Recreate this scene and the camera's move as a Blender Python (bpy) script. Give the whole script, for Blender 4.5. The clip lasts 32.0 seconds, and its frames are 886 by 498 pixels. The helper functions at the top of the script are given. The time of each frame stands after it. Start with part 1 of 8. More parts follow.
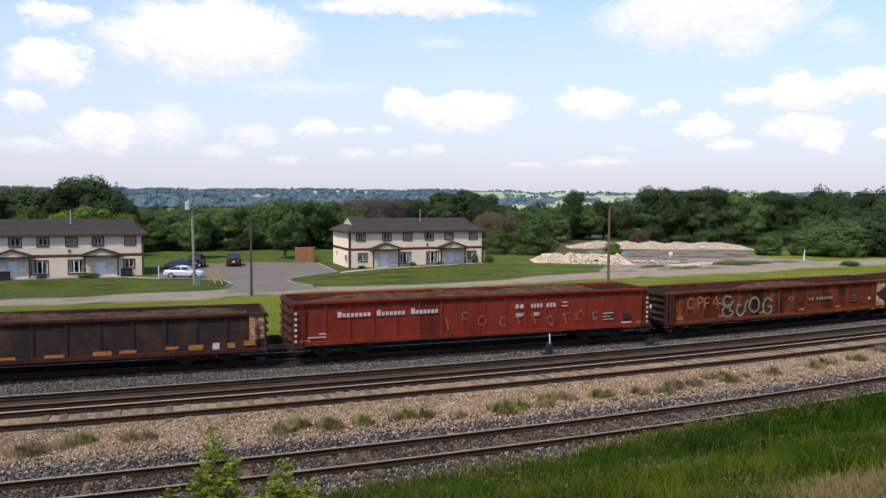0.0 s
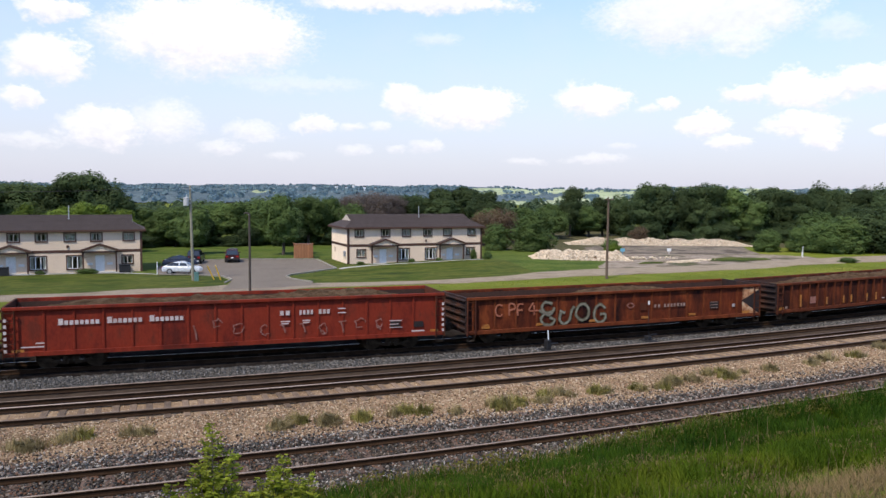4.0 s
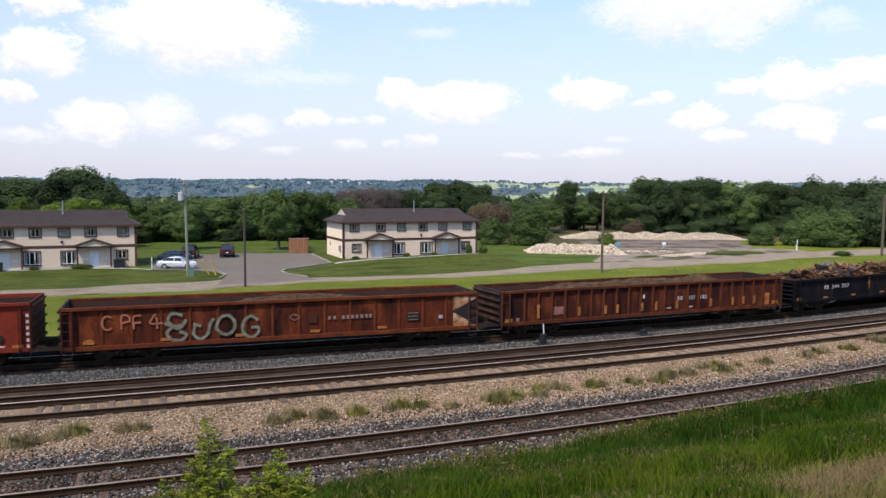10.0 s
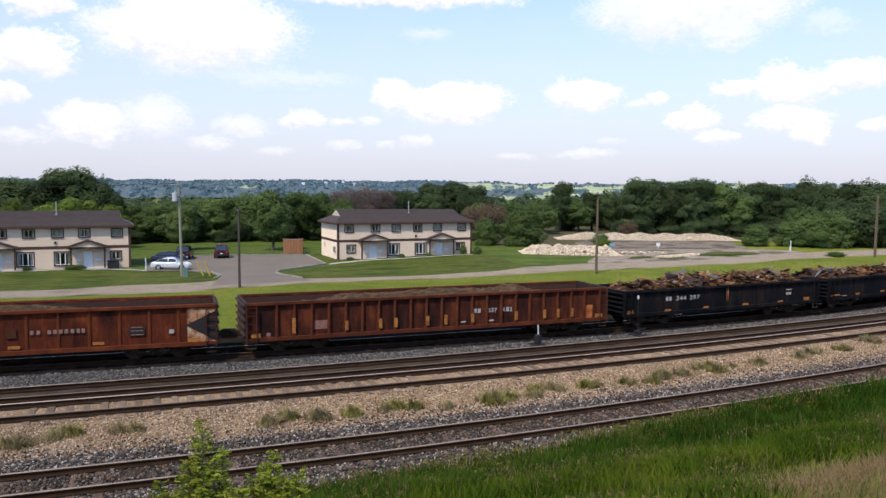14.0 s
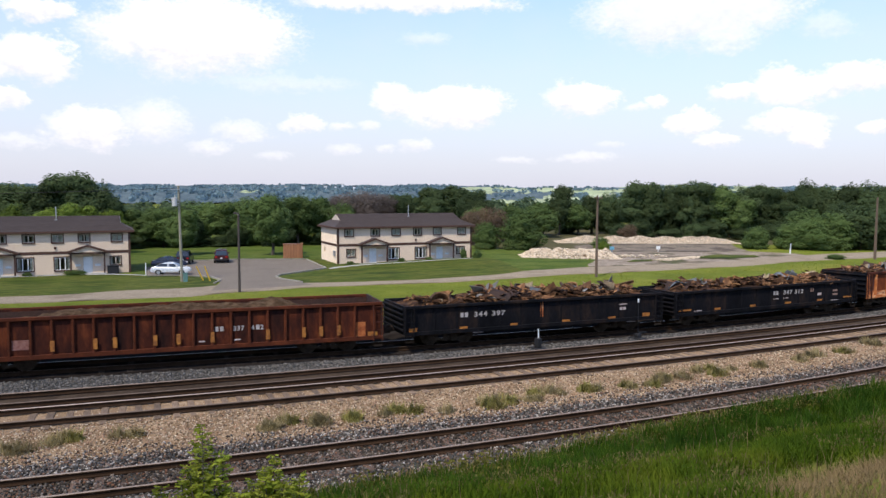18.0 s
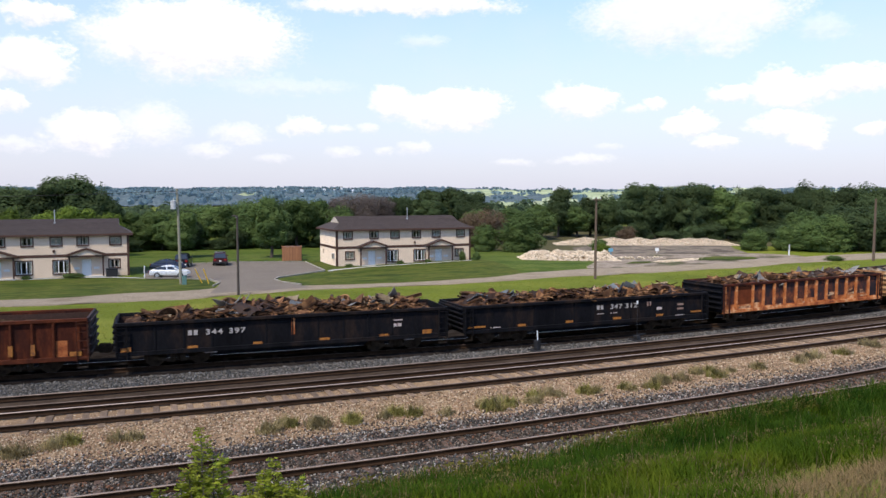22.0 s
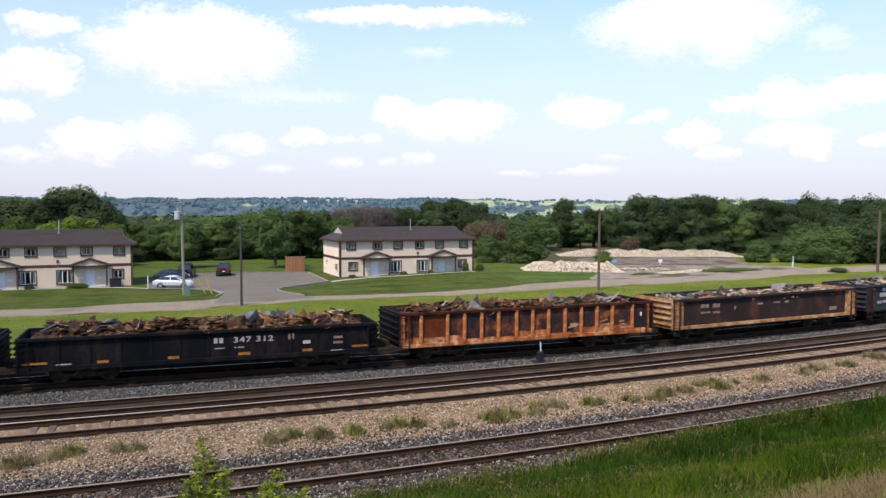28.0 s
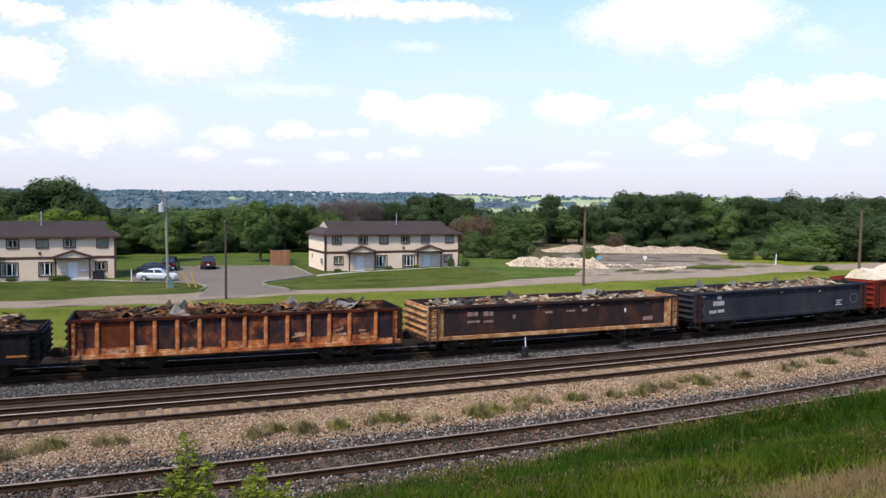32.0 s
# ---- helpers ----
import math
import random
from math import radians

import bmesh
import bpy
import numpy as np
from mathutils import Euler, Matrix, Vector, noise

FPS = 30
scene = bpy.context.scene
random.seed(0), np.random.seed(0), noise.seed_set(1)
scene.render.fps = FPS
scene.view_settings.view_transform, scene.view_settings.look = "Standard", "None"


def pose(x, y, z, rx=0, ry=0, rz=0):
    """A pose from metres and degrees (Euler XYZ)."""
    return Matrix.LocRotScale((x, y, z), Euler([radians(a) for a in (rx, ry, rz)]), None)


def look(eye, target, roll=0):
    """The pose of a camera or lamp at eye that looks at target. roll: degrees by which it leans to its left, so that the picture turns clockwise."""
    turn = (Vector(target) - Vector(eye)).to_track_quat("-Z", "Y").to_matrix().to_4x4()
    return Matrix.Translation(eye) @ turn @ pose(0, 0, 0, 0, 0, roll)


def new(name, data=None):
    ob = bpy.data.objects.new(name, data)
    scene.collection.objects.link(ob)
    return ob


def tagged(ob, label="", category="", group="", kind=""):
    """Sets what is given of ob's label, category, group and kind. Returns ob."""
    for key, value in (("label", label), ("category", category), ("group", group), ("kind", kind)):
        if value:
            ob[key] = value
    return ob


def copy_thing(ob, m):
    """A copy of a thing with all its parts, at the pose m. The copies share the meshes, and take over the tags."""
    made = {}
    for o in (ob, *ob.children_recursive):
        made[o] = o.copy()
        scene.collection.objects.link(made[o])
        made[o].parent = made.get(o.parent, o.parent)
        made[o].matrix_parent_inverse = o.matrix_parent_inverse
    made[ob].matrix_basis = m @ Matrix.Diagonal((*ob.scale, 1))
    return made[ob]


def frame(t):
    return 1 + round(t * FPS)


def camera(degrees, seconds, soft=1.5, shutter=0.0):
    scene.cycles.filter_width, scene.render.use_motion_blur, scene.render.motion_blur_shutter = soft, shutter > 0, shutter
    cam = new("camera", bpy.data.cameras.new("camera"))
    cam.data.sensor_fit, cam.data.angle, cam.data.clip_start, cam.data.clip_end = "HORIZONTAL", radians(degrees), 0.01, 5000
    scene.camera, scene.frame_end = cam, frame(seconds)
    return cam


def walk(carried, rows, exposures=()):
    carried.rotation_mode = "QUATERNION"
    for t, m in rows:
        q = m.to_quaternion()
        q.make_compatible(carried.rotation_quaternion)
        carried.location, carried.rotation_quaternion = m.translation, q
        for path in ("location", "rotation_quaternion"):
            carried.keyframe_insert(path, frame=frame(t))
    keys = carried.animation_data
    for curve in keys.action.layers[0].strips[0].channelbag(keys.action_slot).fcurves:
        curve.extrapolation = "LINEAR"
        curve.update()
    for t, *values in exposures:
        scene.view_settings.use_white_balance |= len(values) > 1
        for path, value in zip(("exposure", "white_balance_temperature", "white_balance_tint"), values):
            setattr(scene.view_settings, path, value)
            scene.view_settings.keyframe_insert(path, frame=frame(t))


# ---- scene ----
SECONDS = 32.0
cam = camera(58.5, SECONDS, soft=1.45, shutter=0.4)
PATH = [
    (0, 86.209, -0.365, -22.357), (0.5, 86.300, -0.313, -22.427), (1, 86.238, -0.293, -22.551), (1.5, 86.152, -0.261, -22.651),
    (2, 85.995, -0.376, -22.556), (2.5, 85.944, -0.358, -22.489), (3, 85.994, -0.318, -22.428), (3.5, 85.975, -0.459, -22.386),
    (5.5, 85.805, -0.265, -22.722), (6, 85.750, -0.419, -22.776), (6.5, 85.691, -0.315, -22.840), (7, 85.707, -0.344, -22.859),
    (7.5, 85.687, -0.305, -22.841), (8, 85.714, -0.224, -22.841), (8.5, 85.806, -0.146, -22.853), (9, 85.849, -0.155, -22.867),
    (9.5, 85.648, -0.297, -22.812), (10, 85.530, -0.321, -22.801), (10.5, 85.461, -0.326, -22.815), (11, 85.525, -0.331, -22.857),
    (11.5, 85.637, -0.266, -22.903), (12, 85.727, -0.078, -23.003), (12.5, 85.805, -0.140, -23.053), (13, 85.821, 0.022, -23.115),
    (13.5, 85.773, -0.129, -23.174), (14, 85.594, -0.353, -23.185), (14.5, 85.510, -0.298, -23.216), (16.5, 85.584, -0.223, -23.149),
    (17, 85.766, -0.071, -23.128), (17.5, 85.867, -0.058, -23.160), (18, 85.878, -0.151, -23.207), (18.5, 85.871, -0.132, -23.225),
    (19, 85.877, -0.130, -23.226), (19.5, 86.013, -0.042, -23.203), (20, 86.063, -0.043, -23.180), (20.5, 86.098, -0.034, -23.185),
    (21, 86.002, -0.093, -23.274), (21.5, 86.034, 0.020, -23.292), (22, 86.043, -0.034, -23.296), (22.5, 86.055, -0.033, -23.302),
    (23, 86.012, 0.002, -23.327), (23.5, 86.033, 0.019, -23.320), (24, 86.085, 0.075, -23.182), (24.5, 86.128, 0.142, -23.147),
    (25, 86.235, 0.300, -23.164), (25.5, 86.334, 0.314, -23.196), (27.5, 86.632, 0.528, -23.181), (28, 86.833, -0.139, -23.058),
    (28.5, 86.332, -0.318, -22.907), (29, 86.156, -0.370, -23.008), (29.5, 86.014, -0.388, -23.048), (30, 85.750, -0.479, -23.118),
    (30.5, 85.873, -0.498, -23.267), (31, 85.984, -0.524, -23.601), (31.5, 86.533, -0.396, -24.032), (32, 86.477, -0.660, -24.061),
]

EYE = (0.0, 0.0, 7.0)
walk(cam, [(t, pose(*EYE, rx, ry, rz)) for t, rx, ry, rz in PATH], exposures=[(0, -0.05), (4, -0.01), (13, 0.01), (23, 0.05), (32, 0.09)])

# ---- world, sun ----
SUN_ELEVATION, SUN_AZIMUTH = radians(54), radians(218)   # azimuth from +x towards +y
HEAPED_CLOUDS = [  # azimuth, elevation, half width, half height (degrees), density
    (83.9, 10.4, 6.5, 2.57, 1), (87.8, 10.3, 2.1, 1.43, 0.9), (93.3, 11.3, 2.1, 0.75, 0.9), (93.8, 8.3, 2.4, 1.46, 0.9), (90.7, 4.1, 2.6, 1.25, 0.75),
    (86.8, 4.7, 2.1, 1.5, 0.7), (65.8, 6.1, 3.4, 1.43, 1), (57, 6.4, 2.3, 1.13, 1), (43.7, 6.7, 2.1, 1.31, 0.95), (43.3, 4.6, 2.3, 0.73, 0.85),
    (39.8, 7.2, 2.6, 1.05, 1), (49.7, 11.9, 6.6, 2.09, 0.78), (47.3, 10.4, 2.5, 1.01, 0.7), (69.5, 13.1, 7.6, 0.67, 0.85),
]
SMALL_CLOUDS = [  # the same for the small puffs
    (95.4, 5.8, 1.1, 0.63, 0.8), (76.7, 4.7, 1.5, 0.59, 0.75), (74.1, 4.6, 0.9, 0.36, 0.7), (70.3, 6.5, 1.7, 1.03, 0.85), (51.8, 6.2, 0.8, 0.42, 0.9),
    (53.2, 5.9, 0.8, 0.31, 0.7), (49.4, 4.8, 1.6, 0.8, 0.95), (48, 3.6, 1.4, 0.49, 0.75), (47, 6.7, 1.6, 0.56, 0.9), (42.1, 3.7, 1.1, 0.66, 0.9),
    (38.4, 4.1, 0.9, 0.42, 0.8),
]
FAINT_CLOUDS = [  # and for the thin low streaks
    (81, 4.1, 2, 0.78, 0.6), (83.3, 3, 1.7, 0.54, 0.55), (72.1, 4.7, 0.9, 0.36, 0.6), (68.1, 10.7, 1.6, 0.53, 0.4), (41.5, 10.5, 1.6, 0.9, 0.4),
    (68.7, 3.3, 1.2, 0.52, 0.6), (73.9, 2.9, 1.1, 0.4, 0.5), (70.9, 3.1, 0.8, 0.32, 0.5), (78.7, 2.5, 1.2, 0.32, 0.45), (61.6, 2.3, 1.5, 0.28, 0.45),
    (56.8, 2.5, 2.4, 0.4, 0.55), (55, 3.4, 1, 0.24, 0.4), (78.2, 7.5, 4.7, 0.69, 0.35), (95, 3.1, 2.2, 0.5, 0.5),
]


def build_world():
    world = bpy.data.worlds.new("sky")
    scene.world = world
    world.use_nodes = True
    nt = world.node_tree
    N, K = nt.nodes, nt.links
    N.clear()

    def n(kind, **kw):
        node = N.new(kind)
        for k, v in kw.items():
            node.inputs[int(k[1:])].default_value = v
        return node

    def math_node(op, a, b=None, clamp=False):
        m = N.new("ShaderNodeMath")
        m.operation, m.use_clamp = op, clamp
        for i, v in enumerate((a, b)):
            if v is None:
                continue
            if isinstance(v, (int, float)):
                m.inputs[i].default_value = v
            else:
                K.new(v, m.inputs[i])
        return m.outputs[0]

    sky = N.new("ShaderNodeTexSky")
    sky.sky_type, sky.sun_disc = "NISHITA", False
    sky.sun_elevation, sky.sun_rotation = SUN_ELEVATION, math.pi / 2 - SUN_AZIMUTH
    sky.air_density, sky.dust_density, sky.ozone_density = 1.0, 0.3, 1.0
    co = N.new("ShaderNodeTexCoord").outputs["Generated"]
    sep = N.new("ShaderNodeSeparateXYZ")
    K.new(co, sep.inputs[0])
    az = math_node("MULTIPLY", math_node("ARCTAN2", sep.outputs[1], sep.outputs[0]), 180 / math.pi)
    el = math_node("MULTIPLY", math_node("ARCSINE", sep.outputs[2]), 180 / math.pi)
    comb = N.new("ShaderNodeCombineXYZ")
    K.new(az, comb.inputs[0]), K.new(math_node("MULTIPLY", el, 1.5), comb.inputs[1])
    fine = n("ShaderNodeTexNoise", i2=0.22, i3=6.0, i4=0.6)
    bulk = n("ShaderNodeTexNoise", i2=0.42, i3=5.0, i4=0.55)
    curl = n("ShaderNodeTexNoise", i2=1.7, i3=3.0, i4=0.5)
    for node in (fine, bulk, curl):
        K.new(comb.outputs[0], node.inputs["Vector"])
    drift = N.new("ShaderNodeSeparateXYZ")
    K.new(bulk.outputs["Color"], drift.inputs[0])
    knob = N.new("ShaderNodeSeparateXYZ")
    K.new(curl.outputs["Color"], knob.inputs[0])
    side_a, up_a = (math_node("SUBTRACT", drift.outputs[i], 0.5) for i in (0, 1))
    side_b, up_b = (math_node("SUBTRACT", knob.outputs[i], 0.5) for i in (0, 1))

    def smooth(value, low, high):
        m = N.new("ShaderNodeMapRange")
        m.interpolation_type = "SMOOTHSTEP"
        K.new(value, m.inputs[0])
        m.inputs[1].default_value = low
        K.new(high, m.inputs[2])
        return m.outputs[0]

    wisp = n("ShaderNodeTexNoise", i2=3.4, i3=2.5, i4=0.5)
    K.new(comb.outputs[0], wisp.inputs["Vector"])
    fray = math_node("MULTIPLY", math_node("SUBTRACT", wisp.outputs[0], 0.5), 0.6)
    total = crest = None
    for a, e, w, h, p in HEAPED_CLOUDS + SMALL_CLOUDS + FAINT_CLOUDS:
        # each cloud is a heap whose outline billows; its top is firm and its base melts into the haze
        da = math_node("ADD", math_node("SUBTRACT", az, a), math_node("ADD", math_node("MULTIPLY", side_a, min(3.6, 1.5 * w)), math_node("MULTIPLY", side_b, min(1.0, 0.8 * w))))
        de = math_node("ADD", math_node("SUBTRACT", el, e), math_node("ADD", math_node("MULTIPLY", up_a, min(2.6, 1.9 * h)), math_node("MULTIPLY", up_b, min(0.9, 1.2 * h))))
        da, de = math_node("DIVIDE", da, w * 1.16), math_node("DIVIDE", de, h * 1.2)
        q = math_node("SUBTRACT", 1.0, math_node("ADD", math_node("MULTIPLY", da, da), math_node("MULTIPLY", de, de)))
        below = math_node("MAXIMUM", math_node("MULTIPLY", de, -1.0), 0.0)
        q = math_node("MULTIPLY", smooth(math_node("ADD", q, fray), -0.2, math_node("ADD", math_node("MULTIPLY", below, 0.75), 0.62 if p > 0.7 else 1.1)), p)
        total = q if total is None else math_node("MAXIMUM", total, q)
        lit = math_node("MULTIPLY", q, math_node("ADD", math_node("MULTIPLY", math_node("ADD", de, math_node("MULTIPLY", up_b, 1.6)), 0.55), 0.72, clamp=True))
        crest = lit if crest is None else math_node("MAXIMUM", crest, lit)
    # thin veil everywhere, thicker at the horizon and behind the camera
    veil = math_node("MULTIPLY", math_node("SUBTRACT", fine.outputs[0], 0.42), 1.6, clamp=True)
    low = math_node("MULTIPLY", math_node("POWER", math_node("SUBTRACT", 1.0, math_node("DIVIDE", el, 16.0), clamp=True), 0.72), 0.98)
    amount = math_node("MAXIMUM", total, math_node("MULTIPLY", veil, 0.2), clamp=True)
    tint = N.new("ShaderNodeMix")
    tint.data_type = "RGBA"
    K.new(amount, tint.inputs[0])
    gain = N.new("ShaderNodeMix")
    gain.data_type, gain.blend_type = "RGBA", "MULTIPLY"
    gain.inputs[0].default_value, gain.inputs[7].default_value = 1.0, (SKY_GAIN * 0.90, SKY_GAIN * 0.955, SKY_GAIN * 1.085, 1)
    K.new(sky.outputs[0], gain.inputs[6])
    haze = N.new("ShaderNodeMix")
    haze.data_type = "RGBA"
    K.new(low, haze.inputs[0]), K.new(gain.outputs[2], haze.inputs[6])
    haze.inputs[7].default_value = (*[c * HAZE_GAIN for c in (0.925, 0.93, 1.10)], 1)
    K.new(haze.outputs[2], tint.inputs[6])
    # grey-lavender undersides, white crests
    body = N.new("ShaderNodeMix")
    body.data_type = "RGBA"
    K.new(math_node("DIVIDE", crest, math_node("MAXIMUM", total, 0.02), clamp=True), body.inputs[0])
    body.inputs[6].default_value = (*[c * CLOUD_GAIN for c in (0.79, 0.755, 0.835)], 1)
    body.inputs[7].default_value = (*[c * CLOUD_GAIN for c in (1.0, 0.98, 1.0)], 1)
    K.new(body.outputs[2], tint.inputs[7])
    back = n("ShaderNodeBackground", i1=0.15)
    K.new(tint.outputs[2], back.inputs[0])
    out = N.new("ShaderNodeOutputWorld")
    K.new(back.outputs[0], out.inputs[0])


SKY_GAIN, CLOUD_GAIN, HAZE_GAIN = 1.56, 7.7, 4.95
build_world()
sun = new("sun", bpy.data.lights.new("sun", "SUN"))
sun.data.energy, sun.data.angle, sun.data.color = 3.95, radians(1.0), (1.0, 0.905, 0.745)
sun_dir = Vector((math.cos(SUN_ELEVATION) * math.cos(SUN_AZIMUTH), math.cos(SUN_ELEVATION) * math.sin(SUN_AZIMUTH), math.sin(SUN_ELEVATION)))
sun.matrix_world = look(sun_dir * 100, (0, 0, 0))


# ---- materials ----
def material(name, *cols, scale=3.0, rough=0.85, metal=0.0, bump=0.3, fine=40.0, per_object=0.0, island=0.0, contrast=1.0, stretch=(1, 1, 1), spec=0.4, dist=0.02, grains=(0.72, 1.25), dusty=None):
    """A surface with blotches in two to four colours, fine grain and relief, in object space."""
    m = bpy.data.materials.new(name)
    m.use_nodes = True
    nt = m.node_tree
    N, K = nt.nodes, nt.links
    bsdf = N["Principled BSDF"]
    bsdf.inputs["Metallic"].default_value = metal
    bsdf.inputs["Specular IOR Level"].default_value = spec
    bsdf.inputs["Diffuse Roughness"].default_value = (1.0 if rough >= 0.85 else 0.2) if dusty is None else dusty
    co = N.new("ShaderNodeTexCoord")
    mp = N.new("ShaderNodeMapping")
    mp.inputs["Scale"].default_value = stretch
    K.new(co.outputs["Object"], mp.inputs[0])
    big = N.new("ShaderNodeTexNoise")
    big.inputs["Scale"].default_value, big.inputs["Detail"].default_value, big.inputs["Roughness"].default_value = scale, 6, 0.65
    small = N.new("ShaderNodeTexNoise")
    small.inputs["Scale"].default_value, small.inputs["Detail"].default_value = fine, 4
    K.new(mp.outputs[0], big.inputs["Vector"]), K.new(mp.outputs[0], small.inputs["Vector"])
    ramp = N.new("ShaderNodeValToRGB")
    el = ramp.color_ramp.elements
    lo, hi = 0.5 - 0.22 / contrast, 0.5 + 0.22 / contrast
    cols = cols if len(cols) > 1 else (cols[0], tuple(c * 0.8 for c in cols[0]))
    while len(el) < len(cols):
        el.new(0.5)
    for i, c in enumerate(cols):
        el[i].position = lo + (hi - lo) * i / (len(cols) - 1)
        el[i].color = (*c, 1)
    K.new(big.outputs[0], ramp.inputs[0])
    grain = N.new("ShaderNodeMapRange")
    grain.inputs[1].default_value, grain.inputs[2].default_value, grain.inputs[3].default_value, grain.inputs[4].default_value = 0.3, 0.7, grains[0], grains[1]
    K.new(small.outputs[0], grain.inputs[0])
    mul = N.new("ShaderNodeMix")
    mul.data_type, mul.blend_type = "RGBA", "MULTIPLY"
    mul.inputs[0].default_value = 1.0
    K.new(ramp.outputs[0], mul.inputs[6]), K.new(grain.outputs[0], mul.inputs[7])
    last = mul.outputs[2]
    for amount, node, out in ((per_object, "ShaderNodeObjectInfo", "Random"), (island, "ShaderNodeNewGeometry", "Random Per Island")):
        if amount:
            src = N.new(node)
            rng = N.new("ShaderNodeMapRange")
            rng.inputs[3].default_value, rng.inputs[4].default_value = 1 - amount, 1 + amount
            K.new(src.outputs[out], rng.inputs[0])
            mx = N.new("ShaderNodeMix")
            mx.data_type, mx.blend_type = "RGBA", "MULTIPLY"
            mx.inputs[0].default_value = 1.0
            K.new(last, mx.inputs[6]), K.new(rng.outputs[0], mx.inputs[7])
            last = mx.outputs[2]
    K.new(last, bsdf.inputs["Base Color"])
    rr = N.new("ShaderNodeMapRange")
    rr.inputs[3].default_value, rr.inputs[4].default_value = max(0.05, rough - 0.12), min(1, rough + 0.1)
    K.new(big.outputs[0], rr.inputs[0]), K.new(rr.outputs[0], bsdf.inputs["Roughness"])
    if bump:
        b = N.new("ShaderNodeBump")
        b.inputs["Strength"].default_value, b.inputs["Distance"].default_value = bump, dist
        K.new(small.outputs[0], b.inputs["Height"]), K.new(b.outputs[0], bsdf.inputs["Normal"])
    return m


def glass_material(name, tint, rough=0.08):
    m = bpy.data.materials.new(name)
    m.use_nodes = True
    b = m.node_tree.nodes["Principled BSDF"]
    b.inputs["Base Color"].default_value = (*tint, 1)
    b.inputs["Roughness"].default_value, b.inputs["Specular IOR Level"].default_value = rough, 0.8
    return m


MEADOW = material("meadow_grass", (0.0679, 0.0885, 0.0088), (0.1131, 0.1339, 0.0142), (0.181, 0.176, 0.0308), scale=0.12, fine=6, bump=0.6, dist=0.1, rough=0.95, spec=0.1)
LAWN = material("lawn", (0.0259, 0.0387, 0.005), (0.0449, 0.0621, 0.0075), (0.0811, 0.0874, 0.0158), (0.0397, 0.0537, 0.0067), contrast=1.5, scale=0.3, fine=2.2, bump=0.4, dist=0.06, rough=0.95, spec=0.1, grains=(0.62, 1.35), stretch=(0.5, 1.6, 1))
DIRT_ROAD = material("dirt_road", (0.1622, 0.1254, 0.0862), (0.2506, 0.2014, 0.1461), (0.199, 0.1596, 0.1166), scale=0.3, fine=8, bump=0.3, rough=0.95, spec=0.1)
ASPHALT = material("worn_asphalt", (0.13, 0.105, 0.083), (0.172, 0.142, 0.113), scale=0.3, fine=12, rough=0.9, spec=0.2)
CONCRETE = material("concrete", (0.351, 0.3354, 0.3042), (0.429, 0.4056, 0.3744), scale=1.2, fine=20, rough=0.9)
GREY_BALLAST = material("grey_ballast", (0.0309, 0.026, 0.0218), (0.0617, 0.052, 0.0437), (0.105, 0.0884, 0.0728), scale=2.0, fine=14, bump=1.0, dist=0.06, rough=0.95, spec=0.15)


def stone_material(name, *cols):
    """Broken stones, each one of the given colours, with fine grain."""
    m = material(name, (1, 1, 1), (0.8, 0.8, 0.8), scale=6, fine=40, rough=0.9, spec=0.2, bump=0.2)
    nt = m.node_tree
    b = nt.nodes["Principled BSDF"]
    geo, ramp_, mul = nt.nodes.new("ShaderNodeNewGeometry"), nt.nodes.new("ShaderNodeValToRGB"), nt.nodes.new("ShaderNodeMix")
    ramp_.color_ramp.interpolation = "CONSTANT"
    el = ramp_.color_ramp.elements
    while len(el) < len(cols):
        el.new(0.5)
    for i, c in enumerate(cols):
        el[i].position, el[i].color = i / len(cols), (*c, 1)
    mul.data_type, mul.blend_type = "RGBA", "MULTIPLY"
    mul.inputs[0].default_value = 1.0
    src = b.inputs["Base Color"].links[0].from_socket
    nt.links.new(geo.outputs["Random Per Island"], ramp_.inputs[0])
    nt.links.new(ramp_.outputs[0], mul.inputs[6]), nt.links.new(src, mul.inputs[7]), nt.links.new(mul.outputs[2], b.inputs["Base Color"])
    return m


TAN_BALLAST = material("tan_gravel", (0.1512, 0.0968, 0.0554), (0.2419, 0.1613, 0.0977), (0.3326, 0.2369, 0.1492), scale=1.1, fine=12, bump=1.0, dist=0.06, rough=0.95, spec=0.15)
DARK_BALLAST = material("oily_ballast", (0.0252, 0.0154, 0.009), (0.0468, 0.0306, 0.0198), (0.0766, 0.0522, 0.0342), scale=1.4, fine=14, bump=1.0, dist=0.05, rough=0.95, spec=0.15)
STONES = stone_material("ballast_stones", (0.0311, 0.027, 0.024), (0.1036, 0.0844, 0.0708), (0.057, 0.0483, 0.0441), (0.2073, 0.1406, 0.1135), (0.0725, 0.0743, 0.0735), (0.2903, 0.2531, 0.2204), (0.0415, 0.0327, 0.028), (0.1555, 0.1373, 0.1202), (0.1763, 0.1013, 0.0668), (0.0881, 0.0878, 0.0881), (0.4354, 0.3937, 0.3539), (0.0622, 0.0518, 0.0454))
TAN_STONES = stone_material("tan_stones", (0.3024, 0.1966, 0.1159), (0.4435, 0.3125, 0.1966), (0.1714, 0.1058, 0.0605), (0.5443, 0.4183, 0.2873), (0.3528, 0.2268, 0.1361), (0.2318, 0.1562, 0.0977), (0.4032, 0.2419, 0.1562), (0.2621, 0.2117, 0.1562), (0.625, 0.504, 0.3629), (0.121, 0.0806, 0.0504))
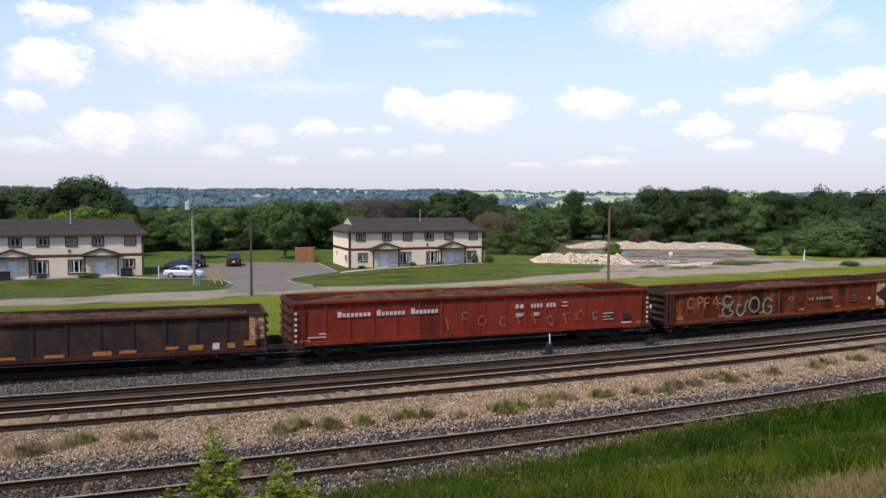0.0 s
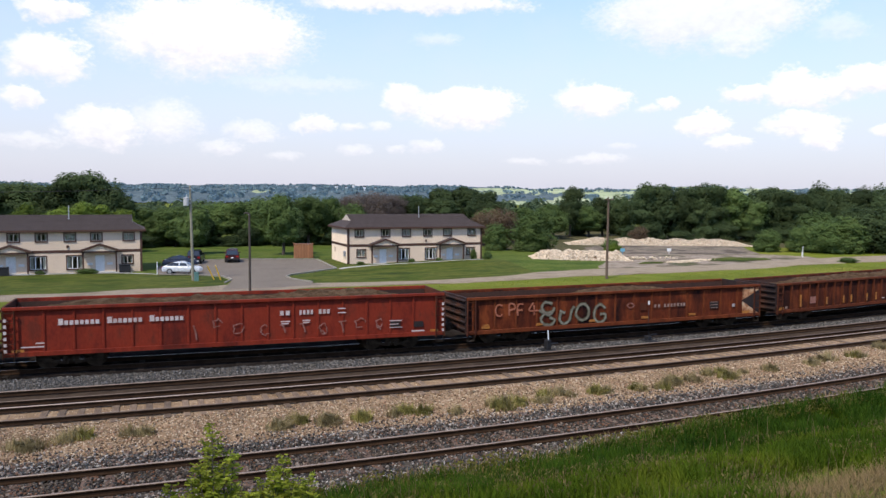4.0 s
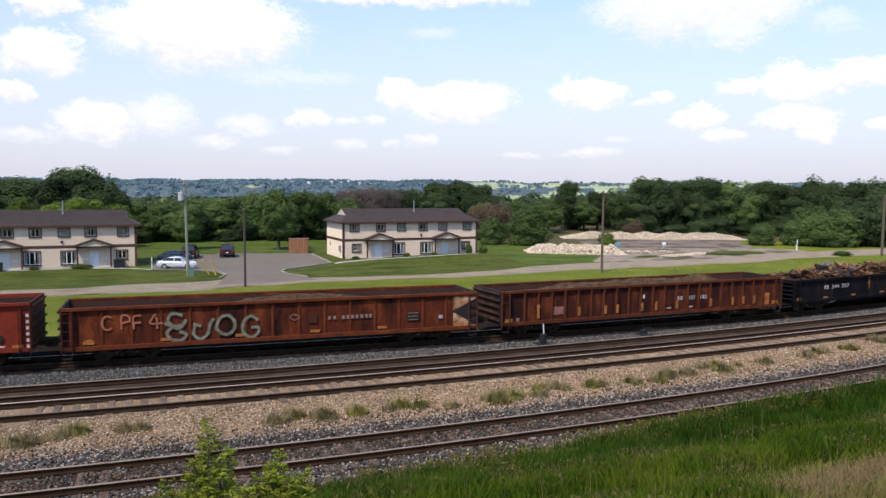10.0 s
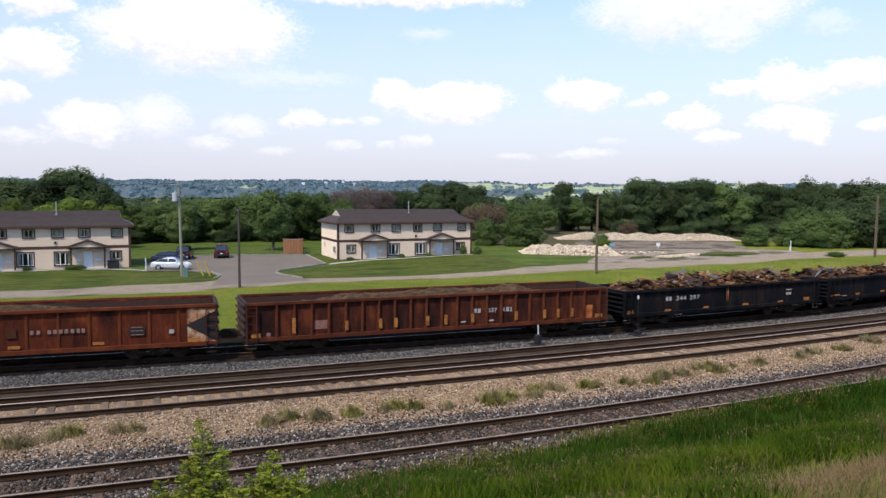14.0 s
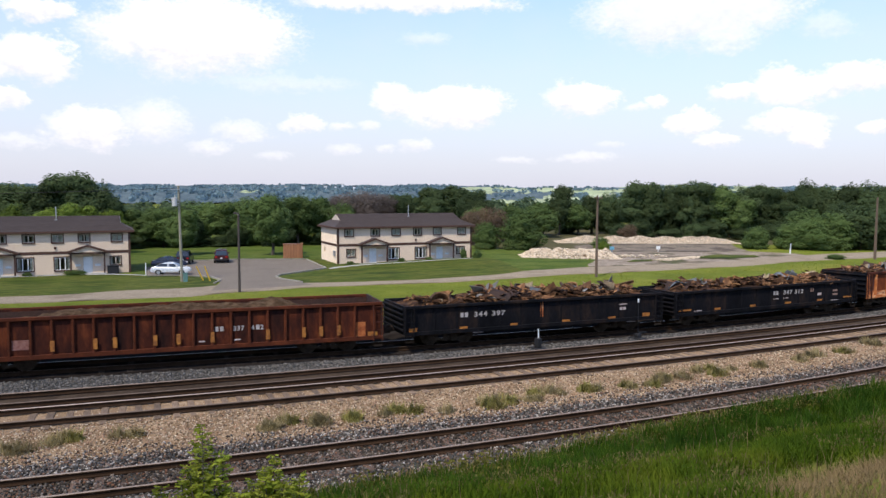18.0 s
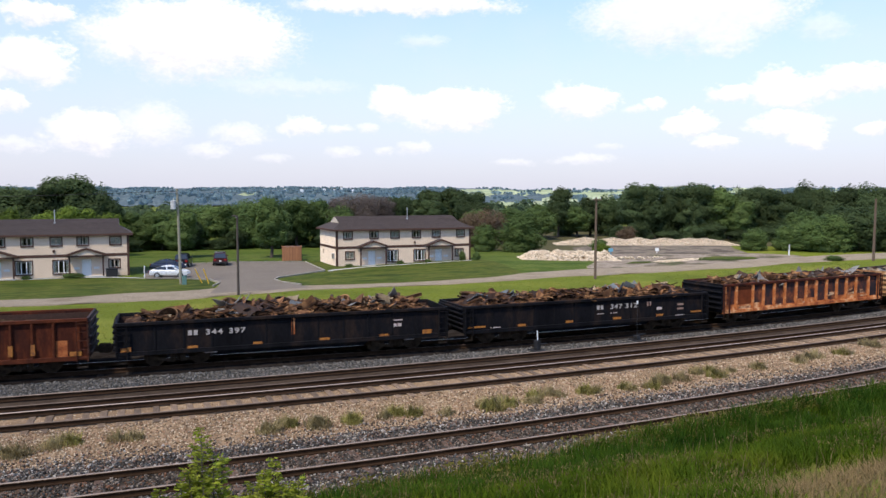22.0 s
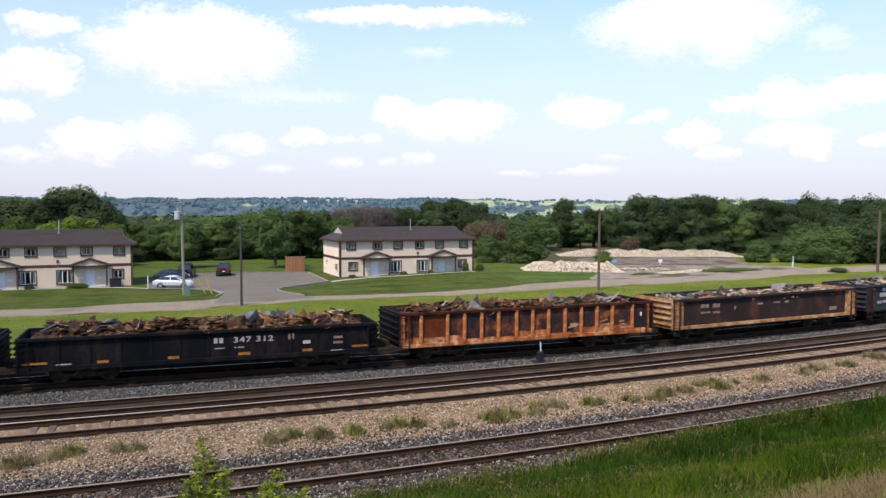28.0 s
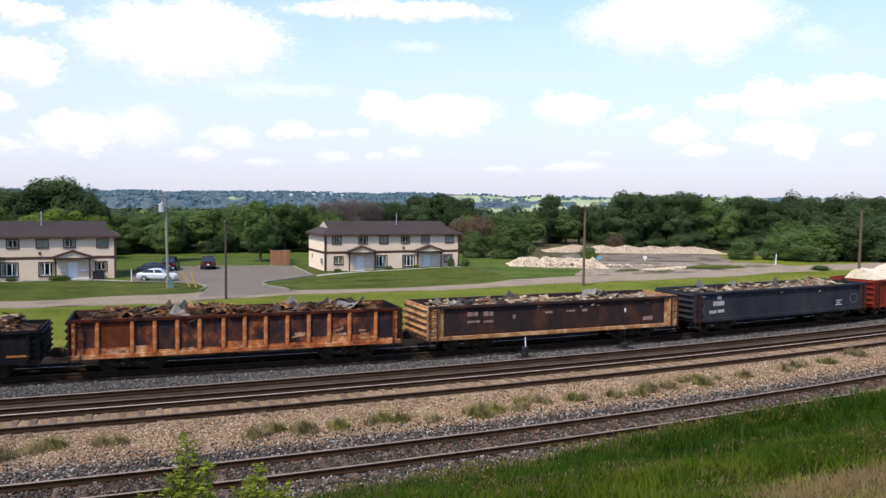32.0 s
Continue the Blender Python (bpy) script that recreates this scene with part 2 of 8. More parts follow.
DARK_STONES = stone_material("stained_ballast_stones", (0.029, 0.023, 0.019), (0.0948, 0.0713, 0.0544), (0.0469, 0.0391, 0.0329), (0.1896, 0.0943, 0.0569), (0.0669, 0.0667, 0.0633), (0.2566, 0.207, 0.1708), (0.039, 0.0299, 0.0253), (0.1171, 0.0966, 0.0797))
STAINED = material("stained_ballast", (0.022, 0.016, 0.011), (0.045, 0.033, 0.023), (0.08, 0.06, 0.042), scale=2.0, fine=14, bump=1.0, dist=0.06, rough=0.95, spec=0.15)
LITTER = material("woodland_floor", (0.045, 0.04, 0.018), (0.07, 0.065, 0.028), (0.10, 0.08, 0.045), scale=0.3, fine=5, bump=0.6, dist=0.1, rough=0.95, spec=0.1)
ROUGH_LAWN = material("rough_lawn", (0.0298, 0.0512, 0.0065), (0.0542, 0.0828, 0.0102), (0.091, 0.1104, 0.0223), (0.0481, 0.0729, 0.0112), scale=0.25, contrast=1.5, fine=6, bump=0.6, dist=0.08, rough=0.95, spec=0.1, stretch=(0.5, 1.6, 1))
# near-black and without gloss, for the far track's bed
NEAR_BLACK_BED = material("near_black_ballast", (0.010, 0.008, 0.007), (0.02, 0.016, 0.014), (0.036, 0.030, 0.026), scale=1.4, fine=14, bump=1.0, dist=0.05, rough=1.0, spec=0.0)
RAIL_SIDE = material("rusty_rail", (0.026, 0.015, 0.009), (0.055, 0.031, 0.018), scale=2, fine=30, rough=0.95, spec=0.05)
RAIL_HEAD = material("worn_rail_head", (0.36, 0.27, 0.22), (0.46, 0.36, 0.30), scale=2, fine=40, rough=0.55, metal=0.15, bump=0.05)
RAIL_DULL = material("rusted_rail_head", (0.20, 0.14, 0.105), (0.31, 0.235, 0.185), scale=2, fine=40, rough=0.6, metal=0.05, bump=0.05)
RAIL_SHINE = material("polished_rail_head", (0.46, 0.42, 0.38), (0.56, 0.52, 0.47), scale=2, fine=40, rough=0.4, metal=0.4, bump=0.03)
RAIL_DARK = material("dark_rail_head", (0.10, 0.068, 0.05), (0.17, 0.12, 0.09), scale=2, fine=40, rough=0.6, metal=0.2, bump=0.05)


SOOT_BALLAST = material("sooty_ballast", (0.0432, 0.0375, 0.0324), (0.081, 0.0705, 0.0612), (0.135, 0.12, 0.1044), scale=2.0, fine=14, bump=1.0, dist=0.06, rough=0.95, spec=0.15)
SOOT_STONES = stone_material("sooty_stones", (0.0337, 0.0328, 0.0319), (0.0814, 0.0749, 0.0673), (0.1193, 0.1139, 0.1067), (0.0533, 0.0515, 0.0486), (0.1685, 0.1482, 0.131), (0.0702, 0.0733, 0.0749), (0.2387, 0.2184, 0.2003))
TIE = material("weathered_tie", (0.0589, 0.0338, 0.0231), (0.103, 0.0622, 0.0426), (0.1522, 0.0995, 0.0711), scale=2.5, fine=25, per_object=0.3, rough=0.95, stretch=(4, 1, 1))
TIE_PALE = material("sun_bleached_tie", (0.0978, 0.0633, 0.0413), (0.1631, 0.1102, 0.0733), (0.2365, 0.1653, 0.112), scale=2.5, fine=25, per_object=0.35, rough=0.95, stretch=(4, 1, 1))
# near-black brown, for the far track's ties and the cars' steps
TIE_DARK = material("near_black_brown", (0.012, 0.009, 0.007), (0.024, 0.018, 0.014), (0.038, 0.029, 0.023), scale=2.5, fine=25, per_object=0.3, rough=0.95, spec=0.1, stretch=(4, 1, 1))
BLACK = material("black_steel", (0.012, 0.012, 0.014), (0.022, 0.021, 0.022), scale=1.5, fine=20, rough=0.6)
UNDER = material("grimy_undercarriage", (0.025, 0.017, 0.012), (0.06, 0.04, 0.027), (0.11, 0.075, 0.05), scale=3, fine=25, rough=0.95, spec=0.08)


# ---- mesh helpers ----
def mesh_from(name, bm, *mats):
    me = bpy.data.meshes.new(name)
    bm.to_mesh(me)
    bm.free()
    for m in mats:
        me.materials.append(m)
    return me


def part(name, bm, mat, parent=None, label="", m=None):
    me = bm if isinstance(bm, bpy.types.Mesh) else mesh_from(name, bm, *(mat if isinstance(mat, (list, tuple)) else (mat,)))
    ob = new(name, me)
    if parent is not None:
        ob.parent = parent
    if m is not None:
        ob.matrix_basis = m
    if label:
        tagged(ob, label)
    return ob


def thing(name, m, label, category, group="", kind=""):
    ob = new(name)
    ob.empty_display_size = 0.2
    ob.matrix_basis = m
    return tagged(ob, label, category, group, kind)


def box(bm, x0, x1, y0, y1, z0, z1, mi=0):
    vs = [bm.verts.new((x, y, z)) for x in (x0, x1) for y in (y0, y1) for z in (z0, z1)]
    for f in ((0, 1, 3, 2), (4, 6, 7, 5), (0, 4, 5, 1), (2, 3, 7, 6), (0, 2, 6, 4), (1, 5, 7, 3)):
        bm.faces.new([vs[i] for i in f]).material_index = mi
    return vs


def boxes(*dims):
    bm = bmesh.new()
    for d in dims:
        box(bm, *d)
    return bm


def soft(bm, w=0.02):
    bmesh.ops.bevel(bm, geom=bm.edges[:], offset=w, segments=1, affect="EDGES")
    return bm


def cyl(bm, p0, p1, r0, r1=None, n=10, mi=0):
    p0, p1 = Vector(p0), Vector(p1)
    r1 = r0 if r1 is None else r1
    q = (p1 - p0).to_track_quat("Z", "Y")
    rings = []
    for p, r in ((p0, r0), (p1, r1)):
        rings.append([bm.verts.new(p + q @ Vector((r * math.cos(a), r * math.sin(a), 0))) for a in (2 * math.pi * i / n for i in range(n))])
    for i in range(n):
        bm.faces.new((rings[0][i], rings[0][(i + 1) % n], rings[1][(i + 1) % n], rings[1][i])).material_index = mi
    bm.faces.new(rings[0][::-1]).material_index = mi
    bm.faces.new(rings[1]).material_index = mi


def sheet(name, xs, ys, height, mat, **tags):
    """A sheet over the grid xs, ys; height(x, y) gives z, and may move y by returning (y, z)."""
    verts, faces = [], []
    for y in ys:
        for x in xs:
            h = height(x, y)
            verts.append((x, h[0], h[1]) if isinstance(h, tuple) else (x, y, h))
    w = len(xs)
    for j in range(len(ys) - 1):
        for i in range(w - 1):
            a = j * w + i
            faces.append((a, a + 1, a + w + 1, a + w))
    me = bpy.data.meshes.new(name)
    me.from_pydata(verts, [], faces)
    me.materials.append(mat)
    for p in me.polygons:
        p.use_smooth = True
    return tagged(new(name, me), **tags)


# ---- the plan: tracks lie along x in a gentle curve, v is the distance across them ----
def bend(u, curve=(1.034, -0.0466, 0.05, 0.0)):
    """How far a line lies out at u = x / v: a cubic, straight beyond the part that is seen."""
    a, b, c, d = curve
    u0 = min(1.75, max(-0.35, u))
    return a + b * u0 + c * u0 * u0 + d * u0 ** 3 + slope(u, curve) * (u - u0)


def slope(u, curve):
    a, b, c, d = curve
    u = min(1.75, max(-0.35, u))
    return b + 2 * c * u + 3 * d * u * u


YARD_CURVE, MAIN_CURVE = (1.034, -0.0466, 0.05, 0.0), (1.034, -0.0787, 0.0357, 0.0230)


def curve_at(v):
    """The yard's tracks share one curve; the main track beyond them has its own."""
    k = min(1.0, max(0.0, (v - 29.6) / 2.2))
    return tuple(p + (q - p) * k for p, q in zip(YARD_CURVE, MAIN_CURVE))


def across(x, v):
    """The y of the line at distance v, at x."""
    return v * bend(x / v, curve_at(v))


def ramp(v, stops):
    for (a, p), (b, q) in zip(stops, stops[1:]):
        if v <= b:
            k = max(0.0, (v - a) / (b - a))
            k = k * k * (3 - 2 * k)
            return p + (q - p) * k
    return stops[-1][1]


BANK = [(-40, 5.6), (1.0, 5.4), (8.0, 2.2), (13.0, 0.75), (17.3, -0.3), (18.3, -0.45), (38.4, -0.45), (48, -2.5), (190, -2.5), (330, -9), (900, -13), (1500, -16), (4600, -16)]


def terrain(x, y):
    v = y / bend(max(-0.3, min(1.4, x / 30))) if y < 60 else y
    z = ramp(v, BANK)
    if y > 60:
        k = min(1, (y - 60) / 100)
        z += k * 0.35 * noise.noise((x * 0.02, y * 0.02, 3))
        z += 0.45 * math.exp(-((x - 46) / 10) ** 2 - ((y - 95) / 9) ** 2)
    elif v < 16:
        z += 0.18 * noise.noise((x * 0.35, y * 0.35, 0)) * min(1, (16 - v) / 4)
    return z


def graded(a, fine0, fine1, b, step, grow=1.22):
    out = [fine0]
    while out[-1] < fine1:
        out.append(out[-1] + step)
    s = step
    while out[-1] < b:
        s *= grow
        out.append(min(b, out[-1] + s))
    s = step
    while out[0] > a:
        s *= grow
        out.insert(0, max(a, out[0] - s))
    return out


sheet("ground", graded(-4300, -40, 150, 4300, 2.0), graded(-900, -2, 130, 4600, 1.25, 1.12), terrain, MEADOW,
      label="green meadow ground reaching to wooded hills on the horizon", category="ground", kind="structure")


def bed(name, v0, v1, z, mat, label, x0=-90, x1=260, rough=0.03, crown=0.0):
    xs = graded(x0, -10, 60, x1, 0.7, 1.15)
    vs = [v0, *[v0 + 0.08 + (v1 - v0 - 0.16) * i / 6 for i in range(7)], v1]
    def h(x, v):
        e = min(v - v0, v1 - v) / (v1 - v0) * 2
        edge = 0.12 * noise.noise((x * 0.9, v * 0.3, 5)) if e < 0.01 else 0
        return across(x, v + edge), z + rough * noise.noise((x * 1.7, v * 1.7, 2)) - (0.12 if e < 0.01 else 0) + crown * e
    return sheet(name, xs, vs, h, mat, label=label, category="track bed", kind="structure")


bed("track_bed_near", 17.7, 22.1, -0.222, GREY_BALLAST, "grey crushed-stone ballast under the near track")
bed("track_middle_near", 19.15, 20.75, -0.213, STAINED, "stained dark ballast between the near rails")
bed("gravel_strip", 21.85, 27.75, -0.22, TAN_BALLAST, "tan gravel strip between the tracks with weeds")
bed("track_bed_middle", 27.55, 30.6, -0.215, DARK_BALLAST, "dark brown oily ballast under the middle track")
bed("ballast_strip", 30.4, 32.2, -0.21, SOOT_BALLAST, "grey ballast strip beside the train's track")
bed("track_bed_far", 32.05, 38.6, -0.20, NEAR_BLACK_BED, "dark ballast under the train")


# ---- tracks ----
def line(v0, offset, x):
    """A point of the line v0, shifted across by offset, and the heading there."""
    s = slope(x / v0, curve_at(v0))
    k = 1 / math.sqrt(1 + s * s)
    return Vector((x - s * k * offset, across(x, v0) + k * offset, 0)), math.atan(s)


PROFILE = [(-0.066, -0.172), (0.066, -0.172), (0.066, -0.155), (0.012, -0.13), (0.012, -0.055), (0.036, -0.044), (0.036, -0.016), (0.022, 0), (-0.022, 0), (-0.036, -0.016), (-0.036, -0.044), (-0.012, -0.055), (-0.012, -0.13), (-0.066, -0.155)]


def rail(track, v0, offset, head, worn):
    xs = graded(-110, -12, 60, 280, 1.5, 1.2)
    verts, faces, mats = [], [], []
    n = len(PROFILE)
    for x in xs:
        p, a = line(v0, offset, x)
        for d, z in PROFILE:
            verts.append((p.x - math.sin(a) * d, p.y + math.cos(a) * d, z))
    for i in range(len(xs) - 1):
        for j in range(n):
            k = (j + 1) % n
            faces.append((i * n + j, i * n + k, (i + 1) * n + k, (i + 1) * n + j))
            mats.append(1 if j in worn else 0)
    me = bpy.data.meshes.new("rail")
    me.from_pydata(verts, [], faces)
    me.materials.append(RAIL_SIDE), me.materials.append(head)
    me.polygons.foreach_set("material_index", mats)
    return part("rail", me, None, track)


def tie_mesh(seed, w, mat):
    r = random.Random(seed)
    bm = bmesh.new()
    vs = box(bm, -0.11, 0.11, -w / 2, w / 2, -0.32, -0.172)
    for v in vs:
        v.co += Vector((r.uniform(-0.012, 0.012), r.uniform(-0.05, 0.05), 0))
    bmesh.ops.bevel(bm, geom=[e for e in bm.edges], offset=0.012, segments=1, affect="EDGES")
    return mesh_from("tie", bm, mat)




def track(v0, gauge, head, label, step=0.54, tie_len=2.5, shift=0.0, x0=-11, x1=52, sunk=0.0):
    t = thing("railway_track", pose(0, 0, 0), label, "railway track", "tracks of the yard", "structure")
    for side, hd in zip((-1, 1), head):
        rail(t, v0, side * gauge / 2, hd, (7,) if hd is RAIL_SHINE or v0 > 33 else (7, 8))
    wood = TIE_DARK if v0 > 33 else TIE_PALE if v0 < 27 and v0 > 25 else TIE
    metas = [tie_mesh(v0 * 10 + i, tie_len, wood) for i in range(4)]
    r = random.Random(v0)
    x = x0
    while x < x1:
        p, a = line(v0, shift, x)
        part("tie", metas[r.randrange(4)], None, t, m=pose(p.x, p.y, r.uniform(-0.055, -0.005) - sunk, 0, 0, math.degrees(a) + r.uniform(-1.5, 1.5)))
        x += step * r.uniform(0.93, 1.07)
    bm = bmesh.new()
    while x < 190:
        p, a = line(v0, shift, x)
        vs = box(bm, -0.11, 0.11, -tie_len / 2, tie_len / 2, -0.35, -0.19 - sunk)
        for w in vs:
            w.co = Vector((p.x, p.y, 0)) + Matrix.Rotation(a, 3, "Z") @ w.co
        x += step
    tagged(part("far_ties", bm, wood, t), kind="stuff")
    return t


track(19.89, 1.507, (RAIL_DULL, RAIL_DULL), "near railway track with rusty rails and weathered ties in grey ballast", sunk=0.0)
track(26.58, 1.58, (RAIL_DARK, RAIL_HEAD), "middle track with bright worn rails on old ties in tan gravel", shift=-0.12, tie_len=2.3, sunk=-0.005)
track(28.87, 1.45, (RAIL_DARK, RAIL_DULL), "rusty track beside the bright-railed one in dark ballast", shift=0.18, tie_len=2.2, sunk=0.06)
track(33.70, 1.507, (RAIL_DARK, RAIL_SHINE), "far track on which the freight train rolls")

# ---- the train's way ----
_xs = np.arange(-170.0, 420.0, 0.05)
_ys = np.array([across(x, 33.7) for x in _xs])
_ss = np.r_[0, np.cumsum(np.hypot(np.diff(_xs), np.diff(_ys)))]
_ss = _ss - np.interp(0.0, _xs, _ss)


def on_track(s):
    return Vector((float(np.interp(s, _ss, _xs)), float(np.interp(s, _ss, _ys)), 0))


def run(t):
    """How far the train has rolled at t seconds."""
    return 2.6762 * t + 0.1036 * t * t / 32 + 0.1219 * t ** 3 / 1024 - 0.0133 * t ** 4 / 32768


def car_pose(s_mid, half, t):
    a, b = on_track(s_mid - half - run(t)), on_track(s_mid + half - run(t))
    d = b - a
    return Matrix.Translation((a + b) / 2) @ Matrix.Rotation(math.atan2(d.y, d.x), 4, "Z")


# ---- freight cars ----
RED = material("red_car_paint", (0.0893, 0.0158, 0.0105), (0.1575, 0.021, 0.0115), (0.21, 0.0284, 0.0137), (0.126, 0.0252, 0.0147), contrast=1.4, scale=1.1, fine=16, rough=0.7, bump=0.15, stretch=(1, 1, 0.4), spec=0.12, grains=(0.86, 1.12))
RUST = material("rust_brown_paint", (0.02, 0.008, 0.007), (0.066, 0.017, 0.009), (0.11, 0.025, 0.011), (0.2, 0.05, 0.017), scale=1.3, contrast=1.4, fine=14, rough=0.85, bump=0.25, stretch=(1, 1, 0.35), spec=0.1, grains=(0.86, 1.12))
RUST_RIB = material("orange_red_rib_paint", (0.075, 0.019, 0.009), (0.13, 0.033, 0.013), (0.20, 0.055, 0.02), scale=1.5, fine=16, rough=0.85, bump=0.2, spec=0.1, grains=(0.86, 1.12))
UMBER = material("umber_rust_paint", (0.018, 0.008, 0.007), (0.040, 0.013, 0.009), (0.075, 0.020, 0.011), (0.14, 0.038, 0.016), scale=1.4, fine=14, contrast=1.4, rough=0.85, bump=0.25, stretch=(1, 1, 0.35), spec=0.1, grains=(0.86, 1.12))
UMBER_RIB = material("umber_rib_paint", (0.05, 0.016, 0.010), (0.09, 0.025, 0.012), (0.15, 0.042, 0.018), scale=1.5, fine=16, rough=0.85, bump=0.2, spec=0.1, grains=(0.86, 1.12))
RUST_DARK = material("dark_rust_paint", (0.03, 0.012, 0.01), (0.06, 0.02, 0.014), (0.10, 0.035, 0.018), scale=1.0, fine=14, rough=0.85, bump=0.25, stretch=(1, 1, 0.35), spec=0.1, grains=(0.86, 1.12))
ORANGE = material("orange_rust", (0.14, 0.03, 0.010), (0.31, 0.082, 0.021), (0.48, 0.165, 0.05), (0.64, 0.40, 0.22), scale=1.9, contrast=1.25, fine=18, rough=0.9, bump=0.25)
YELLOW_RUST = material("faded_orange_paint", (0.12, 0.045, 0.02), (0.30, 0.135, 0.052), (0.42, 0.23, 0.10), (0.56, 0.39, 0.23), contrast=1.2, scale=2.2, fine=18, rough=0.85)
CAR_BLACK = material("black_car_paint", (0.004, 0.004, 0.005), (0.008, 0.008, 0.010), (0.028, 0.018, 0.014), scale=1.1, contrast=1.3, fine=14, rough=0.75, bump=0.12, stretch=(1, 1, 0.35), spec=0.08)
SLATE = material("slate_car_paint", (0.018, 0.020, 0.026), (0.030, 0.032, 0.039), (0.05, 0.048, 0.05), scale=0.8, fine=14, rough=0.7, bump=0.12, stretch=(1, 1, 0.35), spec=0.1)
BLOTCH = material("flaking_dark_panel", (0.012, 0.008, 0.012), (0.025, 0.011, 0.013), (0.10, 0.026, 0.012), (0.32, 0.10, 0.03), scale=1.7, contrast=1.35, fine=16, rough=0.9, bump=0.2, stretch=(1, 1, 0.6))
BROWN_BLACK = material("brown_black_paint", (0.009, 0.006, 0.006), (0.022, 0.010, 0.008), (0.085, 0.03, 0.015), scale=1.2, fine=16, rough=0.85, bump=0.2, stretch=(1, 1, 0.5))
WHITE_PAINT = material("faded_white_lettering", (0.62, 0.56, 0.54), (0.42, 0.3, 0.28), scale=6, fine=40, rough=0.8, bump=0)
YELLOW = material("yellow_reflector", (0.4728, 0.1955, 0.0298), (0.3502, 0.1329, 0.0255), (0.1138, 0.0391, 0.017), contrast=1.2, scale=7, fine=40, rough=0.6, bump=0)
INSIDE = material("rusty_car_inside", (0.035, 0.017, 0.012), (0.065, 0.03, 0.02), scale=1.2, fine=14, rough=0.95)
SCRAP = material("rusty_scrap", (0.014, 0.009, 0.006), (0.075, 0.034, 0.016), (0.34, 0.185, 0.085), scale=2.2, fine=16, rough=0.85, island=0.9, metal=0.1, spec=0.2)
RUBBISH = material("brown_dirt_load", (0.035, 0.021, 0.011), (0.075, 0.046, 0.026), (0.125, 0.082, 0.05), scale=2.2, fine=10, bump=0.8, dist=0.08, rough=0.95, spec=0.05)
PALE_LOAD = material("pale_sand_load", (0.55, 0.45, 0.32), (0.65, 0.55, 0.42), scale=1.4, fine=10, bump=0.5, rough=0.95)

moving, wheels = [], []


def wheelset_mesh():
    bm = bmesh.new()
    cyl(bm, (0, -0.95, 0), (0, 0.95, 0), 0.085, n=8)
    for s in (-1, 1):
        cyl(bm, (0, s * 0.69, 0), (0, s * 0.82, 0), 0.42, n=18)
        cyl(bm, (0, s * 0.67, 0), (0, s * 0.69, 0), 0.445, n=18)
        for k in range(4):
            a = k * math.pi / 2
            cyl(bm, (0.22 * math.cos(a), s * 0.80, 0.22 * math.sin(a)), (0.22 * math.cos(a), s * 0.835, 0.22 * math.sin(a)), 0.07, n=6)
    return mesh_from("wheelset", bm, UNDER)


def side_frame_mesh():
    bm = bmesh.new()
    box(bm, -1.15, -0.72, -0.08, 0.08, 0.30, 0.58)
    box(bm, 0.72, 1.15, -0.08, 0.08, 0.30, 0.58)
    vs = box(bm, -0.8, 0.8, -0.07, 0.07, 0.5, 0.64)
    for v in vs:
        if v.co.z < 0.55:
            v.co.x *= 0.95
    for s in (-1, 1):
        q = box(bm, -0.42, 0.42, -0.07, 0.07, 0.17, 0.27)
        for v in q:
            v.co.z += 0.18 if v.co.x * s > 0 else 0
            v.co.x += s * 0.55
    box(bm, -0.3, -0.2, -0.07, 0.07, 0.2, 0.55)
    box(bm, 0.2, 0.3, -0.07, 0.07, 0.2, 0.55)
    for k in range(3):
        cyl(bm, (-0.13 + 0.13 * k, 0, 0.24), (-0.13 + 0.13 * k, 0, 0.5), 0.055, n=8)
    return mesh_from("side_frame", bm, UNDER)


WHEELSET, SIDE_FRAME = wheelset_mesh(), side_frame_mesh()
BOLSTER = mesh_from("bolster", soft(boxes((-0.2, 0.2, -0.95, 0.95, 0.36, 0.6)), 0.02), UNDER)


def bogie(car, x):
    b = part("bogie", BOLSTER, None, car, m=pose(x, 0, 0))
    for s in (-1, 1):
        part("side_frame", SIDE_FRAME, None, b, m=pose(0, s * 1.02, 0))
    for s in (-1, 1):
        wheels.append((part("wheelset", WHEELSET, None, b, m=pose(s * 0.87, 0, 0.42)), s * 0.87))


def rib_mesh(z0, z1, w, d, mat, taper=0.6):
    bm = bmesh.new()
    vs = box(bm, -w / 2, w / 2, -d, 0.0, z0, z1)
    for v in vs:
        if v.co.y < -d / 2:
            v.co.x *= taper
    return mesh_from("rib", bm, mat)


def text_mesh(body, size, mat):
    cu = bpy.data.curves.new("lettering", "FONT")
    cu.body, cu.size, cu.extrude, cu.align_x = body, size, 0.004, "LEFT"
    cu.space_character, cu.offset = 1.16, 0.008
    ob = bpy.data.objects.new("lettering", cu)
    scene.collection.objects.link(ob)
    me = bpy.data.meshes.new_from_object(ob.evaluated_get(bpy.context.evaluated_depsgraph_get()))
    bpy.data.objects.remove(ob)
    me.materials.clear()
    me.materials.append(mat)
    return me


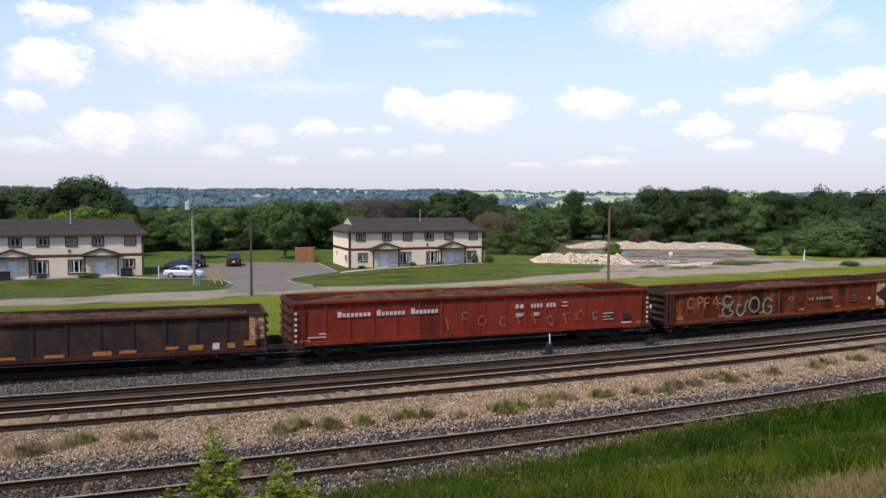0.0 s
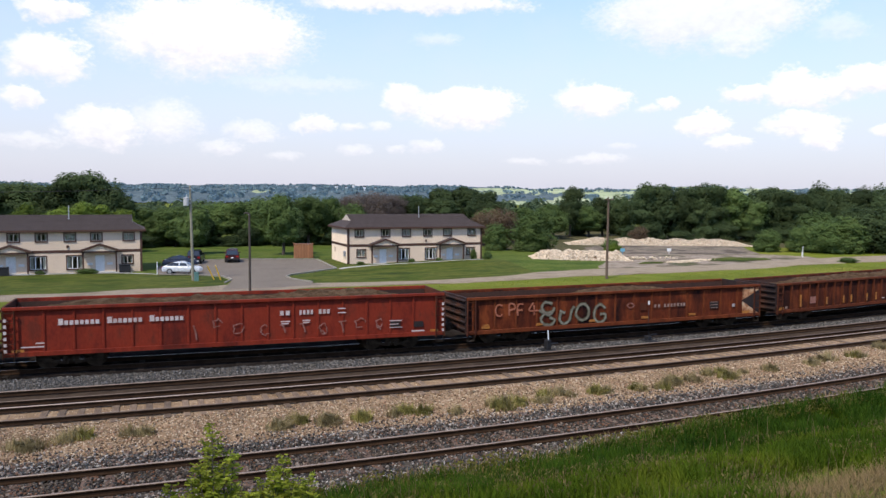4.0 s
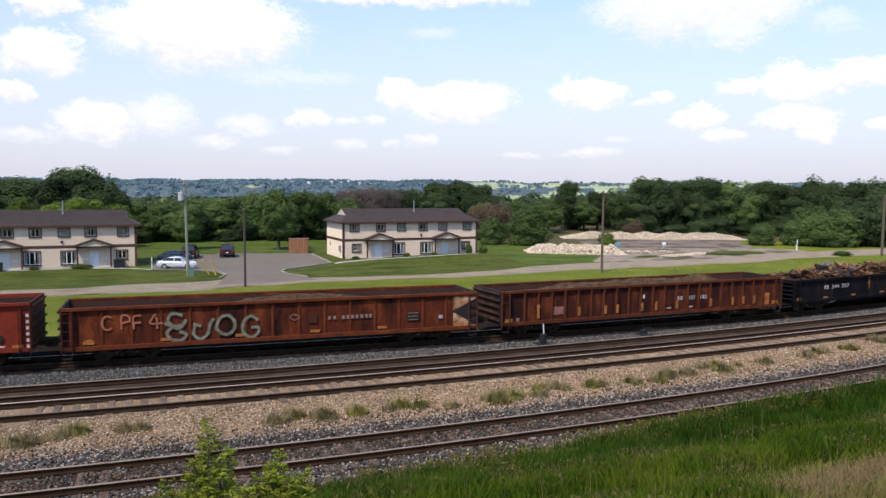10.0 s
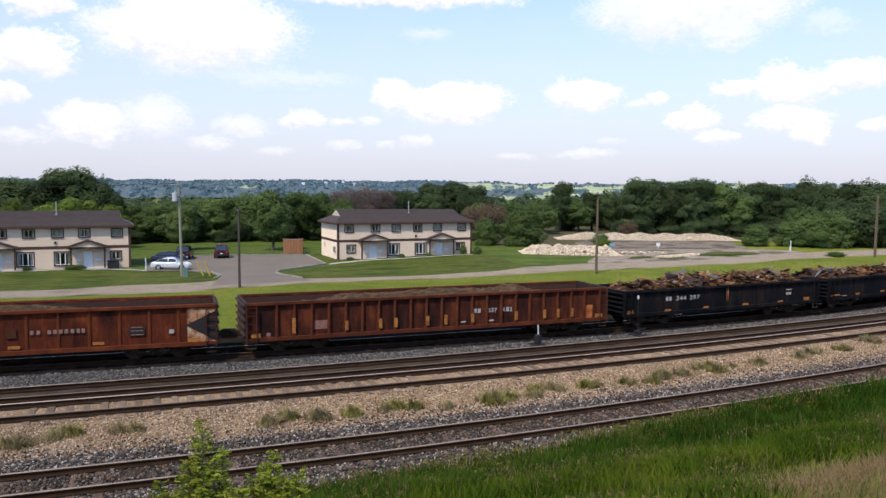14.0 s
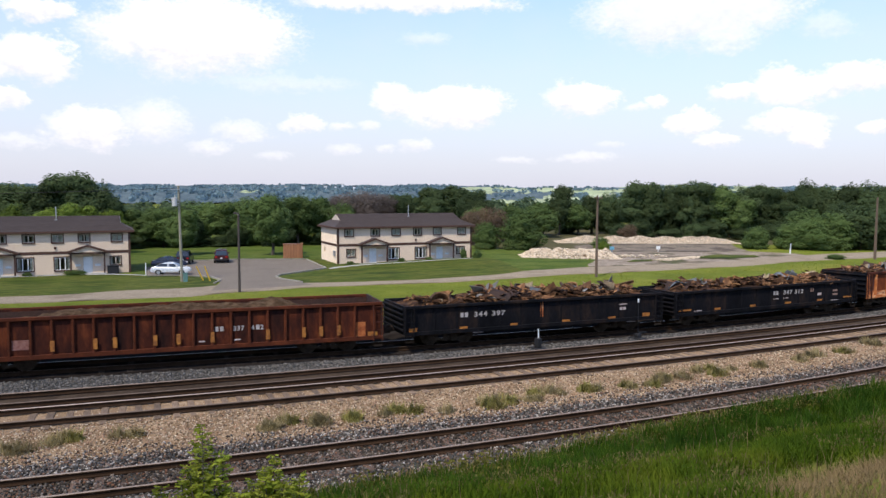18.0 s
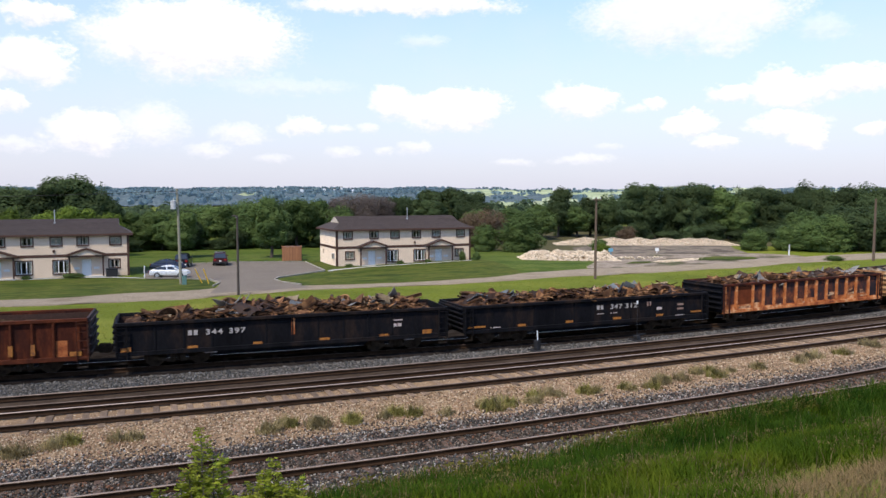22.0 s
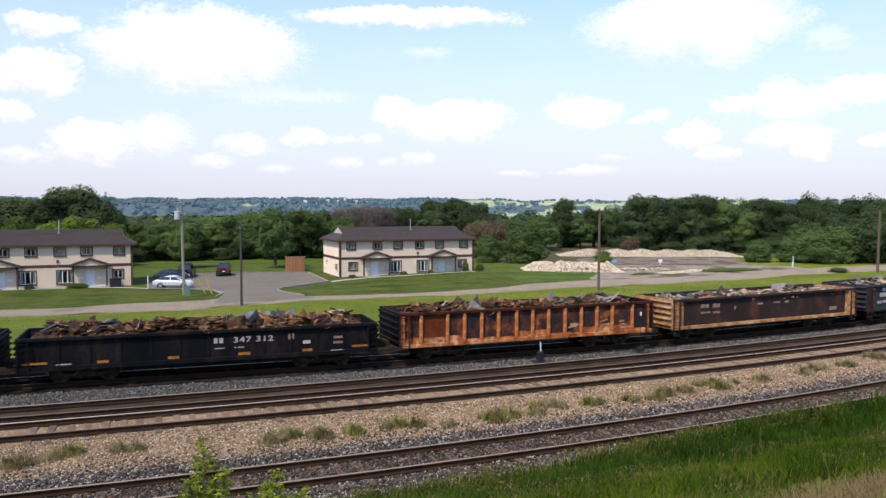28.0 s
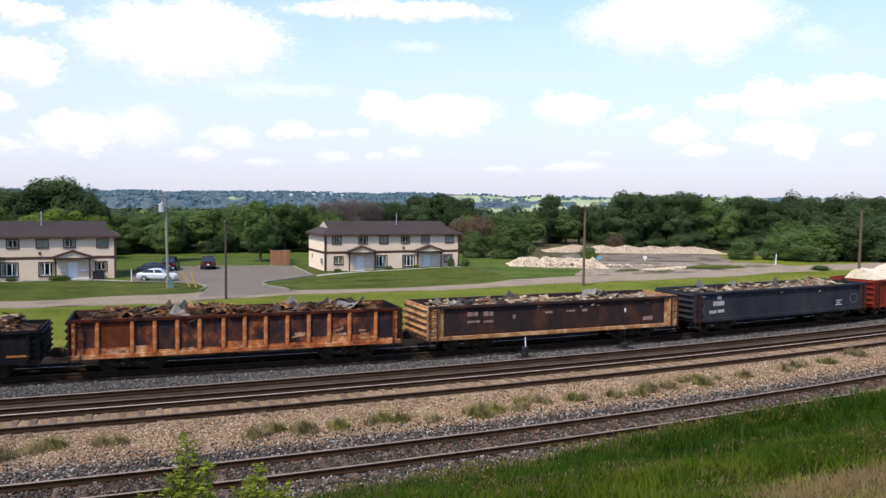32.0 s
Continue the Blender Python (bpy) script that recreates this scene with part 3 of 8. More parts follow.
def gondola(s0, s1, top, sill, paint, label, ribs=14, rib_x=None, rib_paint=None, panel=None, chord=None, end_mat=None, belly=0.0, rib_w=0.16, rib_d=0.11, top_paint=None, group="freight cars of the train"):
    """A gondola between s0 and s1 on the track. Its own x runs along it, -y is the side seen."""
    half, mid = (s1 - s0) / 2, (s0 + s1) / 2
    rib_paint, panel, chord, end_mat = rib_paint or paint, panel or paint, chord or paint, end_mat or paint
    car = thing("gondola_car", car_pose(mid, half - 2.3, 0), label, "freight car", group)
    W = 1.46
    for s in (-1, 1):
        y0, y1 = (-W + 0.09, -W + 0.14) if s < 0 else (W - 0.14, W - 0.09)
        part("side_panel", boxes((-half, half, y0, y1, sill + 0.1, top - 0.06)), panel, car)
        part("top_chord", soft(boxes((-half, half, s * W - 0.03 - 0.07 * (s > 0), s * W + 0.03 + 0.07 * (s < 0), top - 0.13, top)), 0.015), top_paint or chord, car)
        bm = bmesh.new()
        box(bm, -half + 0.02, half - 0.02, s * W - 0.02 - 0.08 * (s > 0), s * W + 0.02 + 0.08 * (s < 0), sill, sill + 0.16)
        if belly:
            vs = box(bm, -half + 3.6, half - 3.6, s * (W - 0.16) - 0.04, s * (W - 0.16) + 0.04, sill - belly, sill)
            for v in vs:
                if v.co.z < sill - 0.01:
                    v.co.x *= 0.94
        part("side_sill", bm, chord if belly == 0 else panel, car)
        rm = rib_mesh(sill + 0.16, top - 0.13, rib_w, rib_d, rib_paint)
        for x in rib_x or [-half + 0.35 + (2 * half - 0.7) * i / (ribs - 1) for i in range(ribs)]:
            part("rib", rm, None, car, m=pose(x, s * (W - 0.09), 0, 0, 0, 0 if s < 0 else 180))
    for s in (-1, 1):
        e = part("end_wall", boxes((s * half - 0.04, s * half + 0.04, -W + 0.04, W - 0.04, sill + 0.05, top)), end_mat, car)
        for k in range(5):
            z = sill + 0.25 + (top - sill - 0.4) * k / 4
            part("end_rib", soft(boxes((s * half + (0.04 if s > 0 else -0.13), s * half + (0.13 if s > 0 else -0.04), -W + 0.06, W - 0.06, z - 0.05, z + 0.05)), 0.025), end_mat, e)
        part("coupler", soft(boxes((s * half - 0.3 if s < 0 else half, s * half if s < 0 else half + 0.3, -0.14, 0.14, 0.62, 0.86), (s * (half + 0.42) - 0.17, s * (half + 0.42) + 0.17, -0.18, 0.18, 0.56, 0.92)), 0.03), UNDER, car)
        for side in (-1, 1):
            part("ladder", boxes(*[(s * (half - 0.2) - 0.2, s * (half - 0.2) + 0.2, side * (W + 0.07) - 0.012, side * (W + 0.07) + 0.012, z - 0.015, z + 0.015) for z in np.linspace(sill + 0.1, top - 0.2, 5)],
                       *[(s * (half - 0.2) + e - 0.015, s * (half - 0.2) + e + 0.015, side * (W + 0.05) - 0.05, side * (W + 0.05) + 0.03, sill - 0.05, top - 0.12) for e in (-0.2, 0.2)]), CAR_BLACK if chord is CAR_BLACK else RUST_DARK, car)
        part("step", boxes((s * (half - 0.2) - 0.18, s * (half - 0.2) + 0.18, -W - 0.06, -W + 0.06, sill - 0.3, sill - 0.26), (s * (half - 0.2) - 0.18, s * (half - 0.2) - 0.15, -W - 0.02, -W + 0.02, sill - 0.3, sill), (s * (half - 0.2) + 0.15, s * (half - 0.2) + 0.18, -W - 0.02, -W + 0.02, sill - 0.3, sill)), TIE_DARK, car)
    part("lining", boxes((-half + 0.06, half - 0.06, W - 0.165, W - 0.143, sill + 0.3, top - 0.14)), INSIDE, car, "rusty inner side")
    part("floor", boxes((-half + 0.05, half - 0.05, -W + 0.14, W - 0.14, sill + 0.2, sill + 0.3)), INSIDE, car)
    part("centre_sill", boxes((-half + 0.2, half - 0.2, -0.22, 0.22, 0.55, sill + 0.2)), UNDER, car)
    for x in np.linspace(-half + 3.9, half - 3.9, 6):
        part("cross_bearer", boxes((x - 0.08, x + 0.08, -1.25, 1.25, sill + 0.02, sill + 0.2)), UNDER, car)
    part("brake_cylinder", soft(boxes((-1.2, -0.3, -0.75, -0.4, 0.42, 0.72)), 0.05), UNDER, car)
    part("air_reservoir", soft(boxes((0.4, 1.1, 0.4, 0.75, 0.42, 0.7)), 0.05), UNDER, car)
    for s in (-1, 1):
        bogie(car, s * (half - 2.3))
    moving.append((car, mid, half - 2.3))
    return car, half, mid


def mark(car, name, x0, x1, z0, z1, mat, label="", y=-1.42):
    return part(name, boxes((x0, x1, y - 0.006, y, z0, z1)), mat, car, label)


def ridge(seed, half, base, height, mat, label, name="dirt_load", inset=0.6, humps=3.0, ends=None):
    bm = bmesh.new()
    lo, hi = ends or (-half + inset, half - inset)
    nx, ny = int((hi - lo) * 7), 22
    grid = []
    for i in range(nx + 1):
        row = []
        for j in range(ny + 1):
            x, y = lo + (hi - lo) * i / nx, -1.3 + 2.6 * j / ny
            e = (min(1, min(i, nx - i) / 6) if ends is None else (lambda u: u * u * (3 - 2 * u))(min(1, min(x - lo, hi - x) / 2.6)) * 1.6 - 0.6) * (1 - abs(y / 1.3) ** 2.5 * 0.8)
            z = base + height * e * (0.75 + 0.6 * noise.noise((x / humps, y * 0.6, seed))) + 0.11 * noise.noise((x * 2.5, y * 2.5, seed)) + 0.05 * noise.noise((x * 7, y * 7, seed))
            row.append(bm.verts.new((x, y, z)))
        grid.append(row)
    for i in range(nx):
        for j in range(ny):
            bm.faces.new((grid[i][j], grid[i + 1][j], grid[i + 1][j + 1], grid[i][j + 1]))
    return tagged(part(name, bm, mat), label, "load")


def scrap_piece(kind, r):
    bm = bmesh.new()
    if kind in ("sheet", "shell"):
        a, b = r.uniform(0.2, 0.62), r.uniform(0.15, 0.42)
        bend_, tw = r.uniform(-0.5, 0.9), r.uniform(-0.25, 0.25)
        if kind == "shell":   # a torn, strongly curved plate
            a, b, bend_, tw = r.uniform(0.34, 0.46), r.uniform(0.3, 0.5), r.choice((-1, 1)) * r.uniform(1.6, 2.6), r.uniform(-0.4, 0.4)
        n = 5 if kind == "sheet" else 8
        rows = []
        for i in range(n + 1):
            x = -a + 2 * a * i / n
            rows.append([bm.verts.new((x, y, x * x * bend_ + tw * x * y * 4 + dz)) for dz in (-0.01, 0.01) for y in (-b, b)])
        for p, q in zip(rows, rows[1:]):
            for i, j in ((0, 1), (1, 3), (3, 2), (2, 0)):
                bm.faces.new((p[i], p[j], q[j], q[i]))
        for p in (rows[0], rows[-1]):
            bm.faces.new((p[0], p[1], p[3], p[2]))
        bmesh.ops.recalc_face_normals(bm, faces=bm.faces[:])
    elif kind == "beam":
        a = r.uniform(0.25, 0.7)
        for y0, y1, z0, z1 in ((-0.06, 0.06, -0.07, -0.055), (-0.01, 0.01, -0.055, 0.055), (-0.06, 0.06, 0.055, 0.07)):
            box(bm, -a, a, y0, y1, z0, z1)
    elif kind == "pipe":
        a, rad = r.uniform(0.3, 0.7), r.uniform(0.03, 0.08)
        cyl(bm, (-a, 0, 0), (a, 0, 0), rad, n=8)
    else:
        rad, w = r.uniform(0.22, 0.42), r.uniform(0.12, 0.3)
        rings = []
        for k in range(14):
            c, s = math.cos(k * math.pi / 7), math.sin(k * math.pi / 7)
            rings.append([bm.verts.new((c * q, s * q, z)) for q in (rad, rad * 0.86) for z in (-w / 2, w / 2)])
        for k in range(14):
            p, q = rings[k], rings[(k + 1) % 14]
            for i, j in ((0, 1), (1, 3), (3, 2), (2, 0)):
                bm.faces.new((p[i], p[j], q[j], q[i]))
        bmesh.ops.recalc_face_normals(bm, faces=bm.faces[:])
    return bm


SCRAP_GREY = material("grey_scrap", (0.10, 0.09, 0.085), (0.18, 0.165, 0.15), (0.28, 0.26, 0.24), scale=2.2, fine=16, rough=0.7, metal=0.3, per_object=0.5)
SCRAP_RUST = material("orange_scrap", (0.05, 0.023, 0.012), (0.18, 0.078, 0.03), (0.44, 0.235, 0.10), scale=2.2, fine=16, rough=0.85, per_object=0.6)
SCRAP_DARK = material("dark_scrap", (0.018, 0.010, 0.008), (0.045, 0.022, 0.014), (0.085, 0.042, 0.026), scale=2.2, fine=16, rough=0.8, per_object=0.4)
SCRAP_TAN = material("tan_scrap", (0.20, 0.14, 0.085), (0.32, 0.24, 0.15), (0.44, 0.35, 0.24), scale=2.2, fine=16, rough=0.85, per_object=0.4)
SCRAP_BLUE = material("blue_grey_scrap", (0.055, 0.06, 0.065), (0.11, 0.12, 0.13), (0.17, 0.18, 0.19), scale=2.2, fine=16, rough=0.6, per_object=0.4)
_rs = random.Random(77)
PIECES = [(k, mesh_from(k, scrap_piece(k, _rs), m)) for k in ("sheet", "sheet", "beam", "pipe", "hoop") for m in (SCRAP_RUST, SCRAP_DARK, SCRAP_RUST, SCRAP_DARK)] + [("sheet", mesh_from("sheet", scrap_piece("sheet", _rs), m)) for m in (SCRAP_GREY, SCRAP_GREY, SCRAP_TAN, SCRAP_TAN, SCRAP_BLUE)]
SHELLS = {m.name: [mesh_from("shell", scrap_piece("shell", _rs), m) for _ in range(3)] for m in (SCRAP_DARK, SCRAP_RUST, SCRAP_TAN, SCRAP_BLUE)}


SCRAP_LIGHT = material("pale_mixed_scrap", (0.09, 0.055, 0.033), (0.25, 0.185, 0.12), (0.46, 0.385, 0.29), scale=2.2, fine=16, rough=0.85, island=0.8, spec=0.2)


def scrap(seed, half, base, height, label, count=1150, large=100, pale=False, heaps=()):
    """Bent sheets, beams, pipes and hoops heaped on a core."""
    r = random.Random(seed)
    load = thing("scrap_load", pose(0, 0, 0), label, "scrap load", "scrap loads of the train")
    heart = ridge(seed, half, base, height * 0.7, SCRAP_LIGHT if pale else SCRAP, "", "scrap_core", inset=0.3)
    for k in ("label", "category"):
        if k in heart.keys():
            del heart[k]
    heart.parent = load
    bm = bmesh.new()

    def spot(lift, wide=1.15):
        x, y = r.uniform(-half + 1.0, half - 1.0), r.uniform(-wide, wide)
        e = 1 - abs(y / 1.3) ** 2.5 * 0.7
        z = base + height * 0.75 * e * (0.75 + 0.9 * noise.noise((x / 3.0, y * 0.6, seed))) + r.uniform(-0.05, lift)
        return Matrix.Translation((x, y, z)) @ Euler((r.uniform(-0.5, 0.5), r.uniform(-0.4, 0.4), r.uniform(0, 6.3))).to_matrix().to_4x4()

    for i in range(count):
        m = spot(0.08)
        a, b, c = r.uniform(0.05, 0.42) * r.choice((0.5, 1, 1)), r.uniform(0.02, 0.15), r.uniform(0.006, 0.035)
        vs = box(bm, -a, a, -b, b, -c, c)
        k = r.uniform(-0.5, 0.9)
        for v in vs:
            v.co.z += v.co.x * v.co.x * k + r.uniform(-0.03, 0.03)
            v.co = m @ v.co
    tagged(part("small_scrap", bm, SCRAP_LIGHT if pale else SCRAP, load), kind="stuff")
    for i in range(large):
        k, me = PIECES[r.randrange(len(PIECES)) if not pale or i % 4 == 0 else len(PIECES) - 5 + r.randrange(4)]
        m = spot(0.06 if i % 7 else 0.2, 0.8)
        part(k, me, None, load, m=m @ Matrix.Rotation(r.uniform(-0.5, 0.5), 4, "X") @ Matrix.Scale(r.uniform(0.75, 1.35), 4))
    # torn plates that stand out of the heap: place along the car, spread, lift, how many, size
    for mat, x, wide, lift, n, size in heaps:
        for i in range(n):
            m = Matrix.Translation((x + r.uniform(-wide, wide), r.uniform(-0.8, 0.5), base + height * 0.5 + lift * r.uniform(0.1, 0.8))) @ Euler((r.uniform(-0.7, 0.7), r.uniform(-0.45, 0.45), r.uniform(0, 6.3))).to_matrix().to_4x4()
            part("shell", SHELLS[mat.name][i % 3], None, load, m=m @ Matrix.Scale(size * r.uniform(0.55, 0.9), 4))
    return load


# cars in the order in which they pass
RIBS_6 = [-6.54, -5.69, -4.42, -3.58, -2.72, -1.86, -0.92, -0.07, 0.79, 1.69, 2.6, 3.48, 4.37, 5.55, 6.46]
# four of the cars have end walls darker than their sides
c0, h0, m0 = gondola(-11.75, 5.75, 2.16, 0.52, BROWN_BLACK, "brown-black gondola car with rust and yellow patches", ribs=15, rib_d=0.045, panel=BROWN_BLACK, chord=RUST_DARK)
c1, h1, m1 = gondola(6.81, 24.42, 2.54, 0.64, RED, "red gondola car with white lettering and ribbed sides", ribs=17, rib_w=0.1, rib_d=0.045, end_mat=RUST_DARK)
c2, h2, m2 = gondola(25.42, 42.66, 2.25, 0.55, RUST, "rust-brown gondola car with pale graffiti on its side", ribs=16, rib_w=0.12, rib_d=0.045, rib_paint=RUST_RIB, chord=RUST_RIB, end_mat=BROWN_BLACK)
c3, h3, m3 = gondola(43.8, 61.11, 2.2, 0.56, UMBER, "rust-brown ribbed gondola car with yellow reflectors", rib_x=[1.5 + 0.7425 * k for k in range(-12, 9)], rib_w=0.11, rib_paint=UMBER_RIB, chord=UMBER_RIB, end_mat=BROWN_BLACK)
c4, h4, m4 = gondola(62.07, 75.92, 1.93, 0.60, CAR_BLACK, "black gondola car heaped with rusty scrap", ribs=13, rib_w=0.09, rib_d=0.03, belly=0.16)
c5, h5, m5 = gondola(76.7, 90.73, 1.89, 0.60, CAR_BLACK, "black gondola car with white numbers, heaped with scrap", ribs=13, rib_w=0.09, rib_d=0.03, belly=0.16)
c6, h6, m6 = gondola(91.72, 105.13, 2.22, 0.66, ORANGE, "orange-rusted gondola car with dark flaking panels and scrap", rib_x=RIBS_6, panel=BLOTCH, end_mat=CAR_BLACK, top_paint=UMBER)
c7, h7, m7 = gondola(106.34, 120.35, 2.2, 0.63, YELLOW_RUST, "brown-black gondola car edged in faded orange", ribs=2, rib_w=0.5, panel=BROWN_BLACK, chord=YELLOW_RUST, top_paint=BROWN_BLACK)
c8, h8, m8 = gondola(121.44, 135.78, 2.27, 0.68, SLATE, "slate-blue smooth-sided gondola car with scrap", ribs=2, belly=0.1)
c9, h9, m9 = gondola(136.7, 151.4, 2.35, 0.62, RED, "red-brown gondola car heaped with pale sand", ribs=14)

for car, half, mid, ob in ((c0, h0, m0, ridge(1, h0, 1.84, 0.42, RUBBISH, "brown dirt and rubble load in the car")),
                           (c1, h1, m1, ridge(2, h1, 2.2, 0.42, RUBBISH, "brown dirt and rubble load in the red car", ends=(-h1 + 0.1, h1 - 0.6))),
                           (c2, h2, m2, ridge(3, h2, 1.78, 0.45, RUBBISH, "brown dirt load in the graffiti car", ends=(-h2 + 5.0, h2 - 3.2))),
                           (c3, h3, m3, ridge(4, h3, 1.85, 0.45, RUBBISH, "brown dirt load in the rust-brown car", ends=(-h3 + 2.2, h3 - 2.0))),
                           (c4, h4, m4, scrap(5, h4, 1.72, 0.60, "heap of rusty scrap metal in the black car", heaps=((SCRAP_DARK, -1.2, 0.5, 0.4, 3, 1.5), (SCRAP_RUST, 0.2, 1.2, 0.18, 5, 1.0), (SCRAP_DARK, 2.0, 0.7, 0.24, 4, 1.1), (SCRAP_TAN, 4.2, 0.7, 0.1, 4, 0.9), (SCRAP_DARK, -4.5, 1.0, 0.16, 4, 1.0), (SCRAP_RUST, -3.0, 1.6, 0.12, 4, 1.0)))),
                           (c5, h5, m5, scrap(6, h5, 1.68, 0.56, "heap of rusty scrap metal sheets and hoops", heaps=((SCRAP_BLUE, 2.6, 0.8, 0.22, 7, 1.0), (SCRAP_DARK, -0.4, 0.5, 0.24, 4, 1.0), (SCRAP_RUST, -2.2, 0.8, 0.16, 5, 0.9), (SCRAP_TAN, 0.9, 0.6, 0.08, 2, 0.8), (SCRAP_RUST, 4.4, 1.0, 0.12, 5, 0.9), (SCRAP_DARK, -4.8, 0.9, 0.12, 4, 0.9)))),
                           (c6, h6, m6, scrap(7, h6, 1.9, 0.42, "heap of rusty scrap metal in the orange car", heaps=((SCRAP_DARK, -4.6, 0.6, 0.16, 3, 0.9), (SCRAP_TAN, -2.2, 0.5, 0.1, 2, 0.8), (SCRAP_DARK, 1.6, 1.0, 0.18, 5, 1.0), (SCRAP_RUST, -1.0, 1.6, 0.12, 5, 0.9), (SCRAP_RUST, 4.4, 1.0, 0.12, 4, 0.9)))),
                           (c7, h7, m7, scrap(8, h7, 1.78, 0.44, "pale scrap load level with the car's rim", large=34, pale=True)),
                           (c8, h8, m8, scrap(9, h8, 1.88, 0.38, "grey and white scrap in the slate car", large=34, pale=True)),
                           (c9, h9, m9, ridge(10, h9, 2.0, 1.1, PALE_LOAD, "heap of pale sand in the red-brown car", "sand_load"))):
    ob.matrix_basis = car_pose(mid, half - 2.3, 0)
    moving.append((ob, mid, half - 2.3))


# ---- paint, lettering and reflectors on the cars ----
def dashes(car, name, spans, z0, z1, mat, y=-1.42):
    for x0, x1 in spans:
        mark(car, name, x0, x1, z0, z1, mat, y=y)


def stroke(car, name, points, width, mat, y=-1.419, label=""):
    """A painted stroke along a smooth line of (x, z) points on the car's side."""
    pts = []
    for i in range(len(points) - 1):
        p0, p1, p2, p3 = (Vector(points[max(0, min(len(points) - 1, j))]) for j in (i - 1, i, i + 1, i + 2))
        for k in range(5):
            u = k / 5
            pts.append(0.5 * ((2 * p1) + (p2 - p0) * u + (2 * p0 - 5 * p1 + 4 * p2 - p3) * u * u + (3 * p1 - p0 - 3 * p2 + p3) * u ** 3))
    pts.append(Vector(points[-1]))
    bm = bmesh.new()
    rows = []
    for i, p in enumerate(pts):
        d = (pts[min(i + 1, len(pts) - 1)] - pts[max(i - 1, 0)]).normalized()
        n = Vector((-d.y, d.x)) * width / 2 * (1 + 0.15 * math.sin(i * 1.7))
        rows.append([bm.verts.new((q.x, yy, q.y)) for q in (p + n, p - n) for yy in (y, y - 0.006)])
    for a, b in zip(rows, rows[1:]):
        for i, j in ((0, 1), (1, 3), (3, 2), (2, 0)):
            bm.faces.new((a[i], a[j], b[j], b[i]))
    bmesh.ops.recalc_face_normals(bm, faces=bm.faces[:])
    return part(name, bm, mat, car, label)


def ring(cx, cz, rx, rz, a0=0.0, a1=360.0, n=9):
    return [(cx + rx * math.cos(radians(a0 + (a1 - a0) * i / n)), cz + rz * math.sin(radians(a0 + (a1 - a0) * i / n))) for i in range(n + 1)]


FADED = material("faded_chalk_marks", (0.187, 0.0638, 0.0467), (0.323, 0.17, 0.1445), contrast=1.5, scale=8, fine=40, rough=0.9, bump=0)
SILVER_SPRAY = material("pale_spray_paint", (0.2952, 0.2706, 0.205), (0.1148, 0.0902, 0.0615), scale=4, fine=40, rough=0.8, bump=0)
GREEN_SPRAY = material("greenish_spray_paint", (0.068, 0.0765, 0.0467), (0.119, 0.119, 0.0723), scale=4, fine=40, rough=0.8, bump=0)
PEACH = material("peach_spray_paint", (0.4284, 0.1561, 0.0868), (0.2785, 0.0826, 0.0433), scale=4, fine=40, rough=0.8, bump=0)
NUMBER_WHITE = material("weathered_white_number", (0.52, 0.48, 0.46), (0.30, 0.26, 0.25), scale=7, fine=40, rough=0.8, bump=0)
WORN_WHITE = material("worn_white_lettering", (0.357, 0.2635, 0.2295), (0.17, 0.085, 0.0595), scale=7, fine=40, rough=0.85, bump=0)
CREAM = material("flaked_cream_patch", (0.52, 0.40, 0.27), (0.40, 0.19, 0.09), (0.08, 0.035, 0.025), contrast=1.6, scale=3.5, fine=30, rough=0.85, bump=0.1)
METAL_DIM = material("dim_grey_stencil", (0.07, 0.072, 0.08), (0.12, 0.122, 0.13), scale=5, fine=30, rough=0.85, bump=0)
DARK_PATCH = material("dark_patch", (0.012, 0.01, 0.012), (0.03, 0.018, 0.015), scale=3, fine=30, rough=0.85, bump=0.1)

# brown-black car
for x0, x1, z0, z1 in ((2.12, 2.8, 0.58, 0.84), (3.08, 3.72, 0.72, 0.84), (4.8, 5.31, 0.78, 0.9), (5.69, 6.25, 0.72, 0.92), (7.2, 7.52, 0.74, 0.94), (7.87, 8.33, 0.8, 1.0), (0.4, 1.1, 0.68, 0.8), (-1.2, -0.6, 0.66, 0.78), (-3.0, -2.4, 0.66, 0.78)):
    mark(c0, "yellow_patch", x0, x1, z0, z1, YELLOW)
for x0, x1, z0, z1 in ((2.2, 2.6, 0.5, 0.58), (3.2, 3.5, 0.6, 0.72), (5.8, 6.1, 0.6, 0.72), (4.9, 5.2, 0.66, 0.78)):
    mark(c0, "rust_stain", x0, x1, z0, z1, RUST_RIB, y=-1.418)
mark(c0, "white_stencil", 6.63, 6.9, 0.7, 0.97, WHITE_PAINT)
mark(c0, "cream_panel", 8.1, 8.7, 1.03, 2.02, CREAM)
# red car: its long name as plain bars, number panels, reflectors and faded chalk marks
x = -6.9
for letters in (8, 7, 7):
    for k in range(letters):
        mark(c1, "white_letter_bar", x, x + (0.17 if k == 0 else 0.13), 1.79, 1.79 + (0.25 if k == 0 else 0.17), WHITE_PAINT)
        x += 0.215 if k == 0 else 0.185
    x += 0.24
for x0, x1 in ((1.55, 1.72), (1.78, 1.97), (2.36, 2.47), (2.51, 2.63), (2.67, 2.79), (2.83, 2.95), (3.17, 3.31), (3.35, 3.49), (3.53, 3.67)):
    mark(c1, "white_number_bar", x0, x1 - 0.02, 1.81, 2.0, WHITE_PAINT)
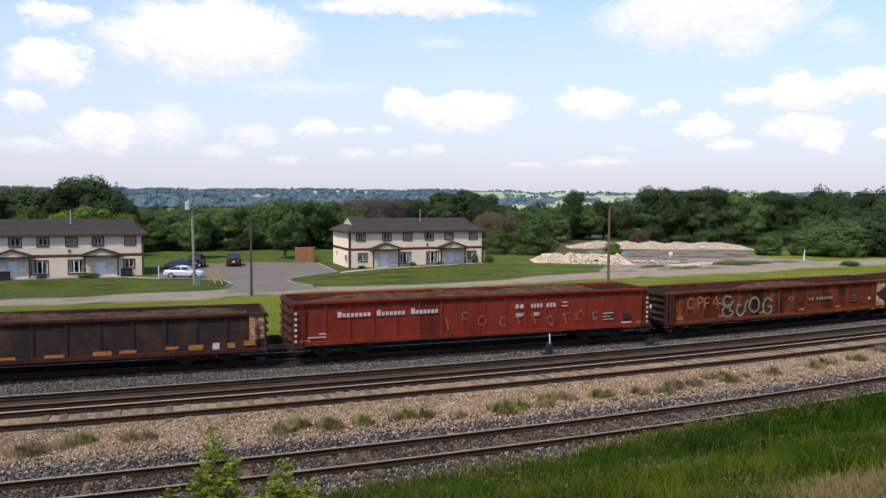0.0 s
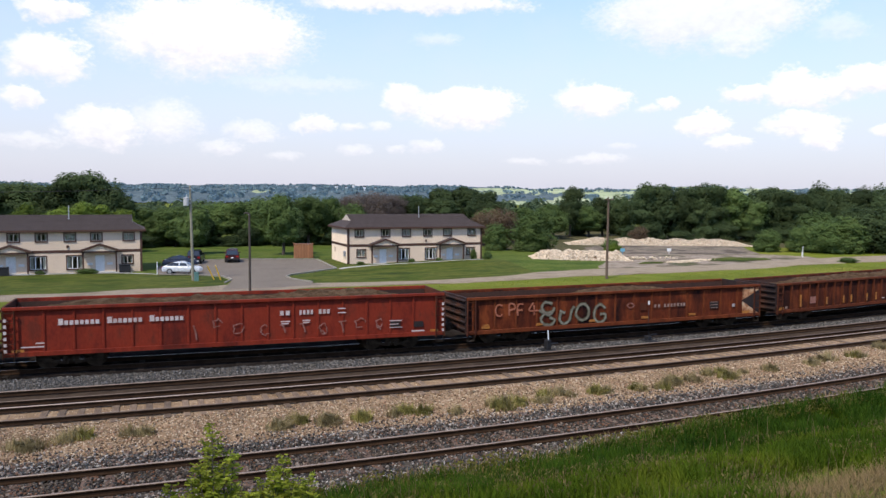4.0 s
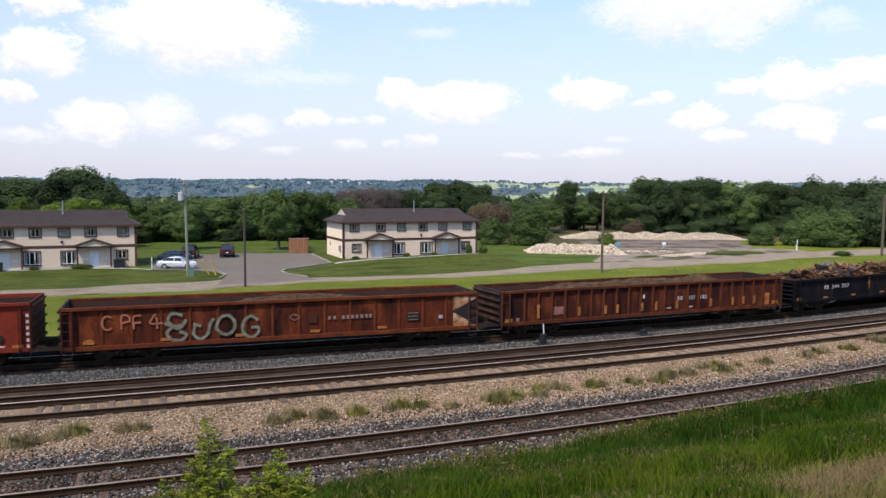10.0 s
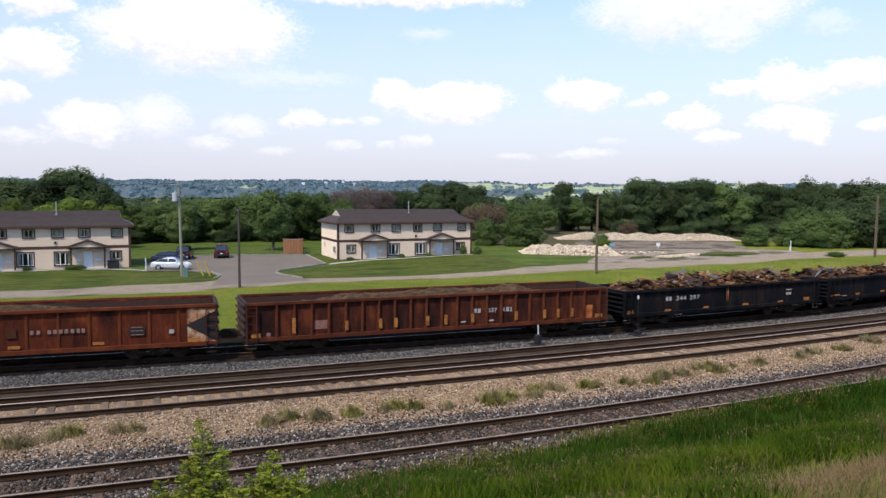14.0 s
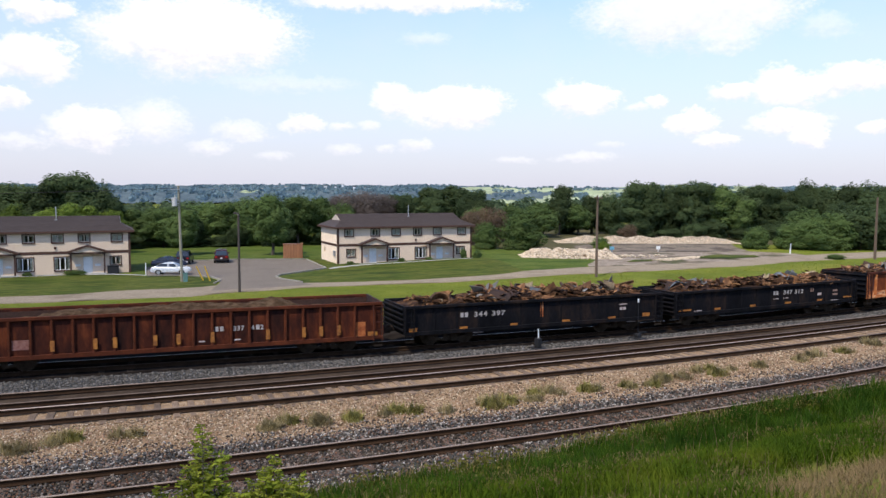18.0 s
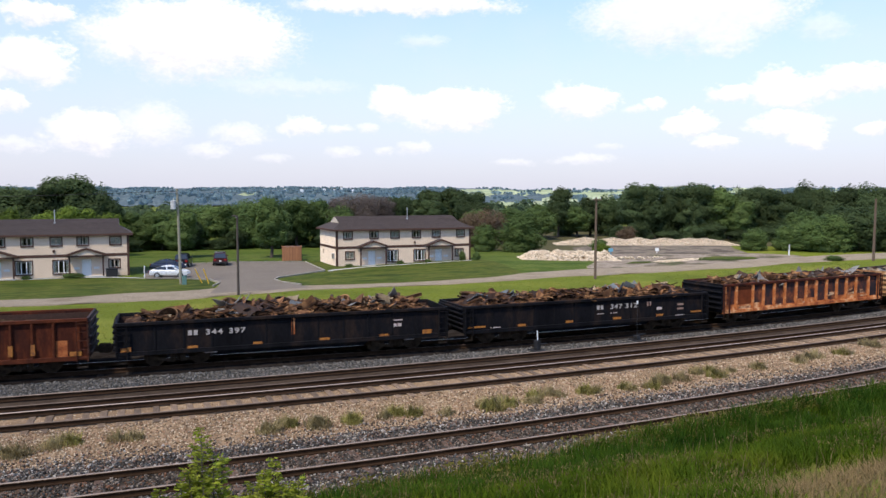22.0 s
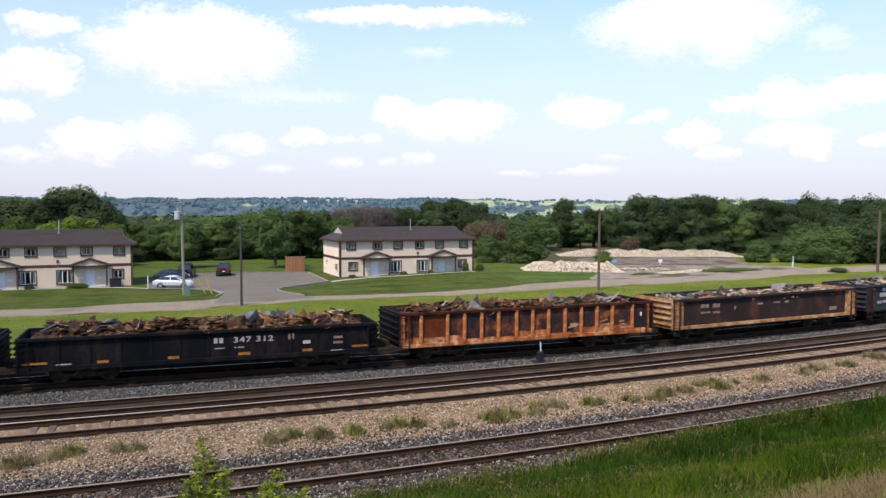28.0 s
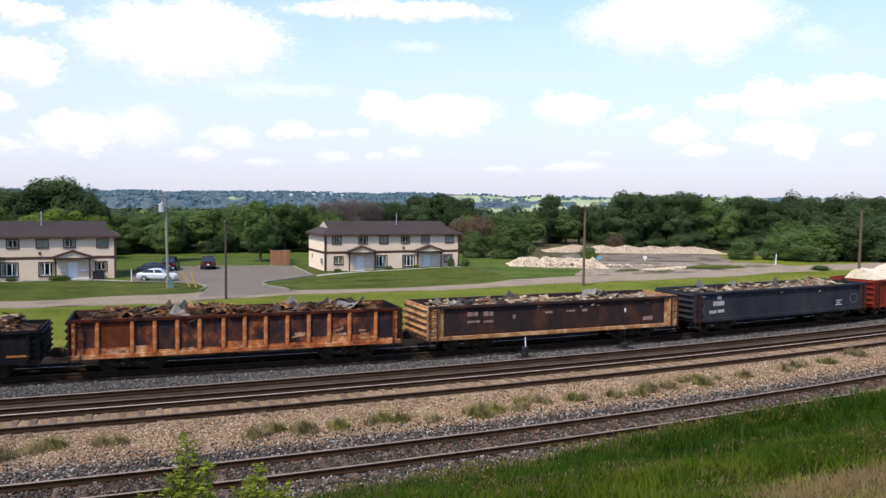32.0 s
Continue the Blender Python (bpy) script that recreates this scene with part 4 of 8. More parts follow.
for x0, x1, z in ((4.0, 4.33, 1.98), (4.0, 4.33, 1.8), (1.56, 1.97, 1.52), (1.6, 1.9, 1.44), (2.47, 2.81, 1.53), (2.5, 2.78, 1.45)):
    mark(c1, "white_stencil", x0, x1, z, z + 0.05, WHITE_PAINT)
for x0, x1, z0, z1 in ((6.29, 6.85, 1.35, 1.39), (6.29, 6.7, 1.2, 1.23), (6.29, 6.85, 1.06, 1.09), (7.3, 7.9, 0.84, 0.9), (-8.2, -7.4, 0.96, 1.01), (-7.7, -7.4, 1.1, 1.15)):
    mark(c1, "white_stencil", x0, x1, z0, z1, WHITE_PAINT)
mark(c1, "dark_stencil", 6.31, 6.8, 1.11, 1.19, DARK_PATCH), mark(c1, "dark_stencil", 6.31, 6.8, 1.25, 1.34, DARK_PATCH)
mark(c1, "dark_stencil", 7.4, 7.85, 1.05, 1.3, DARK_PATCH)
dashes(c1, "white_dash", ((-6.78, -6.29), (-5.23, -4.81), (-4.32, -4.08), (-2.65, -2.39), (-1.95, -1.43), (0.3, 0.75), (2.4, 2.72), (3.2, 3.6), (4.9, 5.2), (6.92, 7.2)), 0.74, 0.79, WHITE_PAINT)
dashes(c1, "yellow_reflector", ((-5.94, -5.58), (-3.58, -3.09), (-1.11, -0.65), (1.56, 1.88), (4.0, 4.45), (6.3, 6.85)), 0.73, 0.8, YELLOW)
dashes(c1, "yellow_reflector", ((-8.53, -8.08), (8.17, 8.55)), 0.77, 0.91, YELLOW)
for i in range(6):
    for s in (-1, 1):
        mark(c1, "white_edge_mark", s * 8.72 - 0.05, s * 8.72 + 0.05, 0.82 + 0.235 * i, 0.94 + 0.235 * i, WHITE_PAINT, y=-1.55)
for cx, cz, rx, rz in ((-1.0, 1.6, 0.17, 0.16), (-0.15, 1.35, 0.22, 0.2), (0.95, 1.22, 0.2, 0.2), (3.37, 1.17, 0.17, 0.2), (4.98, 1.33, 0.22, 0.2), (5.83, 1.3, 0.15, 0.18)):
    stroke(c1, "chalk_scribble", [(x_ + 0.05 * math.sin(k * 2.3 + cx * 5), z_ + 0.04 * math.cos(k * 1.9 + cx * 3)) for k, (x_, z_) in enumerate(ring(cx, cz, rx, rz, 40 + 30 * math.sin(cx), 330 + 60 * math.cos(cx * 2)))], 0.04, FADED, y=-1.418)
for x, z0, z1 in ((-1.85, 0.95, 1.55), (1.72, 1.07, 1.4), (2.55, 1.05, 1.42), (4.2, 0.96, 1.42), (3.4, 0.92, 1.1), (5.84, 1.0, 1.2)):
    stroke(c1, "chalk_scribble", [(x - 0.08, z1), (x, (z0 + z1) / 2), (x + 0.04, z0)], 0.06, FADED, y=-1.418)
for x, z in ((1.72, 1.42), (2.55, 1.43), (4.2, 1.44)):
    stroke(c1, "chalk_scribble", [(x - 0.18, z - 0.01), (x + 0.17, z + 0.01)], 0.05, FADED, y=-1.4175)
# graffiti car: loops and strokes in pale and peach paint
for pts in (ring(-6.96, 1.6, 0.2, 0.27, 45, 315), [(-6.45, 1.33), (-6.44, 1.86), (-6.2, 1.84), (-6.15, 1.66), (-6.42, 1.58)], [(-5.72, 1.84), (-6.0, 1.8), (-6.0, 1.3)], [(-5.98, 1.56), (-5.74, 1.57)],
            [(-5.18, 1.88), (-5.4, 1.52), (-4.9, 1.5)], [(-5.14, 1.75), (-5.12, 1.28)]):
    stroke(c2, "peach_loop", pts, 0.075, PEACH)
GRAFFITI = ([(-4.15, 1.78), (-4.55, 1.86), (-4.72, 1.6), (-4.5, 1.36), (-4.2, 1.38)], [(-4.5, 1.36), (-4.76, 1.1), (-4.6, 0.82), (-4.2, 0.78), (-4.02, 1.0), (-4.3, 1.12)], [(-4.85, 1.5), (-4.3, 1.25), (-4.02, 1.6)],
            [(-3.66, 1.36), (-3.74, 1.0), (-3.5, 0.78), (-3.2, 0.95), (-3.08, 1.4), (-2.92, 1.58)], [(-3.74, 1.42), (-3.45, 1.3)],
            [(-2.6, 0.92), (-2.84, 1.2), (-2.68, 1.6), (-2.36, 1.68), (-2.12, 1.42), (-2.16, 1.06), (-2.44, 0.9), (-2.7, 1.0)],
            [(-1.16, 1.42), (-1.45, 1.62), (-1.74, 1.4), (-1.78, 0.98), (-1.5, 0.74), (-1.2, 0.86), (-1.16, 1.12), (-1.46, 1.14)])
for off, w, mat, y in ((0.0, 0.15, GREEN_SPRAY, -1.419), (0.015, 0.085, SILVER_SPRAY, -1.426)):
    for pts in GRAFFITI:
        stroke(c2, "graffiti_loop", pts, w, mat, y)
for x0 in (1.78, 2.0, 2.38, 2.58, 2.78, 2.98, 3.2, 3.4, 3.58):
    mark(c2, "white_number_bar", x0, x0 + 0.12, 1.3, 1.46, WORN_WHITE)
stroke(c2, "faded_diamond", [(0.12, 1.48), (0.32, 1.6), (0.54, 1.47), (0.32, 1.36), (0.12, 1.48)], 0.05, FADED)
mark(c2, "dark_stencil_panel", 5.3, 5.88, 1.08, 1.44, DARK_PATCH)
for z in (1.4, 1.26, 1.1):
    mark(c2, "white_stencil", 5.36, 5.82, z, z + 0.025, WORN_WHITE, y=-1.428)
mark(c2, "white_square", 6.8, 6.98, 1.1, 1.26, NUMBER_WHITE)
mark(c2, "dark_rust_patch", 0.92, 1.3, 1.2, 1.57, RUST_DARK)
mark(c2, "cream_patch", 7.5, 8.58, 0.66, 2.08, CREAM)
bm = bmesh.new()
tri = [[bm.verts.new((x, y, z)) for x, z in ((7.42, 1.4), (8.6, 0.72), (8.6, 1.95))] for y in (-1.427, -1.433)]
bm.faces.new(tri[0]), bm.faces.new(tri[1])
for i in range(3):
    bm.faces.new((tri[0][i], tri[0][(i + 1) % 3], tri[1][(i + 1) % 3], tri[1][i]))
bmesh.ops.recalc_face_normals(bm, faces=bm.faces[:])
part("dark_patch", bm, DARK_PATCH, c2)
mark(c2, "yellow_patch", 7.5, 8.0, 0.68, 0.86, YELLOW, y=-1.4275)
dashes(c2, "yellow_reflector", ((-7.87, -7.45), (-5.0, -4.64), (-2.09, -1.73), (1.0, 1.42), (3.96, 4.38)), 0.78, 0.9, YELLOW)
dashes(c2, "yellow_reflector", ((-7.8, -7.5),), 0.9, 0.98, YELLOW)
# ribbed rust-brown car
dashes(c3, "yellow_reflector", [(x, x + 0.15) for x in (-4.5, -2.98, -2.27, -0.78, 0.1, 1.42, 3.65, 5.15, 5.88, 6.65)], 0.84, 1.26, YELLOW, y=-1.49)
dashes(c3, "yellow_reflector", ((-6.78, -6.64),), 0.84, 1.5, YELLOW, y=-1.49)
dashes(c3, "yellow_reflector", ((-8.48, -8.1), (8.0, 8.42)), 0.74, 0.92, YELLOW, y=-1.49)
for word, wx in (("337", 2.32), ("4", 3.05), ("2", 3.42)):
    part("white_number", text_mesh(word, 0.27, NUMBER_WHITE), None, c3, "white stencilled car number", m=Matrix.Translation((wx, -1.378, 1.26)) @ pose(0, 0, 0, 90))
for x0 in (1.6, 1.8, 3.25):
    mark(c3, "white_number_bar", x0, x0 + 0.14, 1.26, 1.46, NUMBER_WHITE, y=-1.376)
for x0, x1 in ((0.95, 1.2), (2.35, 2.62)):
    mark(c3, "white_stencil", x0, x1, 0.85, 0.91, WHITE_PAINT, y=-1.376)
mark(c3, "white_square", -7.84, -7.67, 0.75, 0.9, WORN_WHITE, y=-1.376)
mark(c3, "pale_rust_patch", 7.5, 7.92, 0.7, 1.35, ORANGE, y=-1.376)
mark(c3, "faded_patch", -5.83, -5.25, 0.94, 1.32, FADED, y=-1.376)
# black cars: readable numbers after two bars
for car, x, words, z, size in ((c4, -4.22, (("344", -3.55), ("397", -2.64)), 1.27, 0.40), (c5, 0.18, (("347", 0.95), ("312", 1.86)), 1.31, 0.42)):
    for word, wx in words:
        part("white_number", text_mesh(word, size, NUMBER_WHITE), None, car, "white stencilled car number", m=Matrix.Translation((wx, -1.405, z + 0.02)) @ pose(0, 0, 0, 90) @ Matrix.Diagonal((1.04, 0.76, 1, 1)))
    for x0 in (x, x + 0.22):
        mark(car, "white_number_bar", x0, x0 + 0.15, z + 0.02, z + 0.23, NUMBER_WHITE, y=-1.401)
dashes(c4, "yellow_reflector", ((-6.76, -6.38), (5.75, 6.17)), 0.78, 0.96, YELLOW, y=-1.49)
dashes(c4, "yellow_reflector", ((-4.25, -3.86), (-1.65, -1.27), (1.15, 1.57), (3.8, 4.2)), 0.75, 0.86, YELLOW, y=-1.385)
dashes(c4, "white_stencil", ((-3.59, -3.25), (-3.2, -2.89), (-2.59, -2.29)), 0.6, 0.64, WHITE_PAINT, y=-1.385)
dashes(c4, "white_stencil", ((-3.59, -3.1), (4.9, 5.4)), 0.53, 0.56, WHITE_PAINT, y=-1.385)
dashes(c4, "white_stencil", ((4.43, 4.85),), 1.42, 1.47, WHITE_PAINT, y=-1.385)
dashes(c4, "white_stencil", ((4.45, 4.58), (4.62, 4.8)), 1.16, 1.3, WHITE_PAINT, y=-1.385)
mark(c4, "rust_streak", -0.05, 0.09, 1.08, 1.86, ORANGE, y=-1.385)
dashes(c5, "yellow_reflector", ((-6.84, -5.97), (5.9, 6.67)), 0.88, 0.96, YELLOW, y=-1.485)
dashes(c5, "yellow_reflector", ((-4.22, -3.8), (-1.59, -1.17), (1.15, 1.63), (3.79, 4.21)), 0.79, 0.9, YELLOW, y=-1.385)
for x0, x1, z0, z1 in ((3.82, 4.13, 1.12, 1.26), (5.0, 5.6, 0.76, 0.79), (1.0, 1.4, 1.1, 1.14), (-5.67, -5.14, 0.8, 0.84), (0.2, 0.6, 1.1, 1.13)):
    mark(c5, "white_stencil", x0, x1, z0, z1, WHITE_PAINT, y=-1.385)
for x0, x1, z0, z1 in ((3.2, 3.45, 1.34, 1.58), (5.12, 5.54, 1.28, 1.38), (5.12, 5.54, 1.06, 1.16)):
    mark(c5, "faded_stencil", x0, x1, z0, z1, WORN_WHITE, y=-1.385)
# orange-rusted car: pale stencil leftovers
for x0, x1, z0, z1 in ((-5.45, -4.55, 0.74, 0.98), (3.75, 4.25, 1.12, 1.2), (2.0, 2.45, 1.2, 1.32), (4.8, 5.3, 0.92, 1.0), (4.85, 5.25, 1.1, 1.18), (4.8, 5.1, 1.25, 1.33)):
    mark(c6, "pale_stencil", x0, x1, z0, z1, CREAM, y=-1.385)
mark(c6, "rusty_brown_panel", -5.58, -4.5, 1.06, 2.02, RUST_RIB, y=-1.383)
for x, x2 in zip(RIBS_6, RIBS_6[1:]):
    mark(c6, "rusted_panel_foot", x + 0.1, x2 - 0.1, 0.82, 1.1 - 0.1 * (int(x * 7) % 3), ORANGE, y=-1.3815 - 0.0004 * (int(x * 11) % 3))
for k, pts in enumerate(([(-5.3, 0.78), (-4.9, 0.92), (-4.5, 0.75)], [(-0.5, 1.08), (-0.25, 0.86), (0.0, 1.05)], [(3.6, 1.3), (4.1, 1.4)], [(3.7, 1.1), (4.2, 1.2)], [(5.2, 1.0), (5.7, 0.94)], [(-2.6, 0.84), (-2.1, 0.9)], [(1.85, 1.12), (2.4, 1.2)])):
    stroke(c6, "cream_scrape", pts, 0.07, CREAM, y=-1.388 - 0.0005 * k)
# orange-edged car
for x0, x1, z0, z1 in ((-5.05, -4.75, 1.66, 1.86), (-4.7, -4.5, 1.66, 1.86), (-4.22, -3.95, 1.64, 1.86), (-3.9, -3.7, 1.64, 1.84), (-5.05, -4.4, 1.36, 1.46), (-4.2, -3.7, 1.34, 1.44), (-2.66, -2.52, 1.46, 1.64), (-0.9, -0.5, 1.62, 1.72), (0.3, 0.8, 1.64, 1.72), (1.2, 1.5, 1.62, 1.74), (4.9, 5.5, 1.0, 1.2)):
    mark(c7, "pale_stencil", x0, x1, z0, z1, WORN_WHITE, y=-1.385)
for s in (-1, 1):
    mark(c7, "orange_end_panel", s * 6.6 - 0.36, s * 6.6 + 0.36, 0.78, 2.06, YELLOW_RUST, y=-1.385)
# slate car
for x0, x1, z0, z1 in ((-6.86, -6.3, 1.98, 2.06), (-5.75, -4.92, 1.5, 1.74), (-5.46, -5.14, 1.84, 2.04), (-6.03, -5.5, 1.1, 1.26), (-5.4, -4.9, 1.12, 1.28), (4.5, 5.1, 1.26, 1.32), (4.5, 5.1, 1.0, 1.06), (4.6, 4.9, 1.1, 1.2)):
    mark(c8, "white_stencil", x0, x1, z0, z1, NUMBER_WHITE, y=-1.385)
for pts in ([(-6.74, 1.6), (-6.34, 1.0)], [(-6.74, 1.0), (-6.34, 1.6)], ring(6.2, 1.35, 0.35, 0.28)):
    stroke(c8, "faded_stencil", pts, 0.05, METAL_DIM, y=-1.386)


# ---- roads, lot, lawns ----
def flat(name, outline, lift, mat, label, category, step=2.5):
    """A ground patch with the given outline, laid on the terrain."""
    bm = bmesh.new()
    f = bm.faces.new([bm.verts.new((x, y, 0)) for x, y in outline])
    if f.normal.z < 0:
        f.normal_flip()
    bm.normal_update()
    bmesh.ops.triangulate(bm, faces=bm.faces[:])
    for _ in range(3):
        bmesh.ops.subdivide_edges(bm, edges=[e for e in bm.edges if e.calc_length() > step], cuts=1, use_grid_fill=False)
        bmesh.ops.triangulate(bm, faces=bm.faces[:])
    for v in bm.verts:
        v.co.z = terrain(v.co.x, v.co.y) + lift
    bmesh.ops.recalc_face_normals(bm, faces=bm.faces[:])
    ob = part(name, bm, mat)
    if ob.data.polygons and sum(p.normal.z for p in ob.data.polygons) < 0:
        ob.data.flip_normals()
    return tagged(ob, label, category, kind="structure")


def smooth_line(stops, x):
    for (a, p), (b, q) in zip(stops, stops[1:]):
        if x <= b:
            k = max(0, (x - a) / (b - a))
            return p + (q - p) * k * k * (3 - 2 * k)
    return stops[-1][1]


ROAD_MID = [(-300, 78.5), (-10, 78.0), (-4, 77.2), (2, 77.8), (7, 77.5), (12, 79.0), (19, 78.7), (25, 78.0), (32, 77.6), (40, 78.5), (48, 80.6), (57, 81.3), (75, 81.7), (90, 84.5), (105, 85.4), (160, 88), (400, 90)]
ROAD_HALF = [(-300, 2.6), (-10, 2.3), (-4, 2.5), (2, 3.2), (12, 3.2), (19, 1.8), (25, 1.5), (40, 1.9), (48, 2.7), (57, 3.5), (75, 3.0), (90, 3.3), (105, 4.0), (400, 4)]


def road_h(x, k):
    edge = 0.5 * noise.noise((x * 0.25, k * 3, 9)) if abs(k) > 0.99 else 0
    y = smooth_line(ROAD_MID, x) + (smooth_line(ROAD_HALF, x) + edge) * k
    return y, terrain(x, y) + 0.05 - (0.06 if abs(k) > 0.99 else 0) + 0.02 * noise.noise((x * 0.8, k * 2, 4))


sheet("road", graded(-300, -20, 130, 400, 1.5), [-1, -0.96, -0.6, -0.2, 0.2, 0.6, 0.96, 1], road_h, DIRT_ROAD, label="pale dirt road running along the tracks", category="road", kind="structure")
YARD_GRAVEL = material("yard_gravel", (0.0524, 0.0404, 0.0309), (0.0989, 0.0783, 0.0605), (0.1979, 0.1622, 0.1243), (0.1164, 0.0918, 0.0706), contrast=1.7, scale=0.2, fine=7, bump=0.5, rough=0.95, spec=0.1)
YARD_DIRT = material("yard_dirt", (0.0646, 0.0666, 0.0285), (0.1436, 0.111, 0.0814), (0.2728, 0.222, 0.175), (0.1723, 0.1369, 0.1058), scale=0.22, contrast=1.7, fine=7, bump=0.4, rough=0.95, spec=0.1)
flat("parking_lot", [(9.2, 77.5), (19.4, 78.5), (18.6, 81.5), (17.4, 84.8), (17.2, 87.2), (17.9, 88.9), (25.0, 94.6), (25.6, 107.9), (16.9, 111.3), (9, 111.6), (4.6, 104), (4.3, 94.9), (4.3, 93.6), (7.5, 92.5), (10.6, 90), (11.3, 86.4), (10.8, 83.6)], 0.06, ASPHALT, "worn grey-brown asphalt parking lot between the houses", "parking lot")
flat("lawn_west", [(-60, 77.5), (9.0, 78.2), (10.6, 83.6), (11.0, 86.2), (10.4, 89.7), (7.3, 92.2), (3.9, 93.5), (2.6, 95.2), (0.8, 96.6), (-3, 97.8), (-60, 98.0)], 0.035, LAWN, "mown green lawn before the western house", "lawn")
flat("lawn_north", [(-40, 108.5), (2.9, 108.5), (2.9, 96.2), (4.1, 95.0), (4.4, 104), (8.8, 112.0), (17, 111.8), (25.8, 108.3), (30, 110), (54, 114), (60, 124), (44, 150), (0, 158), (-40, 158)], 0.03, ROUGH_LAWN, "green lawn between the parking lot and the trees", "lawn", 4.0)
flat("lawn_east", [(17.6, 87.2), (17.7, 84.9), (19.6, 78.9), (25, 78.0), (40, 78.5), (44, 79.0), (46.5, 84), (47.6, 90), (48.8, 96), (49, 104), (44, 112), (29, 110), (25.9, 107.5), (25.3, 94.6), (18.2, 88.8)], 0.035, LAWN, "mown green lawn round the eastern house", "lawn")
flat("grass_east", [(42.5, 78.6), (50, 80.5), (56, 84.6), (58.5, 88), (61, 90.5), (65, 95.5), (61, 99), (60, 104), (64, 112), (60, 121), (50, 116), (38, 113), (43, 104), (44.8, 96), (43.6, 90), (44.6, 84)], 0.028, ROUGH_LAWN, "rough mottled grass between the house and the rubble", "grass")
flat("woodland_floor", [(58, 121), (64, 112.5), (72.8, 112), (76.2, 119), (83.7, 123.3), (95, 118.8), (106.5, 113.6), (112, 109), (118, 106), (128, 101), (150, 98), (190, 96), (190, 140), (150, 160), (105, 190), (60, 200), (46, 160), (50, 128)], 0.02, LITTER, "brown shaded floor of the wood", "ground", 6.0)
flat("gravel_pad", [(83.5, 123.5), (95, 119), (107, 113.7), (101, 106), (96, 98.0), (93.5, 97.5), (84, 102), (74, 106.2), (72.5, 112), (76, 119)], 0.05, YARD_GRAVEL, "dark grey gravel pad before the pale stone berm", "gravel pad")
flat("dirt_yard", [(55.5, 83.0), (66, 82.5), (76, 82.5), (88, 85), (98, 87.5), (99.5, 92), (96, 98.0), (93.5, 97.5), (84, 102), (74, 106.2), (69, 101), (65, 95.5), (58.5, 88)], 0.025, YARD_DIRT, "pale dirt yard beside the road", "dirt yard")
flat("grass_island", [(79, 90.3), (82, 93.2), (85.5, 94.4), (90.8, 91.6), (89, 88.6), (83, 88.2)], 0.09, LAWN, "grass island in the dirt yard", "lawn")
flat("grass_island", [(65.6, 89.2), (68.5, 91.6), (71.2, 91.2), (69.8, 89.0)], 0.085, LAWN, "small grass patch in the dirt yard", "lawn")
flat("walkway_west", [(-60, 98.05), (-3, 97.9), (0.8, 96.7), (2.7, 95.3), (4.1, 94.0), (4.1, 94.8), (2.8, 96.0), (1.0, 97.4), (-3, 98.5), (-60, 98.7)], 0.07, CONCRETE, "pale concrete walkway before the western house", "walkway")
flat("walkway_east", [(25.2, 93.6), (26.7, 94.9), (30.2, 96.6), (33.2, 97.1), (46.2, 97.1), (46.2, 97.8), (33.0, 97.8), (29.9, 97.3), (26.3, 95.7), (25.2, 94.5)], 0.07, CONCRETE, "pale concrete walkway before the eastern house", "walkway")


KERB = material("dusty_kerb", (0.2295, 0.204, 0.17), (0.323, 0.2975, 0.255), scale=1.2, fine=20, rough=0.95, spec=0.1)


def curb(points, label):
    c = thing("curb", pose(0, 0, 0), label, "kerb", "concrete kerbs of the lot", "structure")
    for (x0, y0), (x1, y1) in zip(points, points[1:]):
        n = max(1, round(math.hypot(x1 - x0, y1 - y0) / 2.0))
        for i in range(n):
            a, b = (i + 0.02) / n, (i + 0.98) / n
            p, q = Vector((x0 + (x1 - x0) * a, y0 + (y1 - y0) * a, 0)), Vector((x0 + (x1 - x0) * b, y0 + (y1 - y0) * b, 0))
            d = q - p
            part("kerb_stone", soft(boxes((0, d.length, -0.08, 0.08, -0.1, 0.15)), 0.02), KERB, c, m=Matrix.Translation((p.x, p.y, terrain(p.x, p.y) + 0.02)) @ Matrix.Rotation(math.atan2(d.y, d.x), 4, "Z"))


curb([(10.2, 83.4), (11.3, 86.2), (10.7, 90.0), (7.5, 92.7), (4.3, 93.9)], "pale concrete kerb round the lawn's corner")
curb([(18.9, 81.2), (17.5, 84.8), (17.3, 87.2), (18.1, 89.0), (25.0, 94.7), (25.7, 107.9)], "pale concrete kerb along the eastern lawn")
curb([(25.6, 108.1), (16.9, 111.5), (9, 111.8)], "pale concrete kerb behind the lot")

# ---- houses ----
SIDING = material("beige_stucco", (0.7244, 0.5834, 0.4472), (0.7991, 0.6592, 0.5156), scale=0.6, fine=25, rough=0.9, bump=0.15, spec=0.2)
TRIM = material("brown_trim", (0.0612, 0.0288, 0.0187), (0.09, 0.0432, 0.0288), scale=2, fine=25, rough=0.7)
SHINGLE = material("brown_grey_shingles", (0.048, 0.034, 0.031), (0.076, 0.056, 0.05), scale=1.5, fine=12, rough=0.95, stretch=(1, 1, 3), bump=0.5, island=0.25)
WHITE = material("white_paint", (0.78, 0.78, 0.77), (0.70, 0.70, 0.69), scale=3, fine=20, rough=0.5, bump=0.05)
SASH = material("tan_window_sash", (0.50, 0.42, 0.34), (0.60, 0.52, 0.43), scale=3, fine=20, rough=0.6, bump=0.05)
CURTAIN = material("pale_curtain", (0.74, 0.7, 0.6), (0.64, 0.6, 0.52), scale=4, fine=20, rough=0.9)
ROOM = material("dim_room", (0.05, 0.045, 0.04), (0.075, 0.067, 0.058), scale=1, fine=10)
